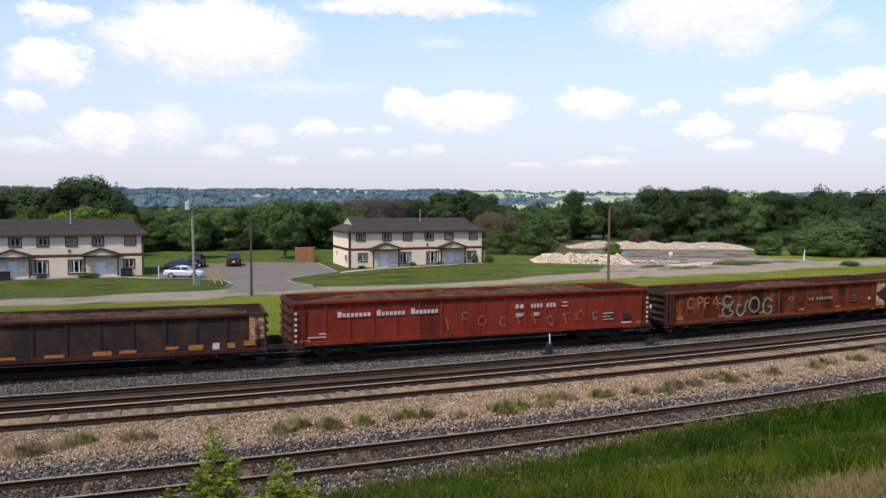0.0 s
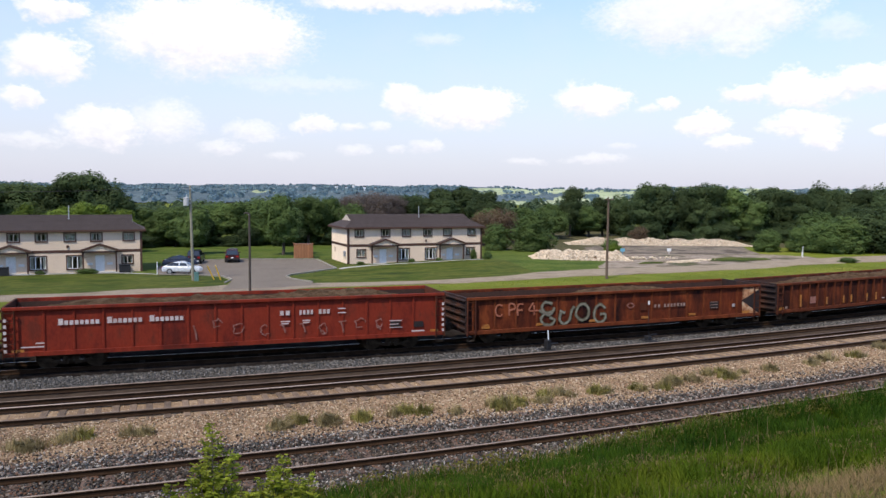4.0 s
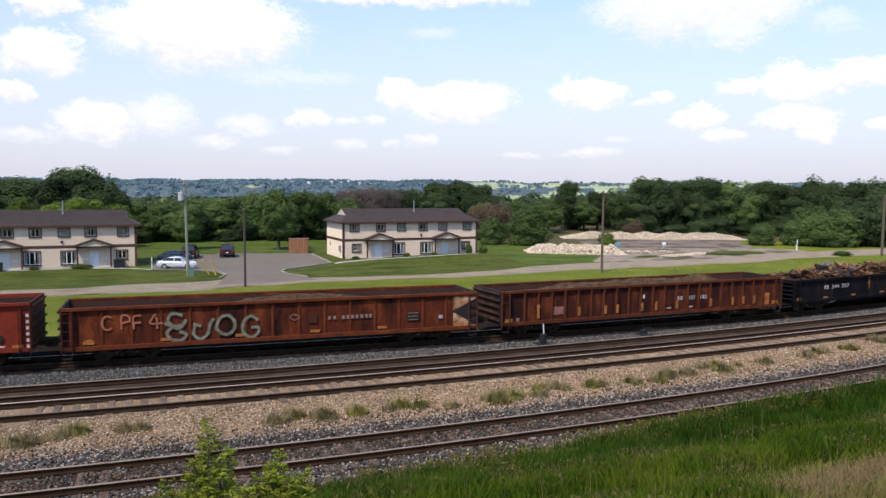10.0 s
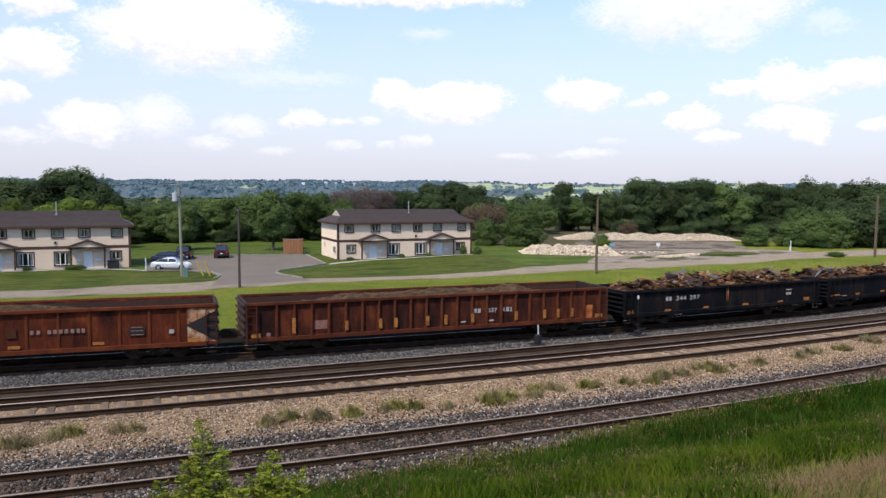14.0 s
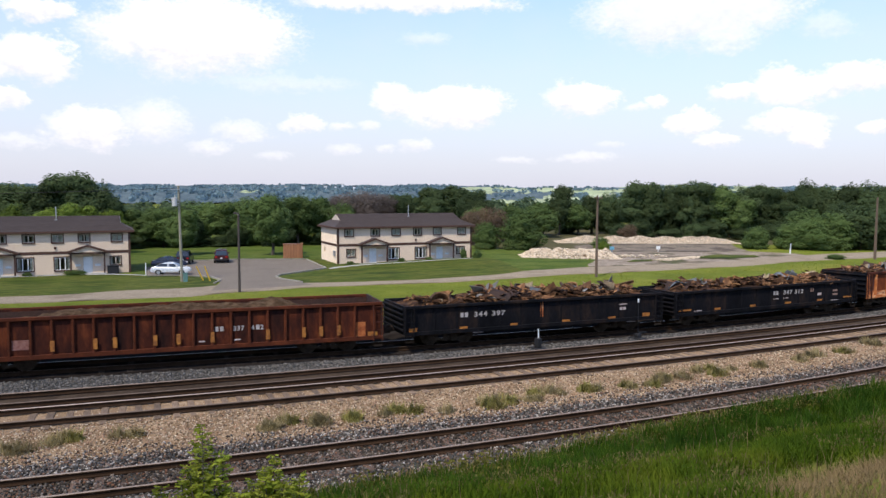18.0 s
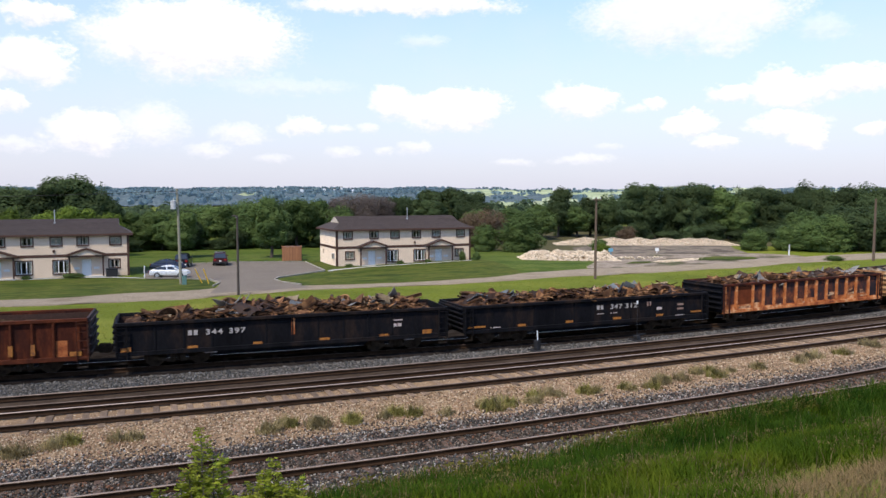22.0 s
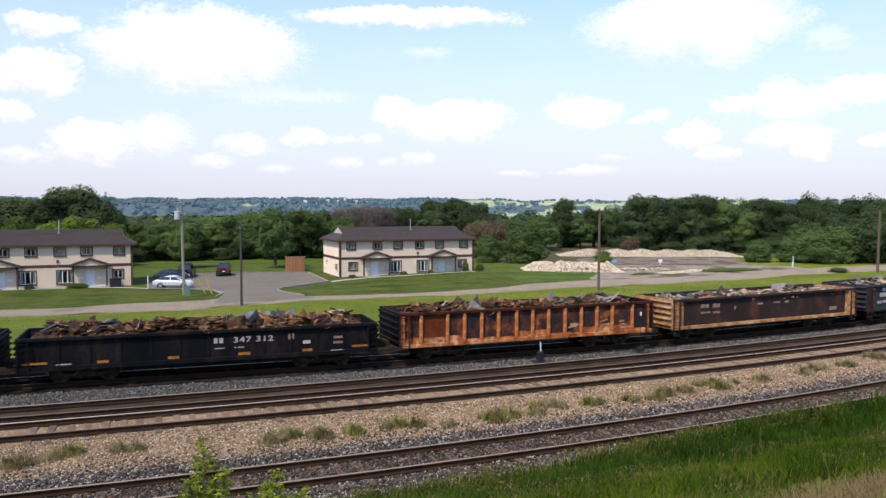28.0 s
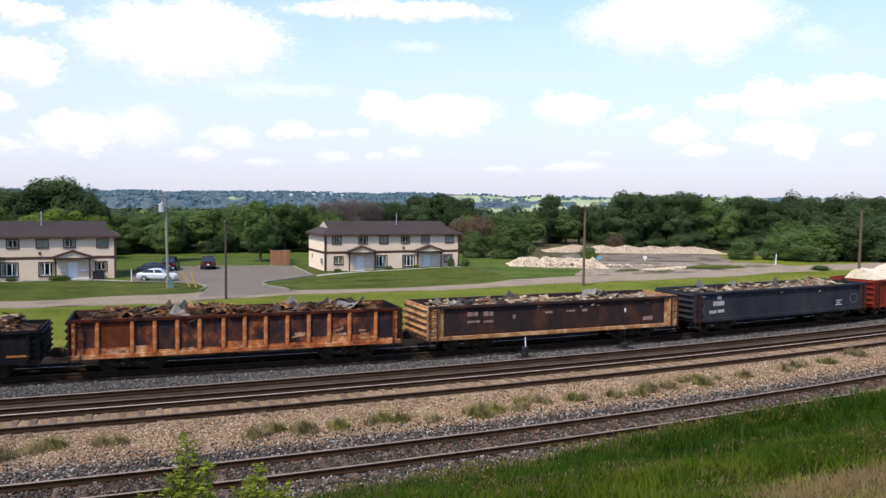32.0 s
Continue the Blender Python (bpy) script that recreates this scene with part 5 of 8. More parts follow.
METAL = material("galvanised_metal", (0.42, 0.43, 0.44), (0.5, 0.5, 0.5), scale=3, fine=20, rough=0.45, metal=0.7, bump=0.05)
PANE = bpy.data.materials.new("window_glass")
PANE.use_nodes = True
_b = PANE.node_tree.nodes["Principled BSDF"]
_b.inputs["Base Color"].default_value, _b.inputs["Roughness"].default_value, _b.inputs["Transmission Weight"].default_value, _b.inputs["IOR"].default_value = (0.75, 0.8, 0.8, 1), 0.03, 1.0, 1.45


def pierced(length, height, thick, holes):
    """A wall along x with its outer face at y=0 and openings (x0, x1, z0, z1) through it."""
    xs = sorted({0.0, length, *[h[0] for h in holes], *[h[1] for h in holes]})
    zs = sorted({0.0, height, *[h[2] for h in holes], *[h[3] for h in holes]})
    bm = bmesh.new()
    for x0, x1 in zip(xs, xs[1:]):
        for z0, z1 in zip(zs, zs[1:]):
            open_ = any(h[0] <= x0 and x1 <= h[1] and h[2] <= z0 and z1 <= h[3] for h in holes)
            if not open_:
                box(bm, x0, x1, 0, thick, z0, z1)
    bmesh.ops.remove_doubles(bm, verts=bm.verts[:], dist=0.001)
    return bm


def window_in(house, x, z, w, h, panes, frame_mat, curtain):
    """A window centred at x with its sill at z, in a front wall at y=0."""
    t = 0.12
    win = part("window", boxes((x - w / 2 - t, x + w / 2 + t, -0.035, 0.0, z - t, z), (x - w / 2 - t, x + w / 2 + t, -0.035, 0.0, z + h, z + h + t),
                               (x - w / 2 - t, x - w / 2, -0.035, 0.0, z, z + h), (x + w / 2, x + w / 2 + t, -0.035, 0.0, z, z + h)), TRIM, house, "window with brown trim")
    pw = w / panes
    fr = []
    for i in range(panes):
        a, b = x - w / 2 + pw * i, x - w / 2 + pw * (i + 1)
        fr += [(a, a + 0.055, 0.02, 0.09, z, z + h), (b - 0.055, b, 0.02, 0.09, z, z + h), (a + 0.055, b - 0.055, 0.02, 0.09, z, z + 0.06), (a + 0.055, b - 0.055, 0.02, 0.09, z + h - 0.06, z + h)]
        part("pane", boxes((a + 0.055, b - 0.055, 0.05, 0.058, z + 0.06, z + h - 0.06)), PANE, win)
    part("window_frame", boxes(*fr), frame_mat, win)
    part("window_sill", boxes((x - w / 2 - 0.12, x + w / 2 + 0.12, -0.09, -0.035, z - t - 0.03, z - t + 0.02)), TRIM, win)
    if curtain:
        bm = bmesh.new()
        for s in (-1, 1):
            x0, x1 = (x - w / 2, x - w / 2 + w * curtain) if s < 0 else (x + w / 2 - w * curtain, x + w / 2)
            box(bm, x0, x1, 0.16, 0.18, z - 0.05, z + h)
        part("curtain", bm, CURTAIN, win)


def house(x0, y0, base, H, L, label, seed):
    D, k = 8.3, L / 19.25
    hs = thing("apartment_house", pose(x0, y0, base), label, "house", "two-storey houses")
    r = random.Random(seed)
    up = [k * a for a in (1.57, 5.17, 8.1, 11.19, 14.1, 17.75)]
    up_z, down_z, belt = 3.67, 0.98, 2.46
    small, tri = [k * 1.83, k * 17.58], [k * 7.7, k * 11.67]
    doors = [k * 4.83, k * 14.45]
    holes = [(x - 0.55, x + 0.55, up_z, up_z + 0.84) for x in up] + [(x - 0.55, x + 0.55, down_z, down_z + 0.9) for x in small] + [(x - 0.8, x + 0.8, 0.5, 1.92) for x in tri] + [(x - 0.5, x + 0.5, 0.08, 1.98) for x in doors]
    part("front_wall", pierced(L, H, 0.2, holes), SIDING, hs)
    part("back_wall", boxes((0.2, L - 0.2, D - 0.2, D, 0, H)), SIDING, hs)
    part("side_wall", pierced(D, H, 0.2, [(1.5, 2.1, 1.3, 1.9)]), SIDING, hs, m=Matrix.Translation((0, D, 0)) @ Matrix.Rotation(-math.pi / 2, 4, "Z"))
    part("side_wall", boxes((L - 0.2, L, 0.2, D, 0, H)), SIDING, hs)
    part("foundation", boxes((0.04, L - 0.04, 0.04, D - 0.04, -1.0, 0.0)), CONCRETE, hs)
    part("floor_slab", boxes((0.2, L - 0.2, 0.2, D - 0.2, belt - 0.1, belt + 0.1), (0.2, L - 0.2, 2.4, 2.5, 0.0, H)), ROOM, hs)
    for z0, z1, x_0, x_1 in ((belt - 0.16, belt + 0.16, 0, L),):
        part("belt_trim", boxes((x_0, x_1, -0.03, 0.0, z0, z1)), TRIM, hs)
        part("belt_trim", boxes((-0.03, 0.0, -0.03, D, z0, z1)), TRIM, hs)
    for x_0 in (-0.03, L - 0.2):
        part("corner_board", boxes((x_0, x_0 + 0.24, -0.05, -0.03, 0, H)), TRIM, hs)
    part("corner_board", boxes((-0.05, -0.03, -0.05, 0.2, 0, H)), TRIM, hs)
    for x in up:
        window_in(hs, x, up_z, 1.1, 0.84, 2, SASH, r.choice((0.2, 0.3, 0.42, 0.46)))
    for x in small:
        window_in(hs, x, down_z, 1.1, 0.9, 2, SASH, r.choice((0.22, 0.38)))
    for x in tri:
        window_in(hs, x, 0.5, 1.6, 1.42, 3, WHITE, r.choice((0.2, 0.34)))
    # roof: hipped skirts under small upright gables, with an overhang and courses of shingles
    o, rz, cut = 0.42, 1.62, 0.5
    xl, xr = 0.95, L - 0.95
    yk, zk = -o + (D / 2 + o) * cut, rz * cut
    bm = bmesh.new()
    c = [bm.verts.new(p) for p in ((-o, -o, 0), (L + o, -o, 0), (L + o, D + o, 0), (-o, D + o, 0), (xl, yk, zk), (xr, yk, zk), (xr, D - yk, zk), (xl, D - yk, zk), (xl, D / 2, rz), (xr, D / 2, rz))]
    for f in ((0, 1, 5, 9, 8, 4), (2, 3, 7, 8, 9, 6), (1, 2, 6, 5), (3, 0, 4, 7)):
        bm.faces.new([c[i] for i in f])
    ext = bmesh.ops.extrude_face_region(bm, geom=bm.faces[:])
    for v in ext["geom"]:
        if isinstance(v, bmesh.types.BMVert):
            v.co.z += 0.13
    bmesh.ops.recalc_face_normals(bm, faces=bm.faces[:])
    part("roof", bm, SHINGLE, hs, m=pose(0, 0, H))
    bm = bmesh.new()
    for j in range(1, 18):
        u = j / 18
        w = min(1.0, u / cut)
        y, z = -o + (D / 2 + o) * u, rz * u + 0.13
        box(bm, -o + (xl + o) * w, L + o + (xr - L - o) * w, y, y + 0.26, z - 0.005, z + 0.026)
    tagged(part("shingle_course", bm, SHINGLE, hs, m=pose(0, 0, H)), kind="stuff")
    for s, xg in ((-1, xl), (1, xr)):
        bm = bmesh.new()
        a = [bm.verts.new((xg + s * q, y, z)) for q in (0.03, -0.12) for y, z in ((yk + 0.06, zk + 0.06), (D - yk - 0.06, zk + 0.06), (D / 2, rz + 0.08))]
        bm.faces.new(a[:3]), bm.faces.new(a[3:])
        for i in range(3):
            bm.faces.new((a[i], a[(i + 1) % 3], a[3 + (i + 1) % 3], a[3 + i]))
        bmesh.ops.recalc_face_normals(bm, faces=bm.faces[:])
        part("gable_vent", bm, SASH, hs, "small pale roof gable", m=pose(0, 0, H))
    part("fascia", boxes((-o - 0.04, L + o + 0.04, -o - 0.05, -o, -0.08, 0.16), (-o - 0.05, -o, -o, D + o, -0.08, 0.16), (L + o, L + o + 0.05, -o, D + o, -0.08, 0.16)), TRIM, hs, m=pose(0, 0, H))
    part("soffit", boxes((-o, L + o, -o, 0, -0.03, -0.005), (-o, 0, 0, D + o, -0.03, -0.005)), TRIM, hs, m=pose(0, 0, H))
    bm = bmesh.new()
    cyl(bm, (L * 0.57, D / 2 - 1.2, rz * 0.6), (L * 0.57, D / 2 - 1.2, rz + 1.25), 0.06, n=8)
    cyl(bm, (L * 0.57, D / 2 - 1.2, rz * 0.6), (L * 0.57, D / 2 - 1.2, rz * 0.7 + 0.25), 0.15, n=8)
    part("vent_pipe", bm, METAL, hs, m=pose(0, 0, H))
    # porches
    for x in doors:
        door = part("door", soft(boxes((x - 0.49, x + 0.49, 0.06, 0.11, 0.08, 1.97)), 0.01), WHITE, hs, "white front door")
        part("door_panel", boxes(*[(x + a, x + a + 0.3, 0.045, 0.06, z0, z0 + 0.6) for a in (-0.36, 0.06) for z0 in (0.3, 1.1)]), WHITE, door)
        bm = bmesh.new()
        cyl(bm, (x + 0.38, 0.0, 1.1), (x + 0.38, 0.06, 1.1), 0.035, n=8)
        part("door_knob", bm, METAL, door)
        for s in (-1, 1):
            part("porch_post", soft(boxes((x + s * 1.75 - 0.09, x + s * 1.75 + 0.09, -0.85, -0.67, 0.1, belt - 0.15)), 0.015), TRIM, hs)
            part("mail_box", soft(boxes((x + s * 1.05 - 0.3, x + s * 1.05 + 0.3, -0.1, -0.03, 0.86, 1.12)), 0.01), WHITE, hs)
        part("porch_step", soft(boxes((x - 1.95, x + 1.95, -1.05, -0.0, -0.5, 0.1)), 0.02), CONCRETE, hs)
        part("porch_beam", boxes((x - 1.9, x + 1.9, -0.92, -0.72, belt - 0.15, belt + 0.05)), TRIM, hs)
        pr = bmesh.new()
        a = [pr.verts.new(p) for p in ((x - 2.15, -1.05, belt + 0.02), (x + 2.15, -1.05, belt + 0.02), (x, -1.05, belt + 0.78), (x - 2.15, 0.0, belt + 0.02), (x + 2.15, 0.0, belt + 0.02), (x, 0.0, belt + 0.78))]
        pr.faces.new((a[0], a[2], a[5], a[3])), pr.faces.new((a[2], a[1], a[4], a[5]))
        e = bmesh.ops.extrude_face_region(pr, geom=pr.faces[:])
        for v in e["geom"]:
            if isinstance(v, bmesh.types.BMVert):
                v.co.z += 0.12
        bmesh.ops.recalc_face_normals(pr, faces=pr.faces[:])
        part("porch_roof", pr, SHINGLE, hs)
        for s in (-1, 1):
            fb = boxes((0, 2.28, -0.05, 0, -0.1, 0.12))
            part("barge_board", fb, TRIM, hs, m=Matrix.Translation((x, -1.07, belt + 0.80)) @ Matrix.Rotation(0 if s > 0 else math.pi, 4, "Z") @ Matrix.Rotation(radians(19.5), 4, "Y") if s > 0 else Matrix.Translation((x, -1.12, belt + 0.80)) @ Matrix.Rotation(math.pi, 4, "Z") @ Matrix.Translation((0, 0, 0)) @ Matrix.Rotation(radians(19.5), 4, "Y"))
        g = bmesh.new()
        a = [g.verts.new((xx, yy, zz)) for yy in (-0.95, -0.92) for xx, zz in ((x - 1.85, belt + 0.05), (x + 1.85, belt + 0.05), (x, belt + 0.7))]
        g.faces.new(a[:3]), g.faces.new(a[3:])
        for i in range(3):
            g.faces.new((a[i], a[(i + 1) % 3], a[3 + (i + 1) % 3], a[3 + i]))
        bmesh.ops.recalc_face_normals(g, faces=g.faces[:])
        part("porch_gable", g, SIDING, hs)
    part("side_vent", soft(boxes((L * 0.56, L * 0.56 + 0.25, -0.12, -0.02, H - 1.9, H - 1.6)), 0.02), TRIM, hs)
    part("meter_box", soft(boxes((-0.25, -0.02, 0.9, 1.4, 1.0, 1.7)), 0.02), METAL, hs)
    return hs


house(27.9, 99.9, -2.45, 4.72, 19.25, "beige two-storey apartment house with brown trim and roof", 1)
house(2.75 - 18.2, 99.16, -2.45, 4.77, 18.2, "beige two-storey house with brown trim beside the parking lot", 2)

# ---- bin enclosure, bins, posts ----
CEDAR = material("orange_cedar_boards", (0.30, 0.13, 0.06), (0.42, 0.20, 0.10), scale=2, fine=20, stretch=(4, 4, 0.6), per_object=0.2, rough=0.85)


def enclosure(x, y):
    z = terrain(x, y)
    e = thing("bin_enclosure", pose(x, y, z, 0, 0, -12), "orange-brown wooden board enclosure at the lot's edge", "enclosure")
    for i in range(14):
        part("board", boxes((i * 0.19, i * 0.19 + 0.175, -0.03, 0.0, 0.05, 2.0)), CEDAR, e)
    for i in range(8):
        part("board", boxes((-0.03, 0.0, 0.02 + i * 0.26, 0.26 + i * 0.26, 0.05, 2.0)), CEDAR, e)
        part("board", boxes((2.66, 2.69, 0.02 + i * 0.26, 0.26 + i * 0.26, 0.05, 2.0)), CEDAR, e)
    part("back_panel", boxes((0, 2.66, 2.1, 2.13, 0.05, 2.0)), CEDAR, e)
    part("cap_rail", boxes((-0.06, 2.72, -0.07, 0.05, 2.0, 2.08), (-0.06, 0.05, 0.05, 2.16, 2.0, 2.08), (2.63, 2.72, 0.05, 2.16, 2.0, 2.08)), CEDAR, e)
    part("lid", soft(boxes((0.15, 2.5, 0.15, 2.0, 1.85, 1.98)), 0.02), METAL, e)


enclosure(23.15, 111.0)


def crate_bin(x, y, label):
    b = thing("garbage_bin", pose(x, y, terrain(x, y) + 0.05, 0, 0, 3), label, "bin", "bins by the houses")
    part("tub", soft(boxes((-0.6, 0.6, -0.35, 0.35, 0.0, 0.85)), 0.05), BLACK, b)
    part("lid", soft(boxes((-0.64, 0.64, -0.39, 0.39, 0.85, 0.95)), 0.03), BLACK, b)


crate_bin(0.85, 98.1, "black bin before the beige wall")
crate_bin(-11.6, 98.1, "black bin beside a white porch door")


def post(name, x, y, h, r, mat, label, category, lean=0.0, cap=None, group=""):
    p = thing(name, Matrix.Translation((x, y, terrain(x, y) - 0.05)) @ Matrix.Rotation(lean, 4, "Y"), label, category, group)
    bm = bmesh.new()
    cyl(bm, (0, 0, 0), (0, 0, h), r, r * 0.95, n=10)
    part("shaft", bm, mat, p)
    if cap:
        bm = bmesh.new()
        cyl(bm, (0, 0, h), (0, 0, h + r * 0.8), r * 1.05, r * 0.4, n=10)
        part("cap", bm, cap, p)
    return p


GUY_YELLOW = material("yellow_plastic", (0.62, 0.40, 0.04), (0.55, 0.33, 0.03), scale=3, fine=20, rough=0.5, bump=0)
post("guy_guard", 10.2, 86.3, 1.75, 0.07, GUY_YELLOW, "yellow plastic guy-wire guard leaning over the lawn", "guard", -0.32, group="yellow guards")
post("guy_guard", 9.6, 87.0, 1.75, 0.07, GUY_YELLOW, "yellow plastic guy-wire guard leaning over the lawn", "guard", -0.42, group="yellow guards")
post("white_post", 4.2, 94.6, 1.5, 0.06, WHITE, "white painted pipe post at the lawn's edge", "post")
post("white_post", 61.7, 115.8, 1.7, 0.06, WHITE, "white marker post before the trees", "post", cap=WHITE)
post("white_post", 98.2, 91.6, 1.7, 0.07, WHITE, "white marker post beside the road", "post", cap=WHITE)
post("white_post", 98.9, 92.4, 0.8, 0.05, WHITE, "short white marker post beside the road", "post", cap=WHITE)
bm = boxes((-0.35, 0.35, -0.03, 0.03, 0.5, 1.0), (-0.04, 0.04, 0.03, 0.07, 0.0, 0.95))
SIGN_BLUE = material("blue_sign", (0.10, 0.30, 0.42), (0.16, 0.36, 0.46), scale=3, fine=20, rough=0.5, bump=0)
ob = tagged(part("sign_board", bm, SIGN_BLUE), "small blue board sign by the rubble", "sign")
ob.matrix_basis = pose(74.0, 104.5, terrain(74, 104.5), 0, 0, -30)
bm = boxes((-0.3, 0.3, -0.02, 0.02, 0.45, 0.95), (-0.04, 0.04, 0.02, 0.06, 0.0, 0.9))
ob = tagged(part("sign_board", bm, WHITE), "small white board sign in the yard", "sign")
ob.matrix_basis = pose(82.0, 103.2, terrain(82, 103.2), 0, 0, -30)

# ---- poles ----
POLE = material("weathered_pole_wood", (0.11, 0.076, 0.052), (0.175, 0.125, 0.09), scale=3, fine=20, stretch=(6, 6, 0.5), rough=0.95)
POLE_PALE = material("greenish_pole_wood", (0.26, 0.24, 0.18), (0.32, 0.30, 0.23), scale=3, fine=20, stretch=(6, 6, 0.5), rough=0.95)
POLE_DARK = material("dark_creosote_wood", (0.06, 0.048, 0.042), (0.10, 0.08, 0.07), scale=3, fine=20, stretch=(6, 6, 0.5), rough=0.9)
CERAMIC = material("grey_ceramic", (0.45, 0.45, 0.46), (0.5, 0.5, 0.5), scale=3, fine=20, rough=0.3, bump=0)


def pole(x, y, h, mat, label, arm=0.0, can=False, lamp=False, lean=0.0, r=0.16):
    p = thing("utility_pole", Matrix.Translation((x, y, terrain(x, y) - 0.1)) @ Matrix.Rotation(lean, 4, "Y"), label, "pole", "utility poles")
    bm = bmesh.new()
    cyl(bm, (0, 0, -0.3), (0, 0, h), r, r * 0.68, n=12)
    part("shaft", bm, mat, p)
    if arm:
        part("cross_arm", soft(boxes((-arm, arm, -0.2, -0.1, h - 0.35, h - 0.22)), 0.01), mat, p)
        for xx in (-arm + 0.1, 0.0, arm - 0.1):
            bm = bmesh.new()
            cyl(bm, (xx, -0.15, h - 0.22), (xx, -0.15, h - 0.02), 0.05, 0.03, n=8)
            part("insulator", bm, CERAMIC, p)
    if can:
        bm = bmesh.new()
        cyl(bm, (-0.45, -0.15, h - 2.1), (-0.45, -0.15, h - 1.3), 0.27, n=14)
        cyl(bm, (-0.45, -0.15, h - 1.3), (-0.45, -0.15, h - 1.22), 0.29, 0.2, n=14)
        t = part("transformer", bm, CERAMIC, p, "pale grey transformer can")
        bm = bmesh.new()
        cyl(bm, (-0.4, -0.15, h - 1.22), (-0.4, -0.15, h - 0.95), 0.05, 0.03, n=8)
        part("bushing", bm, CERAMIC, t)
        part("bracket", boxes((-0.3, 0.0, -0.2, -0.1, h - 1.9, h - 1.8), (-0.3, 0.0, -0.2, -0.1, h - 1.55, h - 1.45)), METAL, p)
        part("fuse_arm", boxes((-0.8, 0.1, -0.2, -0.14, h - 0.4, h - 0.32)), METAL, p)
    if lamp:
        bm = bmesh.new()
        cyl(bm, (0, -0.1, h - 0.25), (-0.35, -0.6, h - 0.02), 0.035, n=8)
        part("lamp_arm", bm, METAL, p)
        part("lamp_head", soft(boxes((-0.55, -0.2, -0.75, -0.5, h - 0.1, h + 0.05)), 0.04), POLE_DARK, p)
    return p


pole(7.4, 86.7, 10.15, POLE_PALE, "pale greenish utility pole with a transformer can", can=True, lean=-0.018)
pole(11.6, 75.7, 7.6, POLE_DARK, "dark slim lamp pole by the dirt road", lamp=True, r=0.13)
pole(50.9, 74.8, 9.3, POLE, "brown wooden utility pole with a short cross-arm", arm=0.55, lean=0.004)
pole(101.6, 79.6, 9.0, POLE, "brown wooden utility pole beside the road", arm=0.0, lean=0.01, r=0.2)
cable = thing("power_line", pose(0, 0, 0), "thin dark power line running west from the pole", "cable")
bm = bmesh.new()
wire = [(7.3 - 55 * k / 14, 86.7 - 2.0 * k / 14, 7.35 + 0.7 * k / 14 - 1.0 * math.sin(math.pi * k / 14)) for k in range(15)]
for p, q in zip(wire, wire[1:]):
    cyl(bm, p, q, 0.022, n=5)
part("wire", bm, BLACK, cable)
b = thing("utility_box", pose(7.7, 86.2, terrain(7.7, 86.2)), "teal metal utility box at the pole's foot", "utility box")
TEAL = material("teal_metal", (0.10, 0.20, 0.18), (0.13, 0.24, 0.21), scale=3, fine=20, rough=0.6)
part("cabinet", soft(boxes((-0.22, 0.22, -0.2, 0.2, 0, 0.9)), 0.03), TEAL, b)
part("lid", soft(boxes((-0.25, 0.25, -0.23, 0.23, 0.9, 0.97)), 0.02), TEAL, b)


# ---- switch stands by the train ----
def switch_stand(x, y, h, white, label):
    z = -0.22
    s = thing("switch_stand", pose(x, y, z, 0, 0, 10), label, "switch stand", "switch stands")
    part("base", soft(boxes((-0.25, 0.25, -0.4, 0.4, 0.0, 0.1)), 0.02), BLACK, s)
    part("body", soft(boxes((-0.13, 0.13, -0.13, 0.13, 0.1, h * 0.55)), 0.03), BLACK, s)
    bm = bmesh.new()
    cyl(bm, (0.03, 0, h * 0.56), (0.0, 0, h), 0.03, 0.025, n=8)
    part("rod", bm, WHITE if white else BLACK, s, "white-painted rod" if white else "")
    part("lever", soft(boxes((0.05, 0.6, -0.03, 0.03, 0.3, 0.36)), 0.01), BLACK, s)
    return s


switch_stand(18.19, 31.3, 0.98, True, "dark switch stand with a white rod beside the train")
tall = switch_stand(24.03, 31.65, 0.55, False, "dark switch stand with a tall thin mast and white tip")
bm = bmesh.new()
cyl(bm, (0, 0, 0.3), (0, 0, 1.86), 0.014, 0.011, n=8)
mast = part("mast", bm, BLACK, tall)
part("target", soft(boxes((-0.05, 0.05, -0.015, 0.015, 1.84, 2.02)), 0.005), WHITE, mast, "small white target plate")


# ---- vehicles ----
CAR_GLASS = glass_material("tinted_car_glass", (0.02, 0.022, 0.025), 0.05)
TYRE = material("tyre_rubber", (0.02, 0.02, 0.02), (0.03, 0.03, 0.03), scale=5, fine=20, rough=0.9)
LENS_RED = glass_material("red_lamp_lens", (0.35, 0.02, 0.015), 0.15)
LENS_CLEAR = glass_material("clear_lamp_lens", (0.6, 0.6, 0.6), 0.1)


def paint(name, c, metal=0.3):
    m = material(name, c, tuple(v * 0.92 for v in c), scale=1, fine=10, rough=0.3, metal=metal, bump=0)
    m.node_tree.nodes["Principled BSDF"].inputs["Coat Weight"].default_value = 0.6
    return m


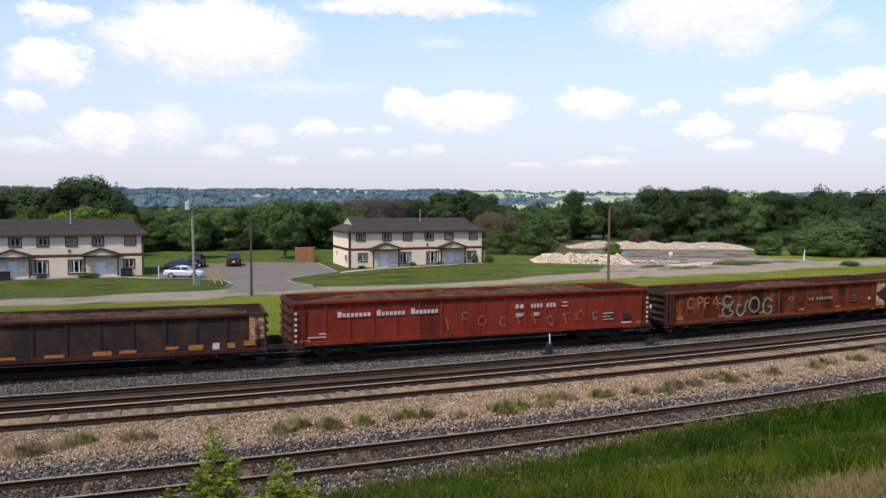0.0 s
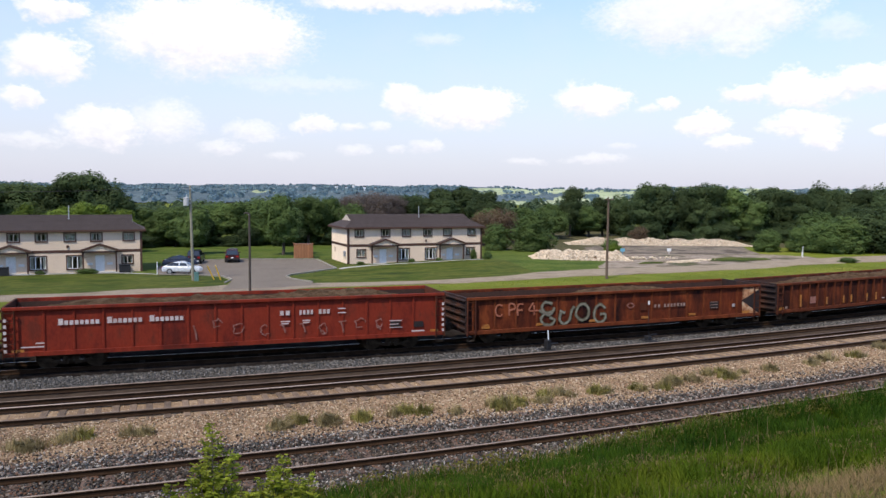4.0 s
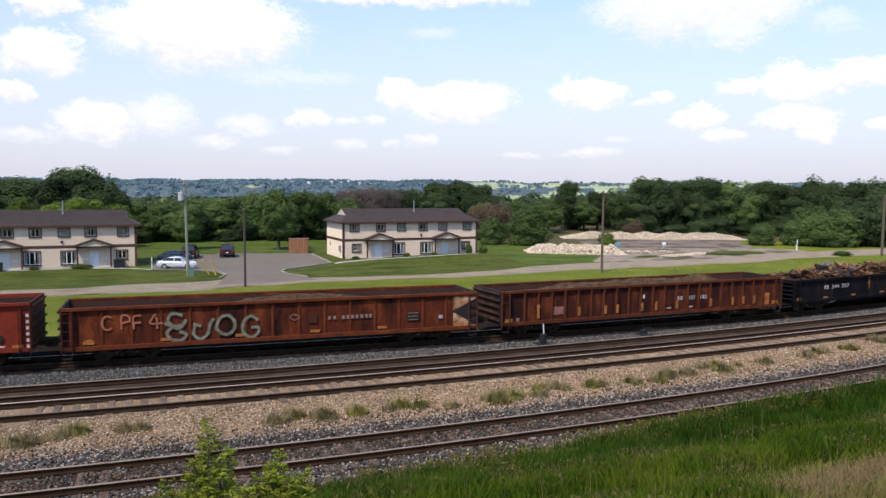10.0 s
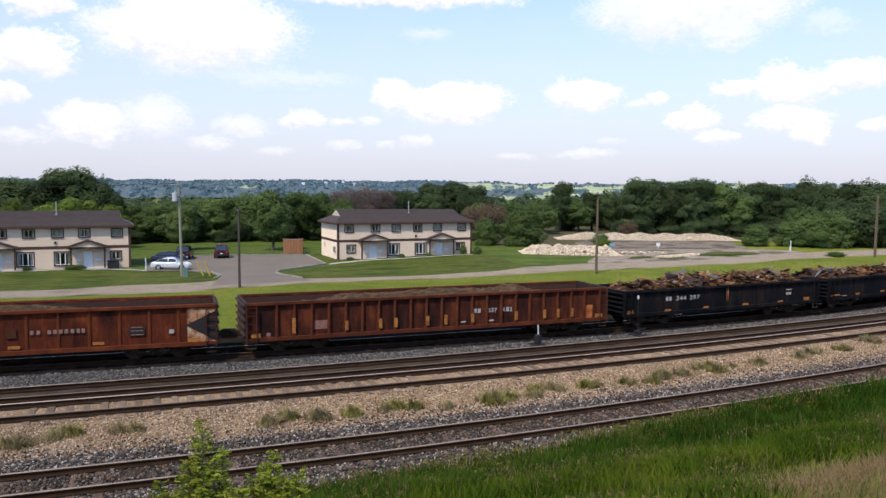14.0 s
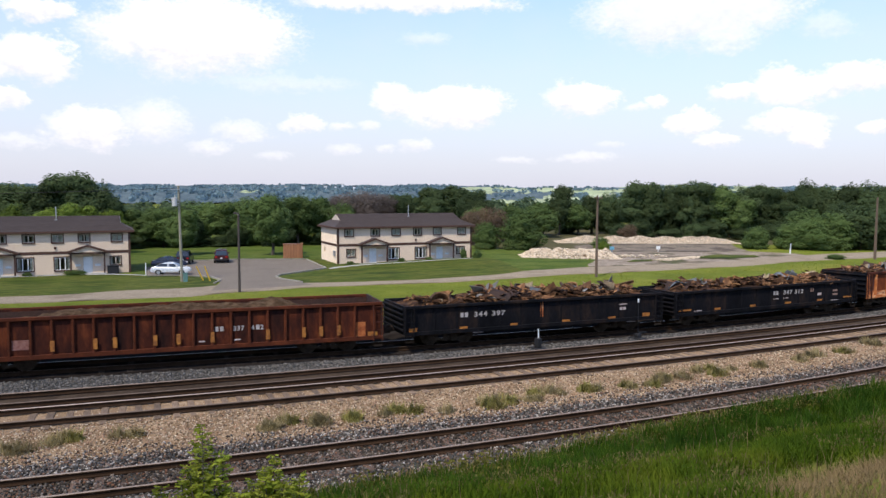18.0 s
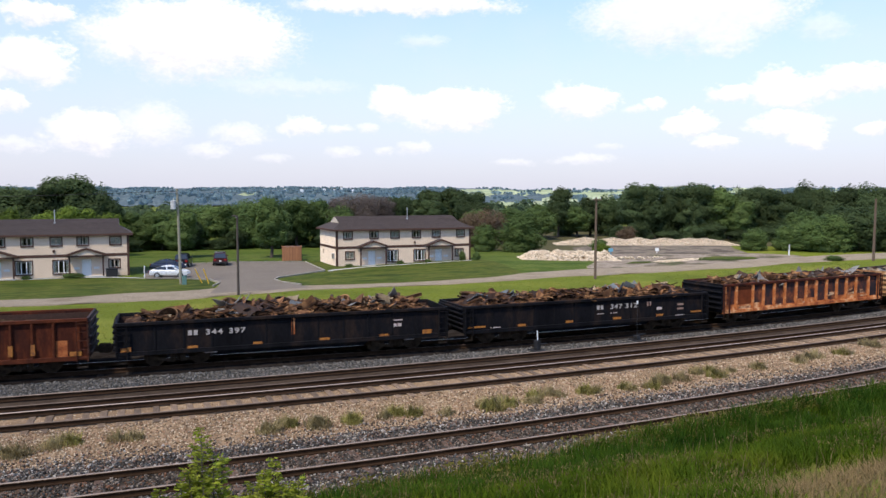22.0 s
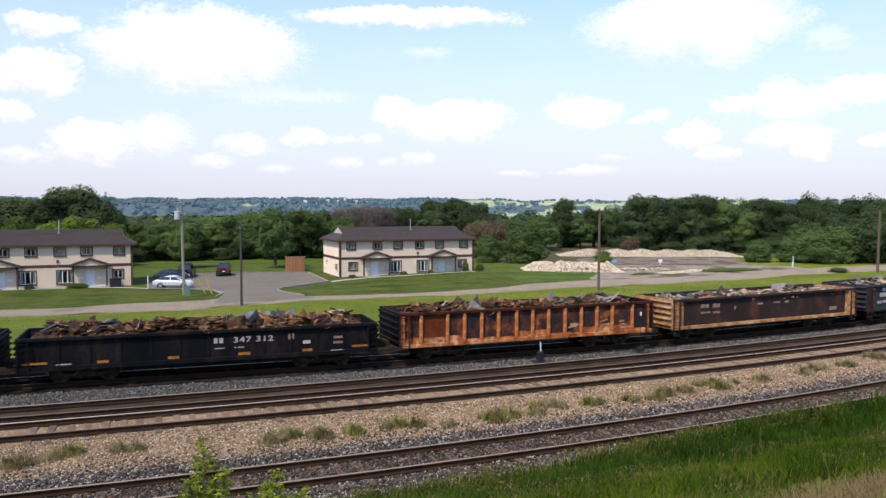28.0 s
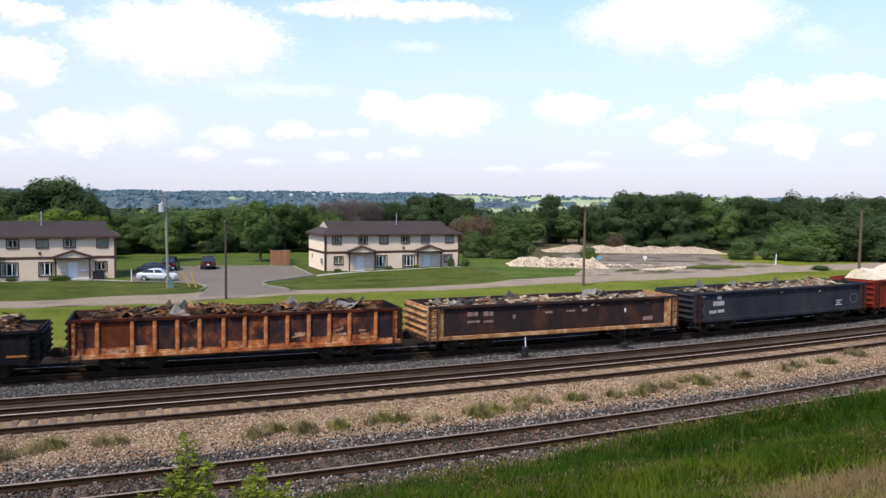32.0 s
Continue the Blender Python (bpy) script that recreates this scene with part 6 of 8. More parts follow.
def car(x, y, heading, body_paint, kind, label):
    """A parked car; its own x points forwards."""
    L, W, Hh = {"sedan": (4.25, 1.74, 1.40), "suv": (4.6, 1.86, 1.72), "van": (4.7, 1.9, 1.75)}[kind]
    belt = {"sedan": 0.9, "suv": 1.02, "van": 1.0}[kind]
    c = thing("parked_car", pose(x, y, terrain(x, y) + 0.07, 0, 0, heading), label, "car", "parked cars")
    hl = L / 2
    prof = {"sedan": [(-hl + 0.05, 0.32), (-hl, 0.55), (-hl + 0.06, 0.82), (-hl + 0.2, belt), (hl - 1.25, belt), (hl - 0.6, 0.84), (hl - 0.2, 0.72), (hl, 0.52), (hl - 0.06, 0.28)],
            "suv": [(-hl, 0.4), (-hl + 0.02, belt), (hl - 1.15, belt), (hl - 0.15, 0.88), (hl, 0.6), (hl - 0.03, 0.35)],
            "van": [(-hl, 0.4), (-hl + 0.02, belt), (hl - 0.95, belt), (hl - 0.1, 0.8), (hl, 0.55), (hl - 0.03, 0.33)]}[kind]
    cab = {"sedan": [(-hl + 0.32, belt), (-hl + 1.2, Hh - 0.12), (-hl + 1.75, Hh), (-0.05, Hh), (0.35, Hh - 0.1), (hl - 0.95, belt)], "suv": [(-hl + 0.05, belt), (-hl + 0.3, Hh), (0.4, Hh), (hl - 1.3, belt)], "van": [(-hl + 0.05, belt), (-hl + 0.2, Hh), (0.6, Hh), (hl - 1.0, belt)]}[kind]

    def extrude(pts, w0, w1, top):
        bm = bmesh.new()
        rings = []
        for s in (-1, 1):
            rings.append([bm.verts.new((px, s * (w0 + (w1 - w0) * max(0.0, min(1.0, (pz - belt) / (top - belt))) if top > belt else w1 if pz >= top - 0.01 else w0), pz)) for px, pz in pts])
        bm.faces.new(rings[0][::-1]), bm.faces.new(rings[1])
        n = len(pts)
        for i in range(n):
            bm.faces.new((rings[0][i], rings[0][(i + 1) % n], rings[1][(i + 1) % n], rings[1][i]))
        bmesh.ops.recalc_face_normals(bm, faces=bm.faces[:])
        return bm

    bm = extrude(prof, W / 2, W / 2 - 0.06, belt)
    bmesh.ops.bevel(bm, geom=bm.edges[:], offset=0.06, segments=2, affect="EDGES")
    part("body", bm, body_paint, c)
    bm = extrude(cab, W / 2 - 0.09, W / 2 - 0.27, Hh)
    bmesh.ops.bevel(bm, geom=bm.edges[:], offset=0.07, segments=2, affect="EDGES")
    cabin = part("cabin", bm, body_paint, c)
    x0, x1, x2, x3 = cab[0][0], cab[1][0], cab[-2][0], cab[-1][0]
    zlo, zhi = belt + 0.06, Hh - 0.12

    def edge(z, a, b):
        return a + (b - a) * (z - belt) / (Hh - belt)

    for s in (-1, 1):
        ylo, yhi = (s * (edge(z, W / 2 - 0.09, W / 2 - 0.27) + 0.012) for z in (zlo, zhi))
        mid = (x1 + x2) / 2 + 0.1
        for a0, a1, b0, b1 in ((edge(zlo, x0, x1) + 0.15, edge(zhi, x0, x1) + 0.12, mid - 0.05, mid - 0.05), (mid + 0.05, mid + 0.05, edge(zlo, x3, x2) - 0.2, edge(zhi, x3, x2) - 0.12)):
            g = bmesh.new()
            q = [(a0, ylo, zlo), (b0, ylo, zlo), (b1, yhi, zhi), (a1, yhi, zhi)]
            f0 = [g.verts.new(p) for p in q]
            f1 = [g.verts.new((p[0], p[1] - s * 0.03, p[2])) for p in q]
            g.faces.new(f0), g.faces.new(f1)
            for i in range(4):
                g.faces.new((f0[i], f0[(i + 1) % 4], f1[(i + 1) % 4], f1[i]))
            bmesh.ops.recalc_face_normals(g, faces=g.faces[:])
            part("side_window", g, CAR_GLASS, cabin)
    for name, xa, xb, sgn in (("windscreen", x3, x2, 1), ("rear_window", x0, x1, -1)):
        g = bmesh.new()
        q = [(edge(z, xa, xb) + sgn * 0.014, s * (edge(z, W / 2 - 0.09, W / 2 - 0.27) - 0.12), z) for z, s in ((zlo, -1), (zlo, 1), (zhi, 1), (zhi, -1))]
        f0 = [g.verts.new(p) for p in q]
        f1 = [g.verts.new((p[0] - sgn * 0.03, p[1], p[2])) for p in q]
        g.faces.new(f0), g.faces.new(f1)
        for i in range(4):
            g.faces.new((f0[i], f0[(i + 1) % 4], f1[(i + 1) % 4], f1[i]))
        bmesh.ops.recalc_face_normals(g, faces=g.faces[:])
        part(name, g, CAR_GLASS, cabin)
    for wx in (-L * 0.29, L * 0.31):
        for s in (-1, 1):
            bm = bmesh.new()
            cyl(bm, (wx, s * (W / 2 - 0.2), 0.32), (wx, s * (W / 2 + 0.012), 0.32), 0.33, n=18)
            wh = part("wheel", bm, TYRE, c)
            bm = bmesh.new()
            cyl(bm, (wx, s * (W / 2 + 0.0), 0.32), (wx, s * (W / 2 + 0.03), 0.32), 0.21, 0.19, n=14)
            part("rim", bm, METAL, wh)
    for s in (-1, 1):
        part("tail_light", soft(boxes((-hl - 0.02, -hl + 0.12, s * (W / 2 - 0.3) - 0.16, s * (W / 2 - 0.3) + 0.16, belt - 0.28, belt - 0.08)), 0.02), LENS_RED, c)
        part("headlight", soft(boxes((hl - 0.22, hl - 0.04, s * (W / 2 - 0.34) - 0.18, s * (W / 2 - 0.34) + 0.18, 0.56, 0.7)), 0.03), LENS_CLEAR, c)
        part("wing_mirror", soft(boxes((x2 + 0.35, x2 + 0.5, s * W / 2 - 0.1, s * W / 2 + 0.1, belt + 0.04, belt + 0.18)), 0.03), body_paint, c)
    part("rear_bumper", soft(boxes((-hl - 0.06, -hl + 0.1, -W / 2 + 0.08, W / 2 - 0.08, 0.35, 0.55)), 0.04), BLACK, c)
    part("number_plate", boxes((-hl - 0.075, -hl - 0.06, -0.16, 0.16, 0.6, 0.75)), WHITE, c)
    return c


car(6.9, 94.2, -18, paint("silver_car_paint", (0.72, 0.73, 0.75)), "sedan", "silver sedan parked at the lot's edge")
car(7.4, 103.2, -8, paint("dark_blue_car_paint", (0.02, 0.03, 0.07)), "sedan", "dark blue sedan parked in the lot")
car(9.6, 108.2, 78, paint("black_suv_paint", (0.012, 0.013, 0.02)), "suv", "black SUV parked behind the sedans")
car(14.35, 108.6, 82, paint("maroon_car_paint", (0.06, 0.008, 0.012)), "van", "maroon SUV parked with its tail to the road")


# ---- vegetation ----
def leaf_material(name, *cols, island=0.14, scale=0.6, contrast=1.0):
    m = material(name, *cols, scale=scale, contrast=contrast, fine=8, rough=0.75, bump=0, island=island, per_object=0.3, spec=0.1)
    nt = m.node_tree
    b = nt.nodes["Principled BSDF"]
    tr = nt.nodes.new("ShaderNodeBsdfTranslucent")
    mix = nt.nodes.new("ShaderNodeMixShader")
    mix.inputs[0].default_value = 0.45
    src = b.inputs["Base Color"].links[0].from_socket
    nt.links.new(src, tr.inputs[0])
    out = nt.nodes["Material Output"]
    nt.links.new(b.outputs[0], mix.inputs[1]), nt.links.new(tr.outputs[0], mix.inputs[2]), nt.links.new(mix.outputs[0], out.inputs[0])
    return m


LEAF_DARK = leaf_material("dark_foliage", (0.0506, 0.08, 0.0341), (0.0812, 0.1153, 0.047), (0.1176, 0.1529, 0.0624))
LEAF_MID = leaf_material("green_foliage", (0.0853, 0.1361, 0.0438), (0.1293, 0.1876, 0.0583), (0.181, 0.2363, 0.0803))
LEAF_BRIGHT = leaf_material("bright_foliage", (0.096, 0.144, 0.024), (0.138, 0.192, 0.0336), (0.192, 0.24, 0.048))
LEAF_BROWN = leaf_material("brownish_foliage", (0.138, 0.0978, 0.0633), (0.1955, 0.1323, 0.0862), (0.1495, 0.1323, 0.0633))
LEAF_GREY = leaf_material("grey_bare_twigs", (0.1313, 0.105, 0.088), (0.1785, 0.142, 0.12), (0.21, 0.165, 0.14))
BARK = material("grey_bark", (0.07, 0.055, 0.042), (0.12, 0.10, 0.08), scale=4, fine=20, stretch=(3, 3, 0.5), rough=0.95)


def quads_mesh(name, P, U, V, mat):
    """Bent leaf cards: centres P with half axes U and V."""
    n = len(P)
    verts = np.concatenate([P - U - V, P + U - V, P + U * 0.7 + V, P - U * 0.7 + V], axis=1).reshape(-1, 3)
    me = bpy.data.meshes.new(name)
    me.vertices.add(4 * n), me.loops.add(4 * n), me.polygons.add(n)
    me.vertices.foreach_set("co", verts.astype(np.float32).ravel())
    me.loops.foreach_set("vertex_index", np.arange(4 * n, dtype=np.int32))
    me.polygons.foreach_set("loop_start", np.arange(0, 4 * n, 4, dtype=np.int32))
    me.polygons.foreach_set("loop_total", np.full(n, 4, dtype=np.int32))
    me.materials.append(mat)
    me.update(calc_edges=True)
    return me


def crown_mesh(seed, puffs, count, size, mat):
    """Leaf clumps over overlapping puffs (x, y, z, rx, rz): dense shells with gaps and a ragged edge."""
    g = np.random.default_rng(seed)
    vol = np.array([p[3] ** 2 * p[4] for p in puffs]) ** (2 / 3)
    pick = g.choice(len(puffs), count, p=vol / vol.sum())
    pf = np.array(puffs)[pick]
    d = g.normal(size=(count, 3))
    d /= np.linalg.norm(d, axis=1)[:, None]
    rad = g.uniform(0.8, 1.07, count) ** 0.8
    lump = np.array([noise.noise((v[0] * 2.2 + k, v[1] * 2.2, v[2] * 2.2 + seed)) for v, k in zip(d, pick * 3.7)])
    rad = rad * (1 + 0.35 * lump)
    P = pf[:, :3] + d * rad[:, None] * np.c_[pf[:, 3], pf[:, 3], pf[:, 4]]
    n = d + g.normal(scale=0.18, size=(count, 3)) + np.array([0, 0, 0.25])
    n /= np.linalg.norm(n, axis=1)[:, None]
    a = np.cross(n, g.normal(size=(count, 3)))
    a /= np.linalg.norm(a, axis=1)[:, None]
    b = np.cross(n, a)
    s = size * g.uniform(0.55, 1.35, count)[:, None]
    verts = np.concatenate([P - a * s - b * s * 0.75, P + a * s - b * s * 0.5, P + b * s], axis=1).reshape(-1, 3)
    me = bpy.data.meshes.new("crown")
    me.vertices.add(3 * count), me.loops.add(3 * count), me.polygons.add(count)
    me.vertices.foreach_set("co", verts.astype(np.float32).ravel())
    me.loops.foreach_set("vertex_index", np.arange(3 * count, dtype=np.int32))
    me.polygons.foreach_set("loop_start", np.arange(0, 3 * count, 3, dtype=np.int32))
    me.polygons.foreach_set("loop_total", np.full(count, 3, dtype=np.int32))
    me.materials.append(mat)
    me.update(calc_edges=True)
    return me


def trunk_mesh(seed, h, r, spread):
    rr = random.Random(seed)
    bm = bmesh.new()
    p, rad = Vector((0, 0, -0.3)), r
    for i in range(4):
        q = p + Vector((rr.uniform(-0.15, 0.15), rr.uniform(-0.15, 0.15), h / 4 + 0.08))
        cyl(bm, p, q, rad, rad * 0.82, n=8)
        p, rad = q, rad * 0.82
        if i >= 1:
            for _ in range(3):
                a = rr.uniform(0, 6.28)
                e = p + Vector((math.cos(a) * spread * rr.uniform(0.5, 0.9), math.sin(a) * spread * rr.uniform(0.5, 0.9), h * rr.uniform(0.12, 0.35)))
                cyl(bm, p, e, rad * 0.5, rad * 0.12, n=6)
    return mesh_from("trunk", bm, BARK)


SPAN = {}


def tree_kind(seed, mat, label, shape, count=15000, size=0.135, name="tree", category="tree"):
    """A tree 10 m high and 7 m wide, built once and then copied."""
    rr = random.Random(seed)
    t = thing(name, pose(0, -600, 0), label, category, "trees round the houses")
    puffs = []
    if shape == "round":
        for i in range(26):
            a, k = rr.uniform(0, 6.28), rr.uniform(0.2, 1)
            puffs.append((math.cos(a) * 2.1 * k, math.sin(a) * 2.1 * k, rr.uniform(2.9, 8.4), rr.uniform(0.75, 1.45), rr.uniform(0.65, 1.25)))
        puffs.append((0, 0, 5.6, 2.3, 3.2)), puffs.append((0.3, 0, 8.2, 1.3, 1.5))
    elif shape == "tall":
        for i in range(24):
            a, z = rr.uniform(0, 6.28), rr.uniform(2.2, 8.8)
            w = 1.9 * (1 - abs(z - 5.2) / 6)
            puffs.append((math.cos(a) * w, math.sin(a) * w, z, rr.uniform(0.6, 1.15), rr.uniform(0.7, 1.3)))
        puffs.append((0, 0, 5.4, 1.7, 4.0))
    else:
        for i in range(30):
            a, k = rr.uniform(0, 6.28), rr.uniform(0.3, 1)
            puffs.append((math.cos(a) * 2.4 * k, math.sin(a) * 2.4 * k, rr.uniform(0.9, 7.2) * (1.15 - 0.4 * k), rr.uniform(0.75, 1.45), rr.uniform(0.8, 1.6)))
        puffs.append((0, 0, 3.8, 2.5, 3.9))
    part("trunk", trunk_mesh(seed, 6.0 if shape != "bush" else 3.0, 0.24, 2.2), None, t)
    crown = crown_mesh(seed, puffs, count, size, mat)
    co = np.array([q.co[:] for q in crown.vertices])
    SPAN[t.name] = (np.quantile(co[:, 2], 0.995), np.quantile(np.hypot(co[:, 0], co[:, 1]), 0.97) * 2)
    part("crown", crown, None, t)
    return t


KINDS = {
    "dark": [tree_kind(11, LEAF_DARK, "dark green leafy tree at the wood's edge", "round"), tree_kind(12, LEAF_DARK, "dark green leafy tree at the wood's edge", "tall"), tree_kind(13, LEAF_DARK, "dense dark green tree with a broad crown", "bush", 16500)],
    "mid": [tree_kind(21, LEAF_MID, "green leafy tree behind the parking lot", "round"), tree_kind(22, LEAF_MID, "green leafy tree with low branches", "bush", 16500)],
    "bright": [tree_kind(31, LEAF_BRIGHT, "bright green young tree", "bush", 15000), tree_kind(32, LEAF_BRIGHT, "bright yellow-green bushy tree", "round")],
    "brown": [tree_kind(41, LEAF_BROWN, "brownish half-bare bushy tree", "bush", 8000)],
    "grey": [tree_kind(51, LEAF_GREY, "grey bare tree with fine twigs", "round", 11000, 0.085)],
}
_made = set()


def plant(kind, x, y, h, w, k=None):
    opts = KINDS[kind]
    r = random.Random(int(x * 131 + y * 17))
    t = opts[r.randrange(len(opts)) if k is None else k % len(opts)]
    m = Matrix.Translation((x, y, terrain(x, y) - 0.05)) @ Matrix.Rotation(r.uniform(0, 6.28), 4, "Z") @ Matrix.Diagonal((w / SPAN[t.name][1], w / SPAN[t.name][1], h / SPAN[t.name][0], 1))
    if t.name not in _made:
        _made.add(t.name)
        t.matrix_basis = m
        return t
    return copy_thing(t, m @ Matrix.Diagonal((1 / t.scale.x, 1 / t.scale.y, 1 / t.scale.z, 1)))


# behind the western house
for x, y, h, w in ((-14.5, 148.7, 10.6, 10.4), (-9.8, 146.6, 9.8, 8.6), (-6.8, 145.4, 11.6, 9.5), (-3.3, 143.9, 12.3, 10.4), (-0.6, 142.8, 10.6, 7.0), (-21, 147, 10.4, 10), (-28, 146, 10.6, 10), (-6, 152, 11, 9), (-18, 155, 10.5, 10)):
    plant("dark", x, y, h, w, 0 if w > 9 else None)
for x, y, h, w in ((-4.2, 129.1, 7.5, 6.5), (-7.4, 130.2, 6.8, 5.4), (-12, 131, 7.2, 6), (0.6, 130, 6.5, 5)):
    plant("bright", x, y, h, w)
for i, (x, y, h, w) in enumerate(((2.3, 144.5, 6.2, 6.4), (4.2, 143.0, 6.4, 5.6), (6.6, 142.0, 6.0, 6.2), (9.2, 141.0, 6.2, 6.2), (12.6, 141, 6.8, 6.2), (17.0, 145.3, 7.4, 7.0), (20.4, 143.5, 7.6, 6.4), (23.4, 142.2, 7.9, 6.4), (28.1, 138.1, 8.1, 6.4), (31.6, 138.6, 8.6, 7.2), (36.0, 139.5, 8.4, 6.8), (31.5, 145, 8.2, 6.4), (25, 147, 8.0, 6.2), (38.5, 134, 7.4, 5.6), (10, 147, 6.6, 7), (14, 148, 7.0, 7), (1, 152, 7.4, 8))):
    plant("mid" if i % 4 else "dark", x, y, h, w)
for i in range(15):
    plant("dark" if i % 3 else "mid", -2 + i * 2.9, 141.5 + 2.5 * math.sin(i * 2.3) - 0.09 * i, 2.6 + 0.9 * math.sin(i * 1.7), 4.6, 2 if i % 3 else 1)
for i in range(9):
    plant("dark", 96 + i * 4.6, 133.0 - i * 1.9 + math.sin(i * 1.9), 3.2 + math.sin(i * 2.1), 5.4, 2)
plant("mid", 10.5, 122.8, 6.8, 4.8, 0)
plant("mid", 22.9, 117.6, 8.9, 6.0, 0)
# behind the eastern house
for x, y, h, w in ((70.8, 187.6, 8.9, 10), (76.1, 185.4, 10.6, 11), (81.4, 183.1, 11.0, 11), (86, 181, 10, 10), (80.0, 168.5, 8.9, 9), (73, 176, 8, 9), (66, 184, 8.4, 9)):
    plant("dark", x, y, h, w)
for x, y, h, w in ((52, 176, 9.4, 7), (56, 178, 9.8, 7), (60, 179, 9.2, 7), (49, 172, 9.0, 6), (63, 182, 9.0, 7), (54, 168, 8.8, 6), (46, 168, 8.6, 6)):
    plant("grey", x, y, h, w)
for x, y, h, w in ((64.5, 130.6, 6.6, 6.4), (68, 133, 6.0, 6), (60.5, 128, 6.2, 5)):
    plant("brown", x, y, h, w)
for x, y, h, w in ((58.0, 117.5, 4.4, 4.6), (63.6, 115.3, 6.5, 7.4), (53, 121, 5.2, 5)):
    plant("mid", x, y, h, w, 1)
for x, y, h, w in ((83.2, 142.1, 6.0, 7.6), (78, 146, 6.4, 7), (88, 150, 7, 7), (95.9, 148.4, 6.8, 7), (73, 150, 6, 7)):
    plant("mid", x, y, h, w)
for x, y, h, w in ((102.8, 153.2, 8.7, 7.2), (106.4, 151.6, 9.2, 7.2), (98.5, 156, 7.5, 7)):
    plant("dark", x, y, h, w)
plant("dark", 92.2, 149.9, 10.8, 5.8, 0)
# the wood on the right
for i, (x, y, h, w) in enumerate(((103.3, 138.0, 11.7, 8.2), (106.6, 136.6, 11.2, 8.0), (110.5, 135.0, 10.1, 7.0), (115.4, 132.9, 11.7, 9.0), (119.8, 131.0, 10.7, 8.2), (124.2, 129.1, 10.5, 8.2), (128.1, 127.5, 10.7, 8), (132.5, 125.6, 10.1, 8), (136.9, 123.7, 11.7, 7.4), (140.8, 122.1, 10.9, 8), (144.6, 120.4, 10.7, 8.2), (149.0, 118.5, 11.3, 9), (154.5, 116.2, 11, 9), (160.1, 113.8, 11, 9), (166, 111, 11, 9), (173, 108, 11, 9.5))):
    plant("mid" if i % 9 == 4 else "dark", x, y, h, w, i)
# its second row and the low trees before it
for i, (x, y, h, w) in enumerate(((108, 145, 10.6, 9), (117, 142, 11, 9), (126, 138, 10.6, 9), (135, 134, 11, 9), (144, 130, 10.8, 9), (153, 126, 11, 9), (162, 122, 11, 9), (112.5, 131.2, 8.4, 6), (122, 127, 8.0, 6), (130.5, 123, 7.6, 6.5), (139, 119, 7.6, 6.5), (147, 115, 7.8, 6.5))):
    plant("mid" if i % 9 == 8 else "dark", x, y, h, w, i)
for x, y, h, w in ((101.8, 102.3, 3.7, 5.0), (106.7, 99.8, 4.2, 5.2), (108.0, 96.4, 5.2, 7.0), (111.8, 95.6, 6.1, 7.8), (116.4, 93.9, 7.1, 8.7), (121.2, 92, 7.4, 8.5), (126, 93, 7.6, 8.5), (113.5, 103, 6.6, 8), (121, 101, 7.4, 8)):
    plant("mid" if h < 7 else "dark", x, y, h, w, 1 if h < 7 else 2)
plant("mid", 77.9, 113.5, 1.9, 3.2, 1)
plant("bright", 73.5, 106.4, 1.7, 2.6, 0)
plant("brown", 93, 126, 3.4, 4.0)

# weeds on the verge
plant("mid", 96.5, 81.8, 0.8, 2.6, 1)
# low shrubs by the houses
for x, y, h, w in ((47.5, 98.6, 1.2, 1.3), (45.5, 98.9, 1.4, 1.0), (36.4, 98.9, 0.6, 1.0), (40.4, 98.9, 0.5, 1.0), (-3.1, 98.5, 0.6, 2.4), (-8.0, 98.6, 0.5, 1.2), (29.2, 98.6, 0.5, 1.2)):
    plant("mid", x, y, h, w, 1)


# ---- far woods and hills ----
def far_woods():
    g = np.random.default_rng(5)
    P, U, V = [], [], []
    for i in range(1500):
        d = 205 * (1300 / 205) ** g.uniform(0, 1) ** 1.1
        a = radians(g.uniform(30, 102))
        x, y = d * math.cos(a), d * math.sin(a)
        if noise.noise((x * 0.006, y * 0.006, 2)) < -0.12 and d > 260:
            continue
        h = g.uniform(5, 10)
        w = h * g.uniform(0.35, 0.6)
        z = terrain(x, y)
        n = 240 if d < 420 else 80 if d < 700 else 40
        q = g.normal(size=(n, 3))
        q /= np.linalg.norm(q, axis=1)[:, None]
        q[:, 2] = np.abs(q[:, 2]) * 1.2 - 0.35
        rad = g.uniform(0.7, 1.1, n)[:, None]
        P.append(np.array([x, y, z + h * 0.42]) + q * rad * np.array([w, w, h * 0.52]))
        ax = np.cross(q, g.normal(size=(n, 3)))
        ax /= np.linalg.norm(ax, axis=1)[:, None]
        bx = np.cross(q, ax)
        s = (0.16 * w * g.uniform(0.7, 1.6, n) * (0.5 if d < 420 else 0.95 if d < 700 else 1.5))[:, None]
        U.append(ax * s), V.append(bx * s)
    me = quads_mesh("far_woods", np.concatenate(P), np.concatenate(U), np.concatenate(V), FAR_GREEN)
    return tagged(new("far_woods", me), "far dark green woods across the valley", "woods", kind="stuff")


# bluer and paler than near foliage: some haze is put into the colour
FAR_GREEN = leaf_material("far_wood_foliage", (0.0641, 0.0975, 0.0525), (0.0926, 0.132, 0.0675), (0.1283, 0.165, 0.0844), island=0.35, scale=0.02)
far_woods()

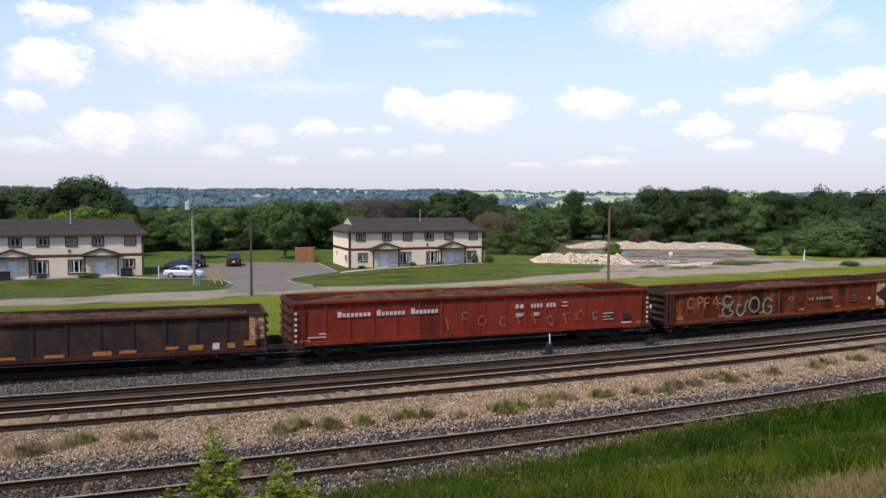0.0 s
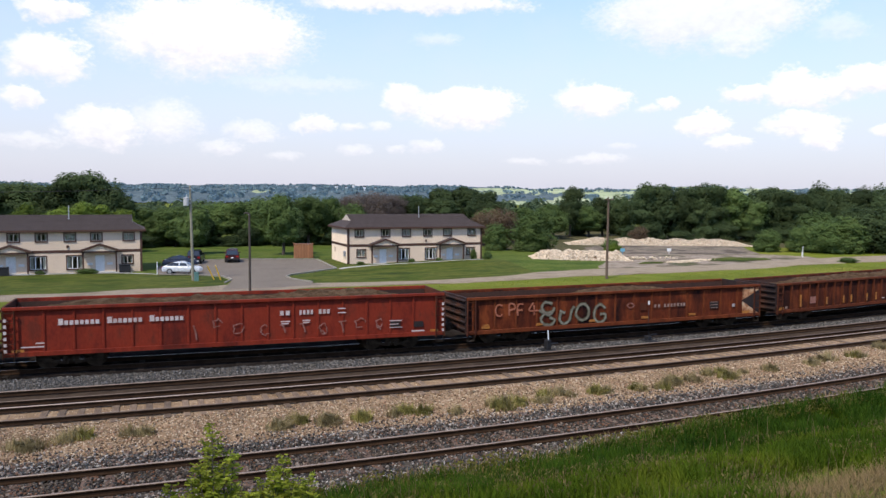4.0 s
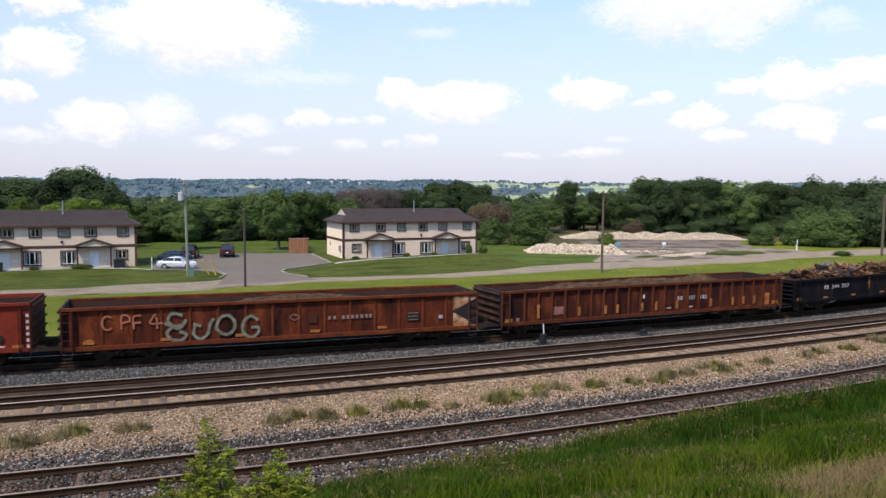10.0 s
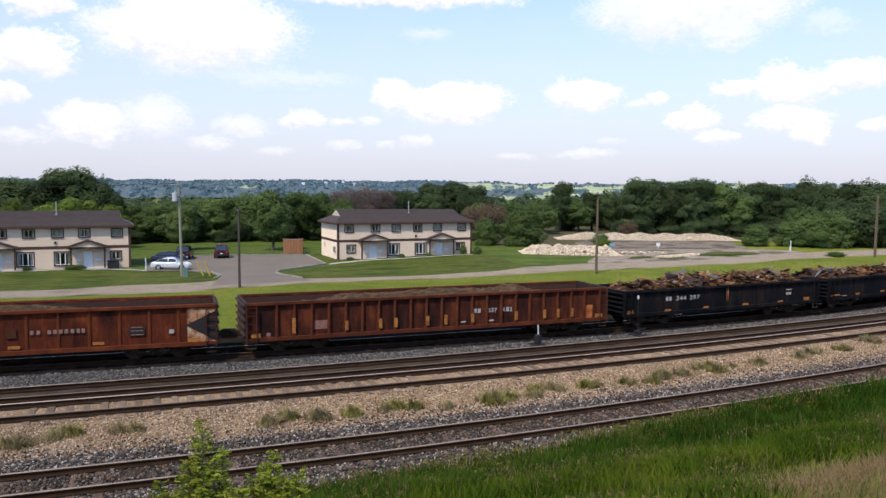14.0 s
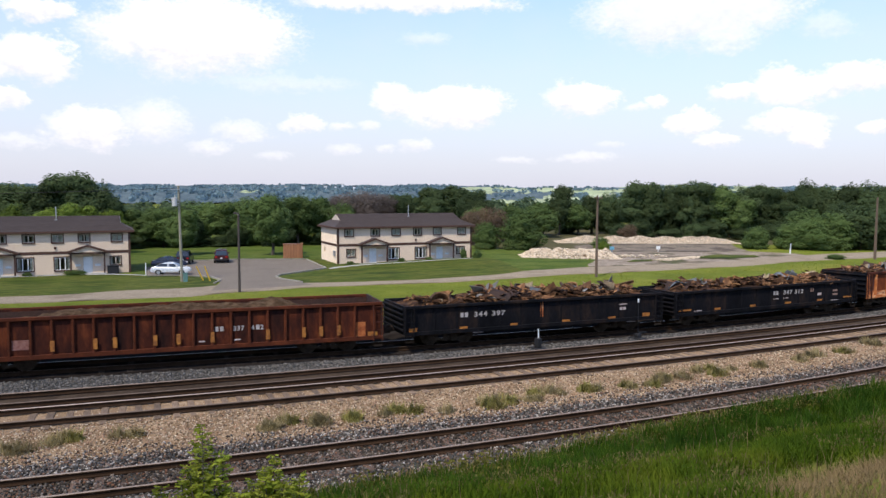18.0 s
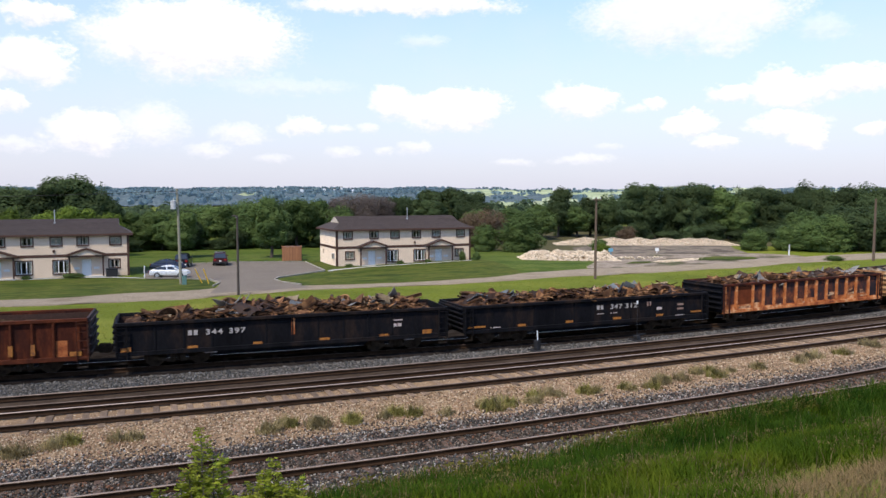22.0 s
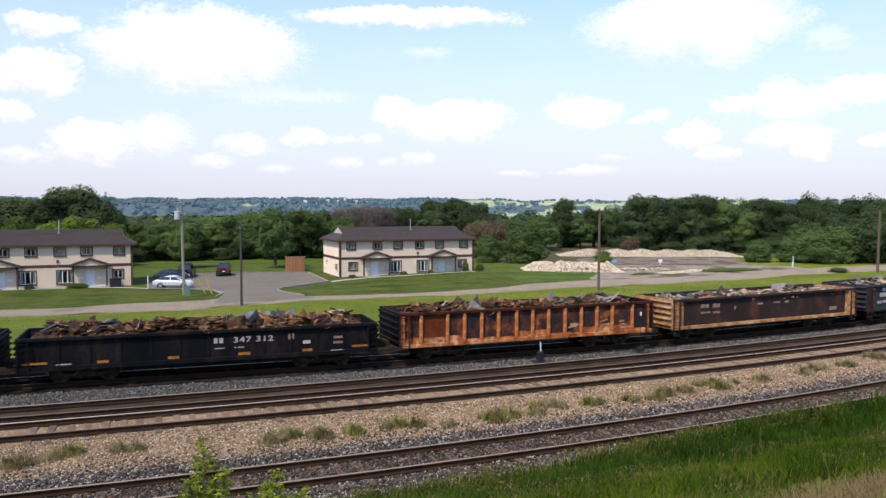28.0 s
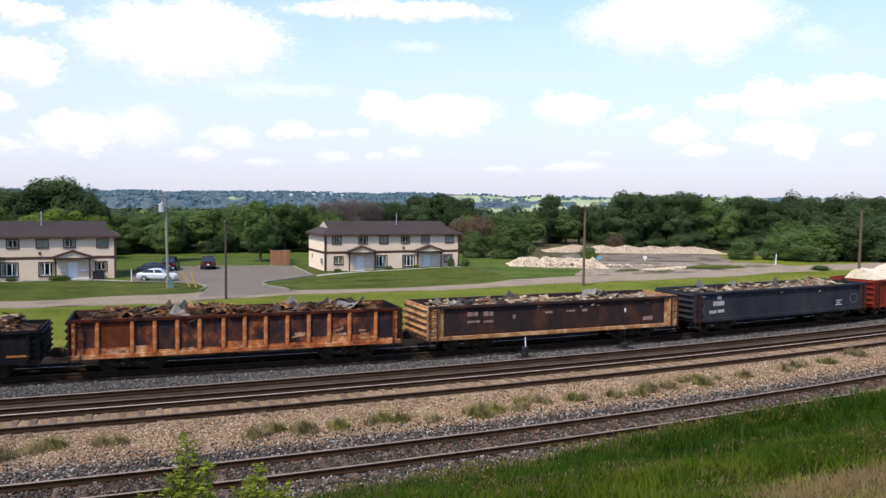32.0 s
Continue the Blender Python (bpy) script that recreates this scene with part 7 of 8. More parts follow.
# distance haze is mixed into both colours: blue-grey woods, paled fields
HAZE_WOOD = material("haze_tinted_woods", (0.085, 0.115, 0.132), (0.105, 0.138, 0.152), (0.145, 0.18, 0.178), scale=0.009, fine=0.06, bump=0.0, rough=1.0, spec=0.0, contrast=1.2, dusty=0.0)
HAZE_FIELD = material("haze_tinted_fields", (0.24, 0.29, 0.18), (0.31, 0.35, 0.22), (0.37, 0.39, 0.28), scale=0.003, fine=0.02, bump=0.0, rough=1.0, spec=0.0)


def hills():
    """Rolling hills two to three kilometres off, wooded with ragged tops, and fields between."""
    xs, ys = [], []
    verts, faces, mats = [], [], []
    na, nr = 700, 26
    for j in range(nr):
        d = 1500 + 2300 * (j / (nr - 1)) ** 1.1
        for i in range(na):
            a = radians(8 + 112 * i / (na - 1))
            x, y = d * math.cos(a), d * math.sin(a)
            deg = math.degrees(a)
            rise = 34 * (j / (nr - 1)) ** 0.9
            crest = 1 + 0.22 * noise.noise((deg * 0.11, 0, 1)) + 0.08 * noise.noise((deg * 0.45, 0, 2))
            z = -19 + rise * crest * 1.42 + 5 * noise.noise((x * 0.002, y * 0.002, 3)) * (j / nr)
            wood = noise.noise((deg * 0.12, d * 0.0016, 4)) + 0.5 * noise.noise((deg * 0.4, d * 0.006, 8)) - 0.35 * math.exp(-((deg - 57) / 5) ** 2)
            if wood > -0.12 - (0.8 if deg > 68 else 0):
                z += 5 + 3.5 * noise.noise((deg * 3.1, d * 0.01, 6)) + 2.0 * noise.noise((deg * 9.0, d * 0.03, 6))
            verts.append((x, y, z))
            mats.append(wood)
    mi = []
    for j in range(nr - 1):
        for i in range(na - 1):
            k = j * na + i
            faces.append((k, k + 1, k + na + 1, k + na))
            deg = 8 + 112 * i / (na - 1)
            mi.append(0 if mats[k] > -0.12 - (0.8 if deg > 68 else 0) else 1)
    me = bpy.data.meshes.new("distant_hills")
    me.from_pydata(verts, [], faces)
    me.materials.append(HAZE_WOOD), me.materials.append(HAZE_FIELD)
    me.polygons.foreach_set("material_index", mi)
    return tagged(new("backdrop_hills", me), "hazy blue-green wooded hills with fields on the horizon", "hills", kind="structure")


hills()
# crowns carry the same blue-grey haze in their own colour
HAZE_CROWN = leaf_material("haze_tinted_crowns", (0.1134, 0.1796, 0.209), (0.1605, 0.229, 0.2576), (0.2361, 0.3116, 0.3079), island=0.2, scale=0.006, contrast=1.3)


def hill_height(a, d):
    """The hills' surface, as in hills(), without its woods."""
    deg, j = math.degrees(a), ((d - 1500) / 2300) ** (1 / 1.1)
    x, y = d * math.cos(a), d * math.sin(a)
    crest = 1 + 0.22 * noise.noise((deg * 0.11, 0, 1)) + 0.08 * noise.noise((deg * 0.45, 0, 2))
    return -19 + 34 * j ** 0.9 * crest * 1.42 + 5 * noise.noise((x * 0.002, y * 0.002, 3)) * j


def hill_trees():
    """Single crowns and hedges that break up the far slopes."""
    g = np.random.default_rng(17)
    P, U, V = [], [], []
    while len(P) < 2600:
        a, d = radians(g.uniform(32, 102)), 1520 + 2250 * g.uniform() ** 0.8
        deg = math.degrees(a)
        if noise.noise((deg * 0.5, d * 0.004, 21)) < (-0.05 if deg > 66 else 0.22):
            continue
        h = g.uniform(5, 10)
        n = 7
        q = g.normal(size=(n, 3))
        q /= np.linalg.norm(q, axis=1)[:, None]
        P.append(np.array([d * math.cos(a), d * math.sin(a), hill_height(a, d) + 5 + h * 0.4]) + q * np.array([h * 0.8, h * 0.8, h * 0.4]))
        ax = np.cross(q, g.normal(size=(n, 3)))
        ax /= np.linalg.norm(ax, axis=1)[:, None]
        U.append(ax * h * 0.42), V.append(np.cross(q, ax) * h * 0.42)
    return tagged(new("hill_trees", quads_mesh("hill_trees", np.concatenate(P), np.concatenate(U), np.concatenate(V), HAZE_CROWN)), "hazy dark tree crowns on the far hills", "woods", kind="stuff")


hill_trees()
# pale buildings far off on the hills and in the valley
# walls greyed towards blue, with the haze put into their colour
HAZY_WALL = material("haze_tinted_wall", (0.66, 0.69, 0.72), (0.78, 0.80, 0.82), scale=0.1, fine=1, rough=0.9, bump=0)
rb = random.Random(4)
for deg, d, w, h in ((76.8, 2600, 18, 8), (75.2, 2640, 20, 11), (74.5, 2650, 12, 9), (74.0, 2660, 13, 15), (73.2, 2660, 18, 9), (72.4, 2600, 14, 7), (83.0, 2200, 14, 4), (79.6, 2300, 15, 4), (62.3, 420, 12, 4), (61.3, 520, 16, 4), (78.0, 2650, 14, 6)):
    a = radians(deg)
    x, y = d * math.cos(a), d * math.sin(a)
    zz = terrain(x, y) - 1 if d < 1200 else hill_height(a, d) - 2
    h = h if d < 1200 else h + 9
    w *= 0.55
    t = thing("far_building", pose(x, y, zz, 0, 0, deg - 90 + rb.uniform(-20, 20)), "pale building far across the valley", "building", "far buildings")
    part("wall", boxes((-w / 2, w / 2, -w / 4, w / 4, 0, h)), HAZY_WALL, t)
    bm = bmesh.new()
    c = [bm.verts.new(p) for p in ((-w / 2 - 0.5, -w / 4 - 0.5, h), (w / 2 + 0.5, -w / 4 - 0.5, h), (w / 2 + 0.5, w / 4 + 0.5, h), (-w / 2 - 0.5, w / 4 + 0.5, h), (-w / 2, 0, h + 2.5), (w / 2, 0, h + 2.5))]
    for f in ((0, 1, 5, 4), (2, 3, 4, 5), (1, 2, 5), (3, 0, 4), (3, 2, 1, 0)):
        bm.faces.new([c[i] for i in f])
    part("roof", bm, SHINGLE if rb.random() < 0.5 else CONCRETE, t)

# ---- rubble and the stone berm ----
RUBBLE = material("pale_rubble", (0.4968, 0.3942, 0.2862), (0.6264, 0.513, 0.3834), (0.7128, 0.6102, 0.4698), scale=1.5, fine=12, rough=0.95, island=0.22, spec=0.2)


def stones(P, S, seed, mat, name, squash=0.95):
    """Many angular stones at P with sizes S in one mesh."""
    g = np.random.default_rng(seed)
    n = len(P)
    oct_ = np.array([(1, 0, 0), (-1, 0, 0), (0, 1, 0), (0, -1, 0), (0, 0, 1), (0, 0, -1)], float)
    fc = np.array([(0, 2, 4), (2, 1, 4), (1, 3, 4), (3, 0, 4), (2, 0, 5), (1, 2, 5), (3, 1, 5), (0, 3, 5)])
    q = g.normal(size=(n, 4))
    q /= np.linalg.norm(q, axis=1)[:, None]
    w, x, y, z = q.T
    R = np.stack([np.stack([1 - 2 * (y * y + z * z), 2 * (x * y - z * w), 2 * (x * z + y * w)], -1), np.stack([2 * (x * y + z * w), 1 - 2 * (x * x + z * z), 2 * (y * z - x * w)], -1), np.stack([2 * (x * z - y * w), 2 * (y * z + x * w), 1 - 2 * (x * x + y * y)], -1)], 1)
    loc = oct_[None] * g.uniform(0.6, 1.25, (n, 6, 1))
    V = np.einsum("nij,nkj->nki", R, loc) * S[:, None, None]
    V[:, :, 2] *= squash
    V = (V + P[:, None]).reshape(-1, 3)
    Fc = (fc[None] + np.arange(n)[:, None, None] * 6).reshape(-1)
    me = bpy.data.meshes.new(name)
    m = n * 8
    me.vertices.add(len(V)), me.loops.add(3 * m), me.polygons.add(m)
    me.vertices.foreach_set("co", V.astype(np.float32).ravel())
    me.loops.foreach_set("vertex_index", Fc.astype(np.int32))
    me.polygons.foreach_set("loop_start", np.arange(0, 3 * m, 3, dtype=np.int32))
    me.polygons.foreach_set("loop_total", np.full(m, 3, dtype=np.int32))
    me.materials.append(mat)
    me.update(calc_edges=True)
    return me


def heap(a, b, half, height, count, size, seed, mat, name, label, ragged=0.35):
    """A long heap of stones from a to b."""
    g = np.random.default_rng(seed)
    a, b = np.array(a), np.array(b)
    u, v = g.uniform(0, 1, count), g.uniform(-1, 1, count)
    d = (b - a) / np.linalg.norm(b - a)
    n = np.array([-d[1], d[0]])
    xy = a + u[:, None] * (b - a) + (v * half)[:, None] * n
    prof = np.array([(1 - abs(vv) ** 1.6) * min(1, uu * 9, (1 - uu) * 9) * (1 + ragged * noise.noise((uu * 14, vv, seed))) for uu, vv in zip(u, v)])
    z = np.array([terrain(x, y) for x, y in xy]) + prof * height * g.uniform(0.82, 1.04, count)
    P = np.c_[xy, z]
    return tagged(new(name, stones(P, size * g.uniform(0.45, 1.5, count), seed, mat, name, 0.8)), label, "stone heap", kind="stuff")


def core(a, b, half, height, seed, mat, name, label, parent=None):
    a, b = Vector(a), Vector(b)
    d = (b - a).normalized()
    n = Vector((-d.y, d.x))
    bm = bmesh.new()
    rows = []
    for i in range(41):
        u = i / 40
        row = []
        for j in range(9):
            v = -1 + j / 4
            p = a + (b - a) * u + n * v * half
            z = terrain(p.x, p.y) - 0.05 + (1 - abs(v) ** 1.6) * min(1, u * 9, (1 - u) * 9) * height * 0.9 * (1 + 0.35 * noise.noise((u * 14, v, seed)))
            row.append(bm.verts.new((p.x, p.y, z)))
        rows.append(row)
    for r0, r1 in zip(rows, rows[1:]):
        for j in range(8):
            bm.faces.new((r0[j], r1[j], r1[j + 1], r0[j + 1]))
    return tagged(part(name, bm, mat), label, "stone heap", kind="structure")


core((56.5, 101.9), (68.8, 96.5), 3.1, 1.05, 3, TAN_BALLAST, "rubble_core", "gravelly heart of the rubble heap")
heap((56.2, 102.0), (69.2, 96.3), 3.3, 1.15, 3000, 0.19, 3, RUBBLE, "rubble_heap", "heap of pale broken concrete and boulders")
core((78.5, 129.0), (110.2, 115.6), 3.2, 1.05, 6, RUBBLE, "berm_core", "pale stony berm behind the gravel pad")
heap((78.5, 129.0), (110.2, 115.6), 3.3, 1.1, 5600, 0.14, 6, RUBBLE, "stone_berm", "long berm of pale stones before the wood", 0.35)
heap((68, 97.6), (77, 95.4), 1.2, 0.25, 70, 0.2, 8, RUBBLE, "scattered_rubble", "scattered pale rubble in the yard")
heap((71.5, 89.8), (81.5, 92.8), 1.3, 0.1, 420, 0.12, 9, RUBBLE, "scattered_rubble", "row of pale stones in the dirt yard")


# ---- ballast stones ----
def grass_edge(x):
    """How far the bank's grass has crept over the ballast shoulder."""
    k = min(1.0, max(0.0, (x - 5.0) / 17.0))
    return 17.45 + 1.3 * k * k * (3 - 2 * k) + 0.28 * noise.noise((x * 0.7, 0, 14)) + 0.2 * noise.noise((x * 2.3, 0, 15))


def scatter(v0, v1, x0, x1, count, size, seed, mat, z, label):
    g = np.random.default_rng(seed)
    x = x0 + (x1 - x0) * g.uniform(0, 1, count) ** 1.25
    v = g.uniform(v0, v1, count)
    P = np.array([(a, across(a, b), z + g.uniform(-0.02, 0.012)) for a, b in zip(x, v) if b > grass_edge(a) - 0.25])
    count = len(P)
    return tagged(new("ballast_stones", stones(P, size * g.uniform(0.6, 1.5, count), seed, mat, "ballast_stones")), label, "gravel", kind="stuff")


scatter(17.6, 19.2, -5, 34, 13500, 0.037, 1, STONES, -0.198, "loose grey ballast stones of the near track")
scatter(20.7, 22.15, -5, 34, 12500, 0.04, 11, STONES, -0.19, "loose grey ballast stones of the near track")
scatter(19.1, 20.8, -5, 34, 14500, 0.038, 12, DARK_STONES, -0.192, "dark stained ballast stones between the near rails")
scatter(21.9, 25.6, -6, 42, 33000, 0.031, 2, TAN_STONES, -0.205, "loose tan gravel stones between the tracks")
scatter(25.5, 27.6, -6, 42, 9000, 0.028, 22, TAN_STONES, -0.232, "tan gravel stones packed between the ties")
scatter(21.9, 22.9, -5, 38, 2600, 0.034, 3, STONES, -0.19, "grey stones spilt on the tan gravel")
scatter(30.3, 32.1, -6, 48, 16000, 0.04, 4, SOOT_STONES, -0.195, "loose grey ballast stones beside the train")


# ---- grass ----
def blades(points, heights, widths, lean, seed, mat, name):
    """Curved grass blades, three faces each."""
    g = np.random.default_rng(seed)
    n = len(points)
    a = g.uniform(0, 2 * math.pi, n)
    side = np.c_[np.cos(a), np.sin(a), np.zeros(n)]
    out = np.c_[-np.sin(a), np.cos(a), np.zeros(n)] * (lean * g.uniform(0.3, 1.2, n) * heights)[:, None]
    up = np.c_[np.zeros((n, 2)), heights]
    w = (widths / 2)[:, None]
    V = np.stack([points - side * w, points + side * w, points + up * 0.55 + out * 0.35 - side * w * 0.75, points + up * 0.55 + out * 0.35 + side * w * 0.75, points + up + out], 1).reshape(-1, 3)
    k = np.arange(n)[:, None] * 5
    loops = np.concatenate([k + [0, 1, 3, 2], k + [2, 3, 4]], axis=1).ravel()
    me = bpy.data.meshes.new(name)
    me.vertices.add(5 * n), me.loops.add(7 * n), me.polygons.add(2 * n)
    me.vertices.foreach_set("co", V.astype(np.float32).ravel())
    me.loops.foreach_set("vertex_index", loops.astype(np.int32))
    st = (np.arange(n)[:, None] * 7 + [0, 4]).ravel()
    me.polygons.foreach_set("loop_start", st.astype(np.int32))
    me.polygons.foreach_set("loop_total", np.tile([4, 3], n).astype(np.int32))
    me.materials.append(mat)
    me.update(calc_edges=True)
    return me


GRASS = leaf_material("tall_grass", (0.038, 0.072, 0.004), (0.066, 0.108, 0.006), (0.125, 0.15, 0.012), island=0.22, scale=0.4, contrast=1.5)
LUSH_GRASS = leaf_material("lush_grass", (0.020, 0.052, 0.004), (0.036, 0.078, 0.006), (0.07, 0.115, 0.010), island=0.25, scale=0.5, contrast=1.4)
DRY_GRASS = leaf_material("dry_grass", (0.23, 0.155, 0.07), (0.32, 0.225, 0.11), (0.20, 0.165, 0.055), island=0.3, scale=0.8)
WEED = leaf_material("dusty_weed", (0.231, 0.1943, 0.0893), (0.3255, 0.2625, 0.1313), (0.399, 0.3045, 0.168), island=0.3, scale=0.8)


def bank_points(g, count, x0, x1, v0, v1, keep):
    out = []
    while len(out) < count:
        x, v = g.uniform(x0, x1), g.uniform(v0, v1)
        y = across(x, v) if v > 12 else v * bend(max(-0.3, min(1.4, x / 30)))
        if keep(x, y, v):
            out.append((x, y, max(terrain(x, y), -0.24 if v > 17.6 else -9.0) - 0.03))
    return np.array(out)


def dry_here(x, y, v):
    return v + 1.7 * noise.noise((x * 0.4, y * 0.4, 1)) + gg.normal() * 0.55 < 10.8 - max(0, 10.8 - x) * 1.2


gg = np.random.default_rng(8)
P = bank_points(gg, 92000, 0.5, 36, 7.0, 19.2, lambda x, y, v: v < grass_edge(x) and not dry_here(x, y, v) and (v < grass_edge(x) - 0.5 or gg.uniform() < 0.5) and noise.noise((x * 0.3, y * 0.3, 4)) > -0.75)
hh = gg.uniform(0.16, 0.44, len(P)) * (1 + 0.6 * np.array([noise.noise((p[0] * 0.25, p[1] * 0.25, 6)) + 0.9 * noise.noise((p[0] * 0.9, p[1] * 0.9, 16)) for p in P])).clip(0.35, 2.0)
tagged(new("tall_grass", blades(P, hh, gg.uniform(0.014, 0.036, len(P)), 0.8, 1, GRASS, "tall_grass")), "tall bright green grass on the bank", "grass", kind="stuff")
P = bank_points(gg, 24000, 4.0, 36, 14.2, 19.2, lambda x, y, v: grass_edge(x) - 2.6 + 0.9 * noise.noise((x * 0.45, v * 0.3, 27)) < v < grass_edge(x) - 0.05 and noise.noise((x * 0.5, y * 0.5, 24)) > -0.45)
tagged(new("lush_grass", blades(P, gg.uniform(0.3, 0.62, len(P)) * np.array([1 + 0.5 * noise.noise((p[0] * 0.8, p[1] * 0.8, 26)) for p in P]), gg.uniform(0.016, 0.042, len(P)), 0.55, 7, LUSH_GRASS, "lush_grass")), "tall deep green grass along the rail", "grass", kind="stuff")
P = bank_points(gg, 26000, 6, 26, 5.5, 13.5, dry_here)
tagged(new("dry_grass", blades(P, gg.uniform(0.12, 0.36, len(P)), gg.uniform(0.008, 0.018, len(P)), 1.2, 2, DRY_GRASS, "dry_grass")), "dry straw-coloured grass on the bank", "grass", kind="stuff")
P = bank_points(gg, 3600, 0.5, 32, 16.2, 19.3, lambda x, y, v: abs(v - grass_edge(x) + 0.15) < 0.5 and gg.uniform() < 0.3 + 0.7 * (noise.noise((x * 0.5, v, 3)) > 0))
tagged(new("seed_heads", blades(P, gg.uniform(0.18, 0.5, len(P)), gg.uniform(0.01, 0.025, len(P)), 0.8, 3, DRY_GRASS, "seed_heads")), "brown grass stalks along the grass edge", "grass", kind="stuff")
P = bank_points(gg, 260, 2, 28, 8.0, 17.0, lambda x, y, v: True)
tagged(new("grass_stalks", blades(P, gg.uniform(0.7, 1.05, len(P)), gg.uniform(0.008, 0.016, len(P)), 0.35, 4, DRY_GRASS, "grass_stalks")), "pale tall stalks standing over the grass", "grass", kind="stuff")

WEED_GREEN = leaf_material("green_weed", (0.202, 0.1925, 0.0561), (0.2732, 0.242, 0.0748), (0.3445, 0.275, 0.1029), island=0.3, scale=0.8)
ROUGH_GRASS = leaf_material("rough_meadow_grass", (0.0817, 0.1029, 0.01), (0.1342, 0.152, 0.0154), (0.21, 0.1989, 0.0328), island=0.14, scale=0.2)
gm = np.random.default_rng(21)
xs_ = gm.uniform(-12, 95, 52000)
vs_ = 40.0 + gm.uniform(0, 1, 52000) * 38
P = np.array([(x, y, terrain(x, y) - 0.02) for x, y in zip(xs_, vs_ + np.maximum(0, xs_) * 0.09) if abs(y - smooth_line(ROAD_MID, x)) > smooth_line(ROAD_HALF, x) + 0.2 and noise.noise((x * 0.15, y * 0.15, 3)) > -0.35])
tagged(new("meadow_grass", blades(P, gm.uniform(0.03, 0.10, len(P)), gm.uniform(0.04, 0.09, len(P)), 2.0, 5, ROUGH_GRASS, "meadow_grass")), "rough yellow-green grass between the train and the road", "grass", kind="stuff")
# broad-leaved weeds along the grass edge
EDGE_WEED = leaf_material("edge_weed_leaves", (0.1013, 0.1063, 0.0189), (0.162, 0.1488, 0.0324), (0.2295, 0.1772, 0.0607), island=0.35, scale=1.2)
ge = np.random.default_rng(31)
P = bank_points(ge, 8000, -1.0, 24, 16.0, 19.3, lambda x, y, v: abs(v - grass_edge(x) + 0.2) < 0.75 and noise.noise((x * 0.55, v * 0.9, 7)) > -0.1)
P = np.concatenate([P, bank_points(ge, 6500, 2.0, 10.5, 15.8, 17.9, lambda x, y, v: v < grass_edge(x) + 0.1 and noise.noise((x * 0.8, v * 1.2, 9)) > -0.25)])
P[:, 2] += ge.uniform(0.03, 0.36, len(P))
nv = ge.normal(size=P.shape)
nv /= np.linalg.norm(nv, axis=1)[:, None]
tv = np.cross(nv, ge.normal(size=P.shape))
tv /= np.linalg.norm(tv, axis=1)[:, None]
sv = ge.uniform(0.012, 0.035, len(P))[:, None]
tagged(new("edge_weeds", quads_mesh("edge_weeds", P, tv * sv, np.cross(nv, tv) * sv * 1.6, EDGE_WEED)), "olive and brown weeds along the grass edge", "weeds", kind="stuff")
# seed heads over the green grass
SEEDS = leaf_material("yellow_seed_heads", (0.17, 0.16, 0.04), (0.25, 0.21, 0.07), (0.30, 0.22, 0.10), island=0.4, scale=1.2)
P = bank_points(ge, 9000, 0.5, 26, 8.5, 17.6, lambda x, y, v: not dry_here(x, y, v) and noise.noise((x * 0.4, y * 0.5, 12)) > 0.06 + 0.012 * (x - 10))
P[:, 2] += ge.uniform(0.18, 0.52, len(P))
nv = ge.normal(size=P.shape) * np.array([1, 1, 0.4])
nv /= np.linalg.norm(nv, axis=1)[:, None]
tv = np.cross(nv, np.array([0, 0, 1.0]) + ge.normal(scale=0.3, size=P.shape))
tv /= np.linalg.norm(tv, axis=1)[:, None]
sv = ge.uniform(0.006, 0.016, len(P))[:, None]
tagged(new("grass_seed_heads", quads_mesh("grass_seed_heads", P, tv * sv, np.cross(nv, tv) * sv * 2.6, SEEDS)), "yellowish seed heads over the green grass", "grass", kind="stuff")
# weed tufts in the gravel
TUFTS = []
for s in range(3):
    g = np.random.default_rng(60 + s)
    n = 330
    r_, a_ = 0.32 * g.uniform(0, 1, n) ** 0.7, g.uniform(0, 6.28, n)
    pts = np.c_[r_ * np.cos(a_), r_ * np.sin(a_), np.zeros(n)]
    TUFTS.append(blades(pts, g.uniform(0.12, 0.40, n) * (1.15 - 1.6 * r_), g.uniform(0.009, 0.022, n), 0.8, 60 + s, (WEED, WEED_GREEN, WEED)[s], "tuft"))
rt = random.Random(12)
for i, (x, y) in enumerate(((16.0, 24.1), (22.2, 24.0), (12.6, 23.9), (10.2, 23.5), (4.5, 23.8), (19.4, 23.9), (7.1, 23.8), (9.2, 23.8), (13.6, 23.7), (17.7, 23.9), (27.4, 24.9), (30.8, 25.4), (-1.0, 24.8), (-2.3, 24.3), (0.2, 24.6), (6.0, 23.8), (8.2, 23.7), (11.8, 23.9), (25.0, 24.7), (21.9, 24.9), (14.6, 24.2), (5.2, 24.2), (18.6, 23.7), (19.9, 24.3), (28.9, 25.2), (33.5, 26.3), (8.7, 24.1), (12.1, 23.5), (-1.6, 24.5), (23.4, 24.6))):
    for j in range(rt.choice((1, 2, 2, 3))):
        ob = tagged(new("weed_tuft", TUFTS[rt.randrange(3)]), "dusty green weed tuft growing in tan gravel", "weed", "weed tufts in the gravel")
        s = rt.uniform(0.7, 1.25)
        ob.matrix_basis = Matrix.Translation((x + rt.uniform(-0.5, 0.5) * j, y + rt.uniform(-0.2, 0.2), -0.24)) @ Matrix.Rotation(rt.uniform(0, 6.28), 4, "Z") @ Matrix.Diagonal((s * 1.2, s, s, 1))

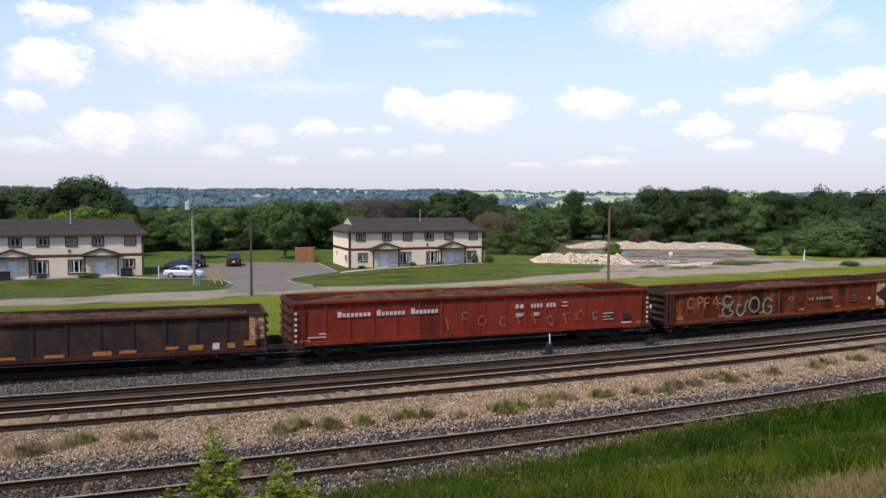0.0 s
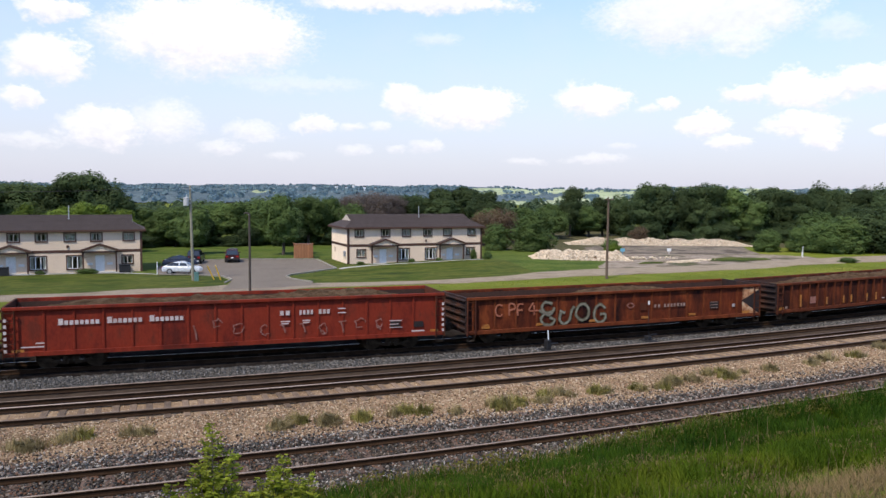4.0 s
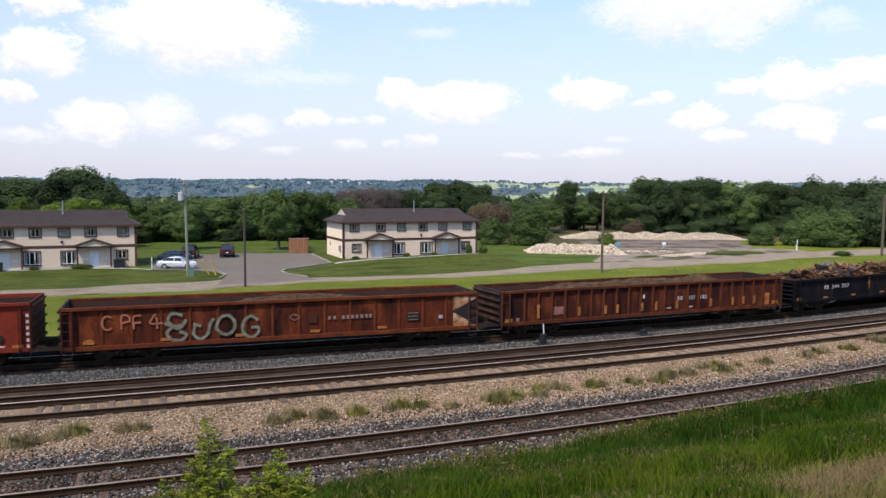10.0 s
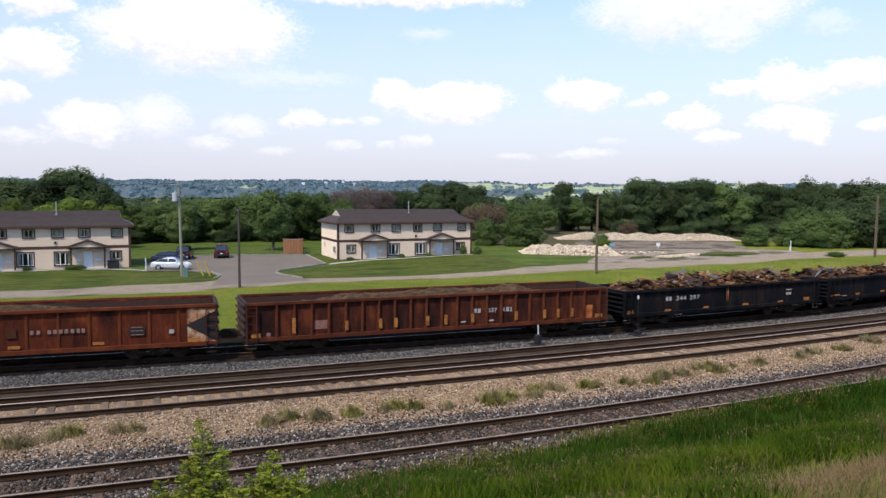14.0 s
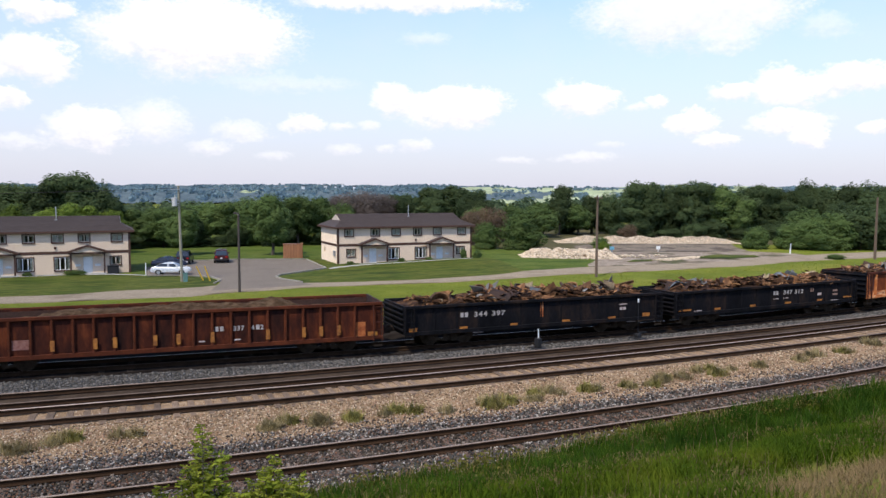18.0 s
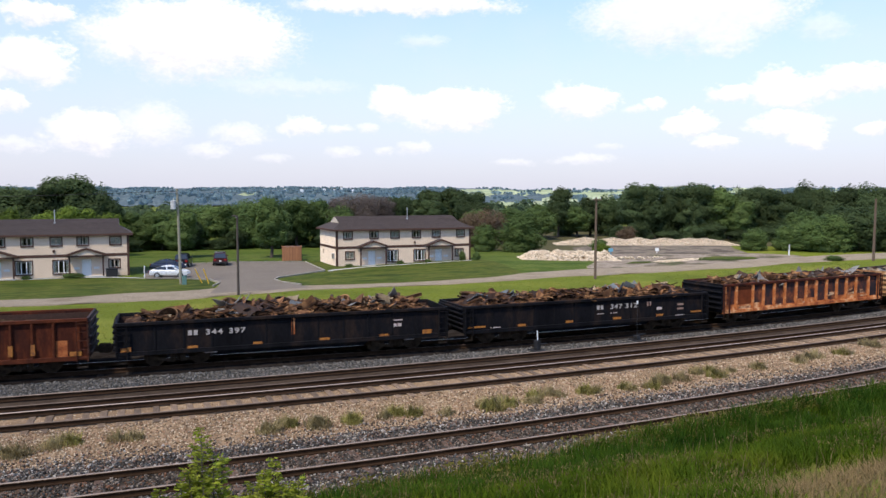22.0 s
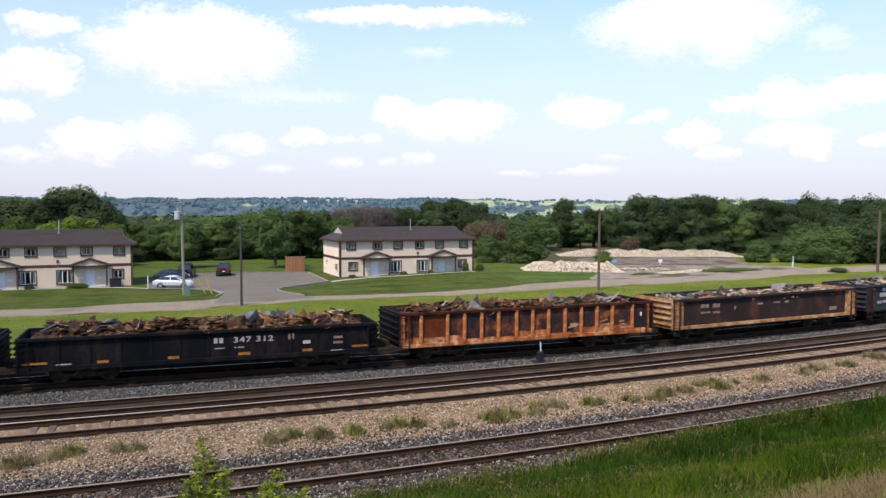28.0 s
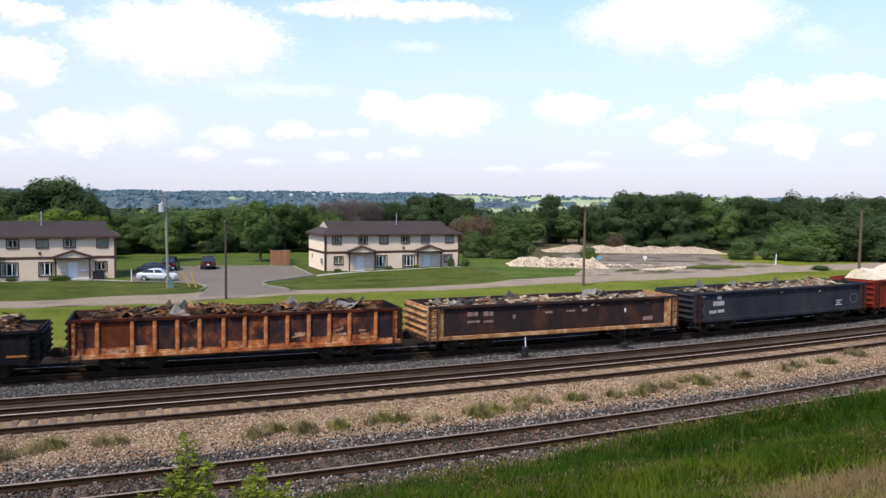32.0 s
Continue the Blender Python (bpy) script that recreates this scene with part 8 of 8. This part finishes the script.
# saplings at the bank's foot
SAP_LEAF = leaf_material("fresh_sapling_leaves", (0.168, 0.2128, 0.0207), (0.2576, 0.2968, 0.0325), (0.3696, 0.3696, 0.0665), island=0.22, scale=2)


def sapling(x, y, top, seed, label):
    g = np.random.default_rng(seed)
    z = terrain(x, y)
    h = top - z
    t = thing("sapling", pose(x, y, z), label, "sapling", "saplings on the bank")
    bm = bmesh.new()
    P, U, V = [], [], []
    for k in range(4):
        a = g.uniform(0, 6.28)
        tip = Vector((math.cos(a) * 0.22 * (k > 0), math.sin(a) * 0.22 * (k > 0), h * (1 - 0.13 * k)))
        cyl(bm, (0, 0, -0.1), tip, 0.018, 0.005, n=6)
        for i in range(46):
            u = 0.25 + 0.75 * i / 45
            q = tip * u
            b = g.uniform(0, 6.28)
            reach = (0.26 * (1.05 - u) + 0.10) * g.uniform(0.7, 1.3)
            d = Vector((math.cos(b), math.sin(b), g.uniform(0.1, 0.7))).normalized()
            e = q + d * reach
            cyl(bm, q, e, 0.005, 0.002, n=3)
            sd = d.cross(Vector((0, 0, 1))).normalized()
            for m in range(7):
                w = (m // 2 + 1) / 4
                c = q + (e - q) * w + sd * (0.045 if m % 2 else -0.045) * (m < 6) + Vector(g.normal(scale=0.012, size=3))
                ax = (sd * (1 if m % 2 else -1) + d * 0.6 + Vector((0, 0, g.uniform(-0.5, 0.2)))).normalized()
                nn = ax.cross(d + Vector(g.normal(scale=0.4, size=3))).normalized()
                P.append(c[:]), U.append((nn * 0.015)[:]), V.append((ax * g.uniform(0.026, 0.048))[:])
    part("stem", bm, BARK, t)
    part("leaves", quads_mesh("leaves", np.array(P), np.array(U), np.array(V), SAP_LEAF), None, t)


for i, (x, y, top) in enumerate(((1.2, 12.8, 2.0), (1.7, 12.75, 2.05), (2.6, 12.8, 2.1), (1.37, 13.0, 3.2), (1.56, 13.1, 2.85), (1.25, 13.15, 2.55), (0.72, 13.0, 2.32), (2.52, 13.0, 2.56), (2.4, 13.2, 2.3), (2.15, 12.9, 2.2), (1.95, 12.8, 2.12), (1.05, 12.9, 2.1), (3.0, 13.3, 2.05))):
    sapling(x, y, top, 90 + i, "bright green leafy sapling on the bank")


# ---- motion of the train ----
def motions():
    steps = [i * 1.0 for i in range(33)]
    for ob, mid, half in moving:
        walk(ob, [(t, car_pose(mid, half, t)) for t in steps])
    fine_steps = [i * 0.16 for i in range(201)]
    for w, x in wheels:
        walk(w, [(t, pose(x, 0, 0.42, 0, -math.degrees(run(t) / 0.42), 0)) for t in fine_steps])


motions()
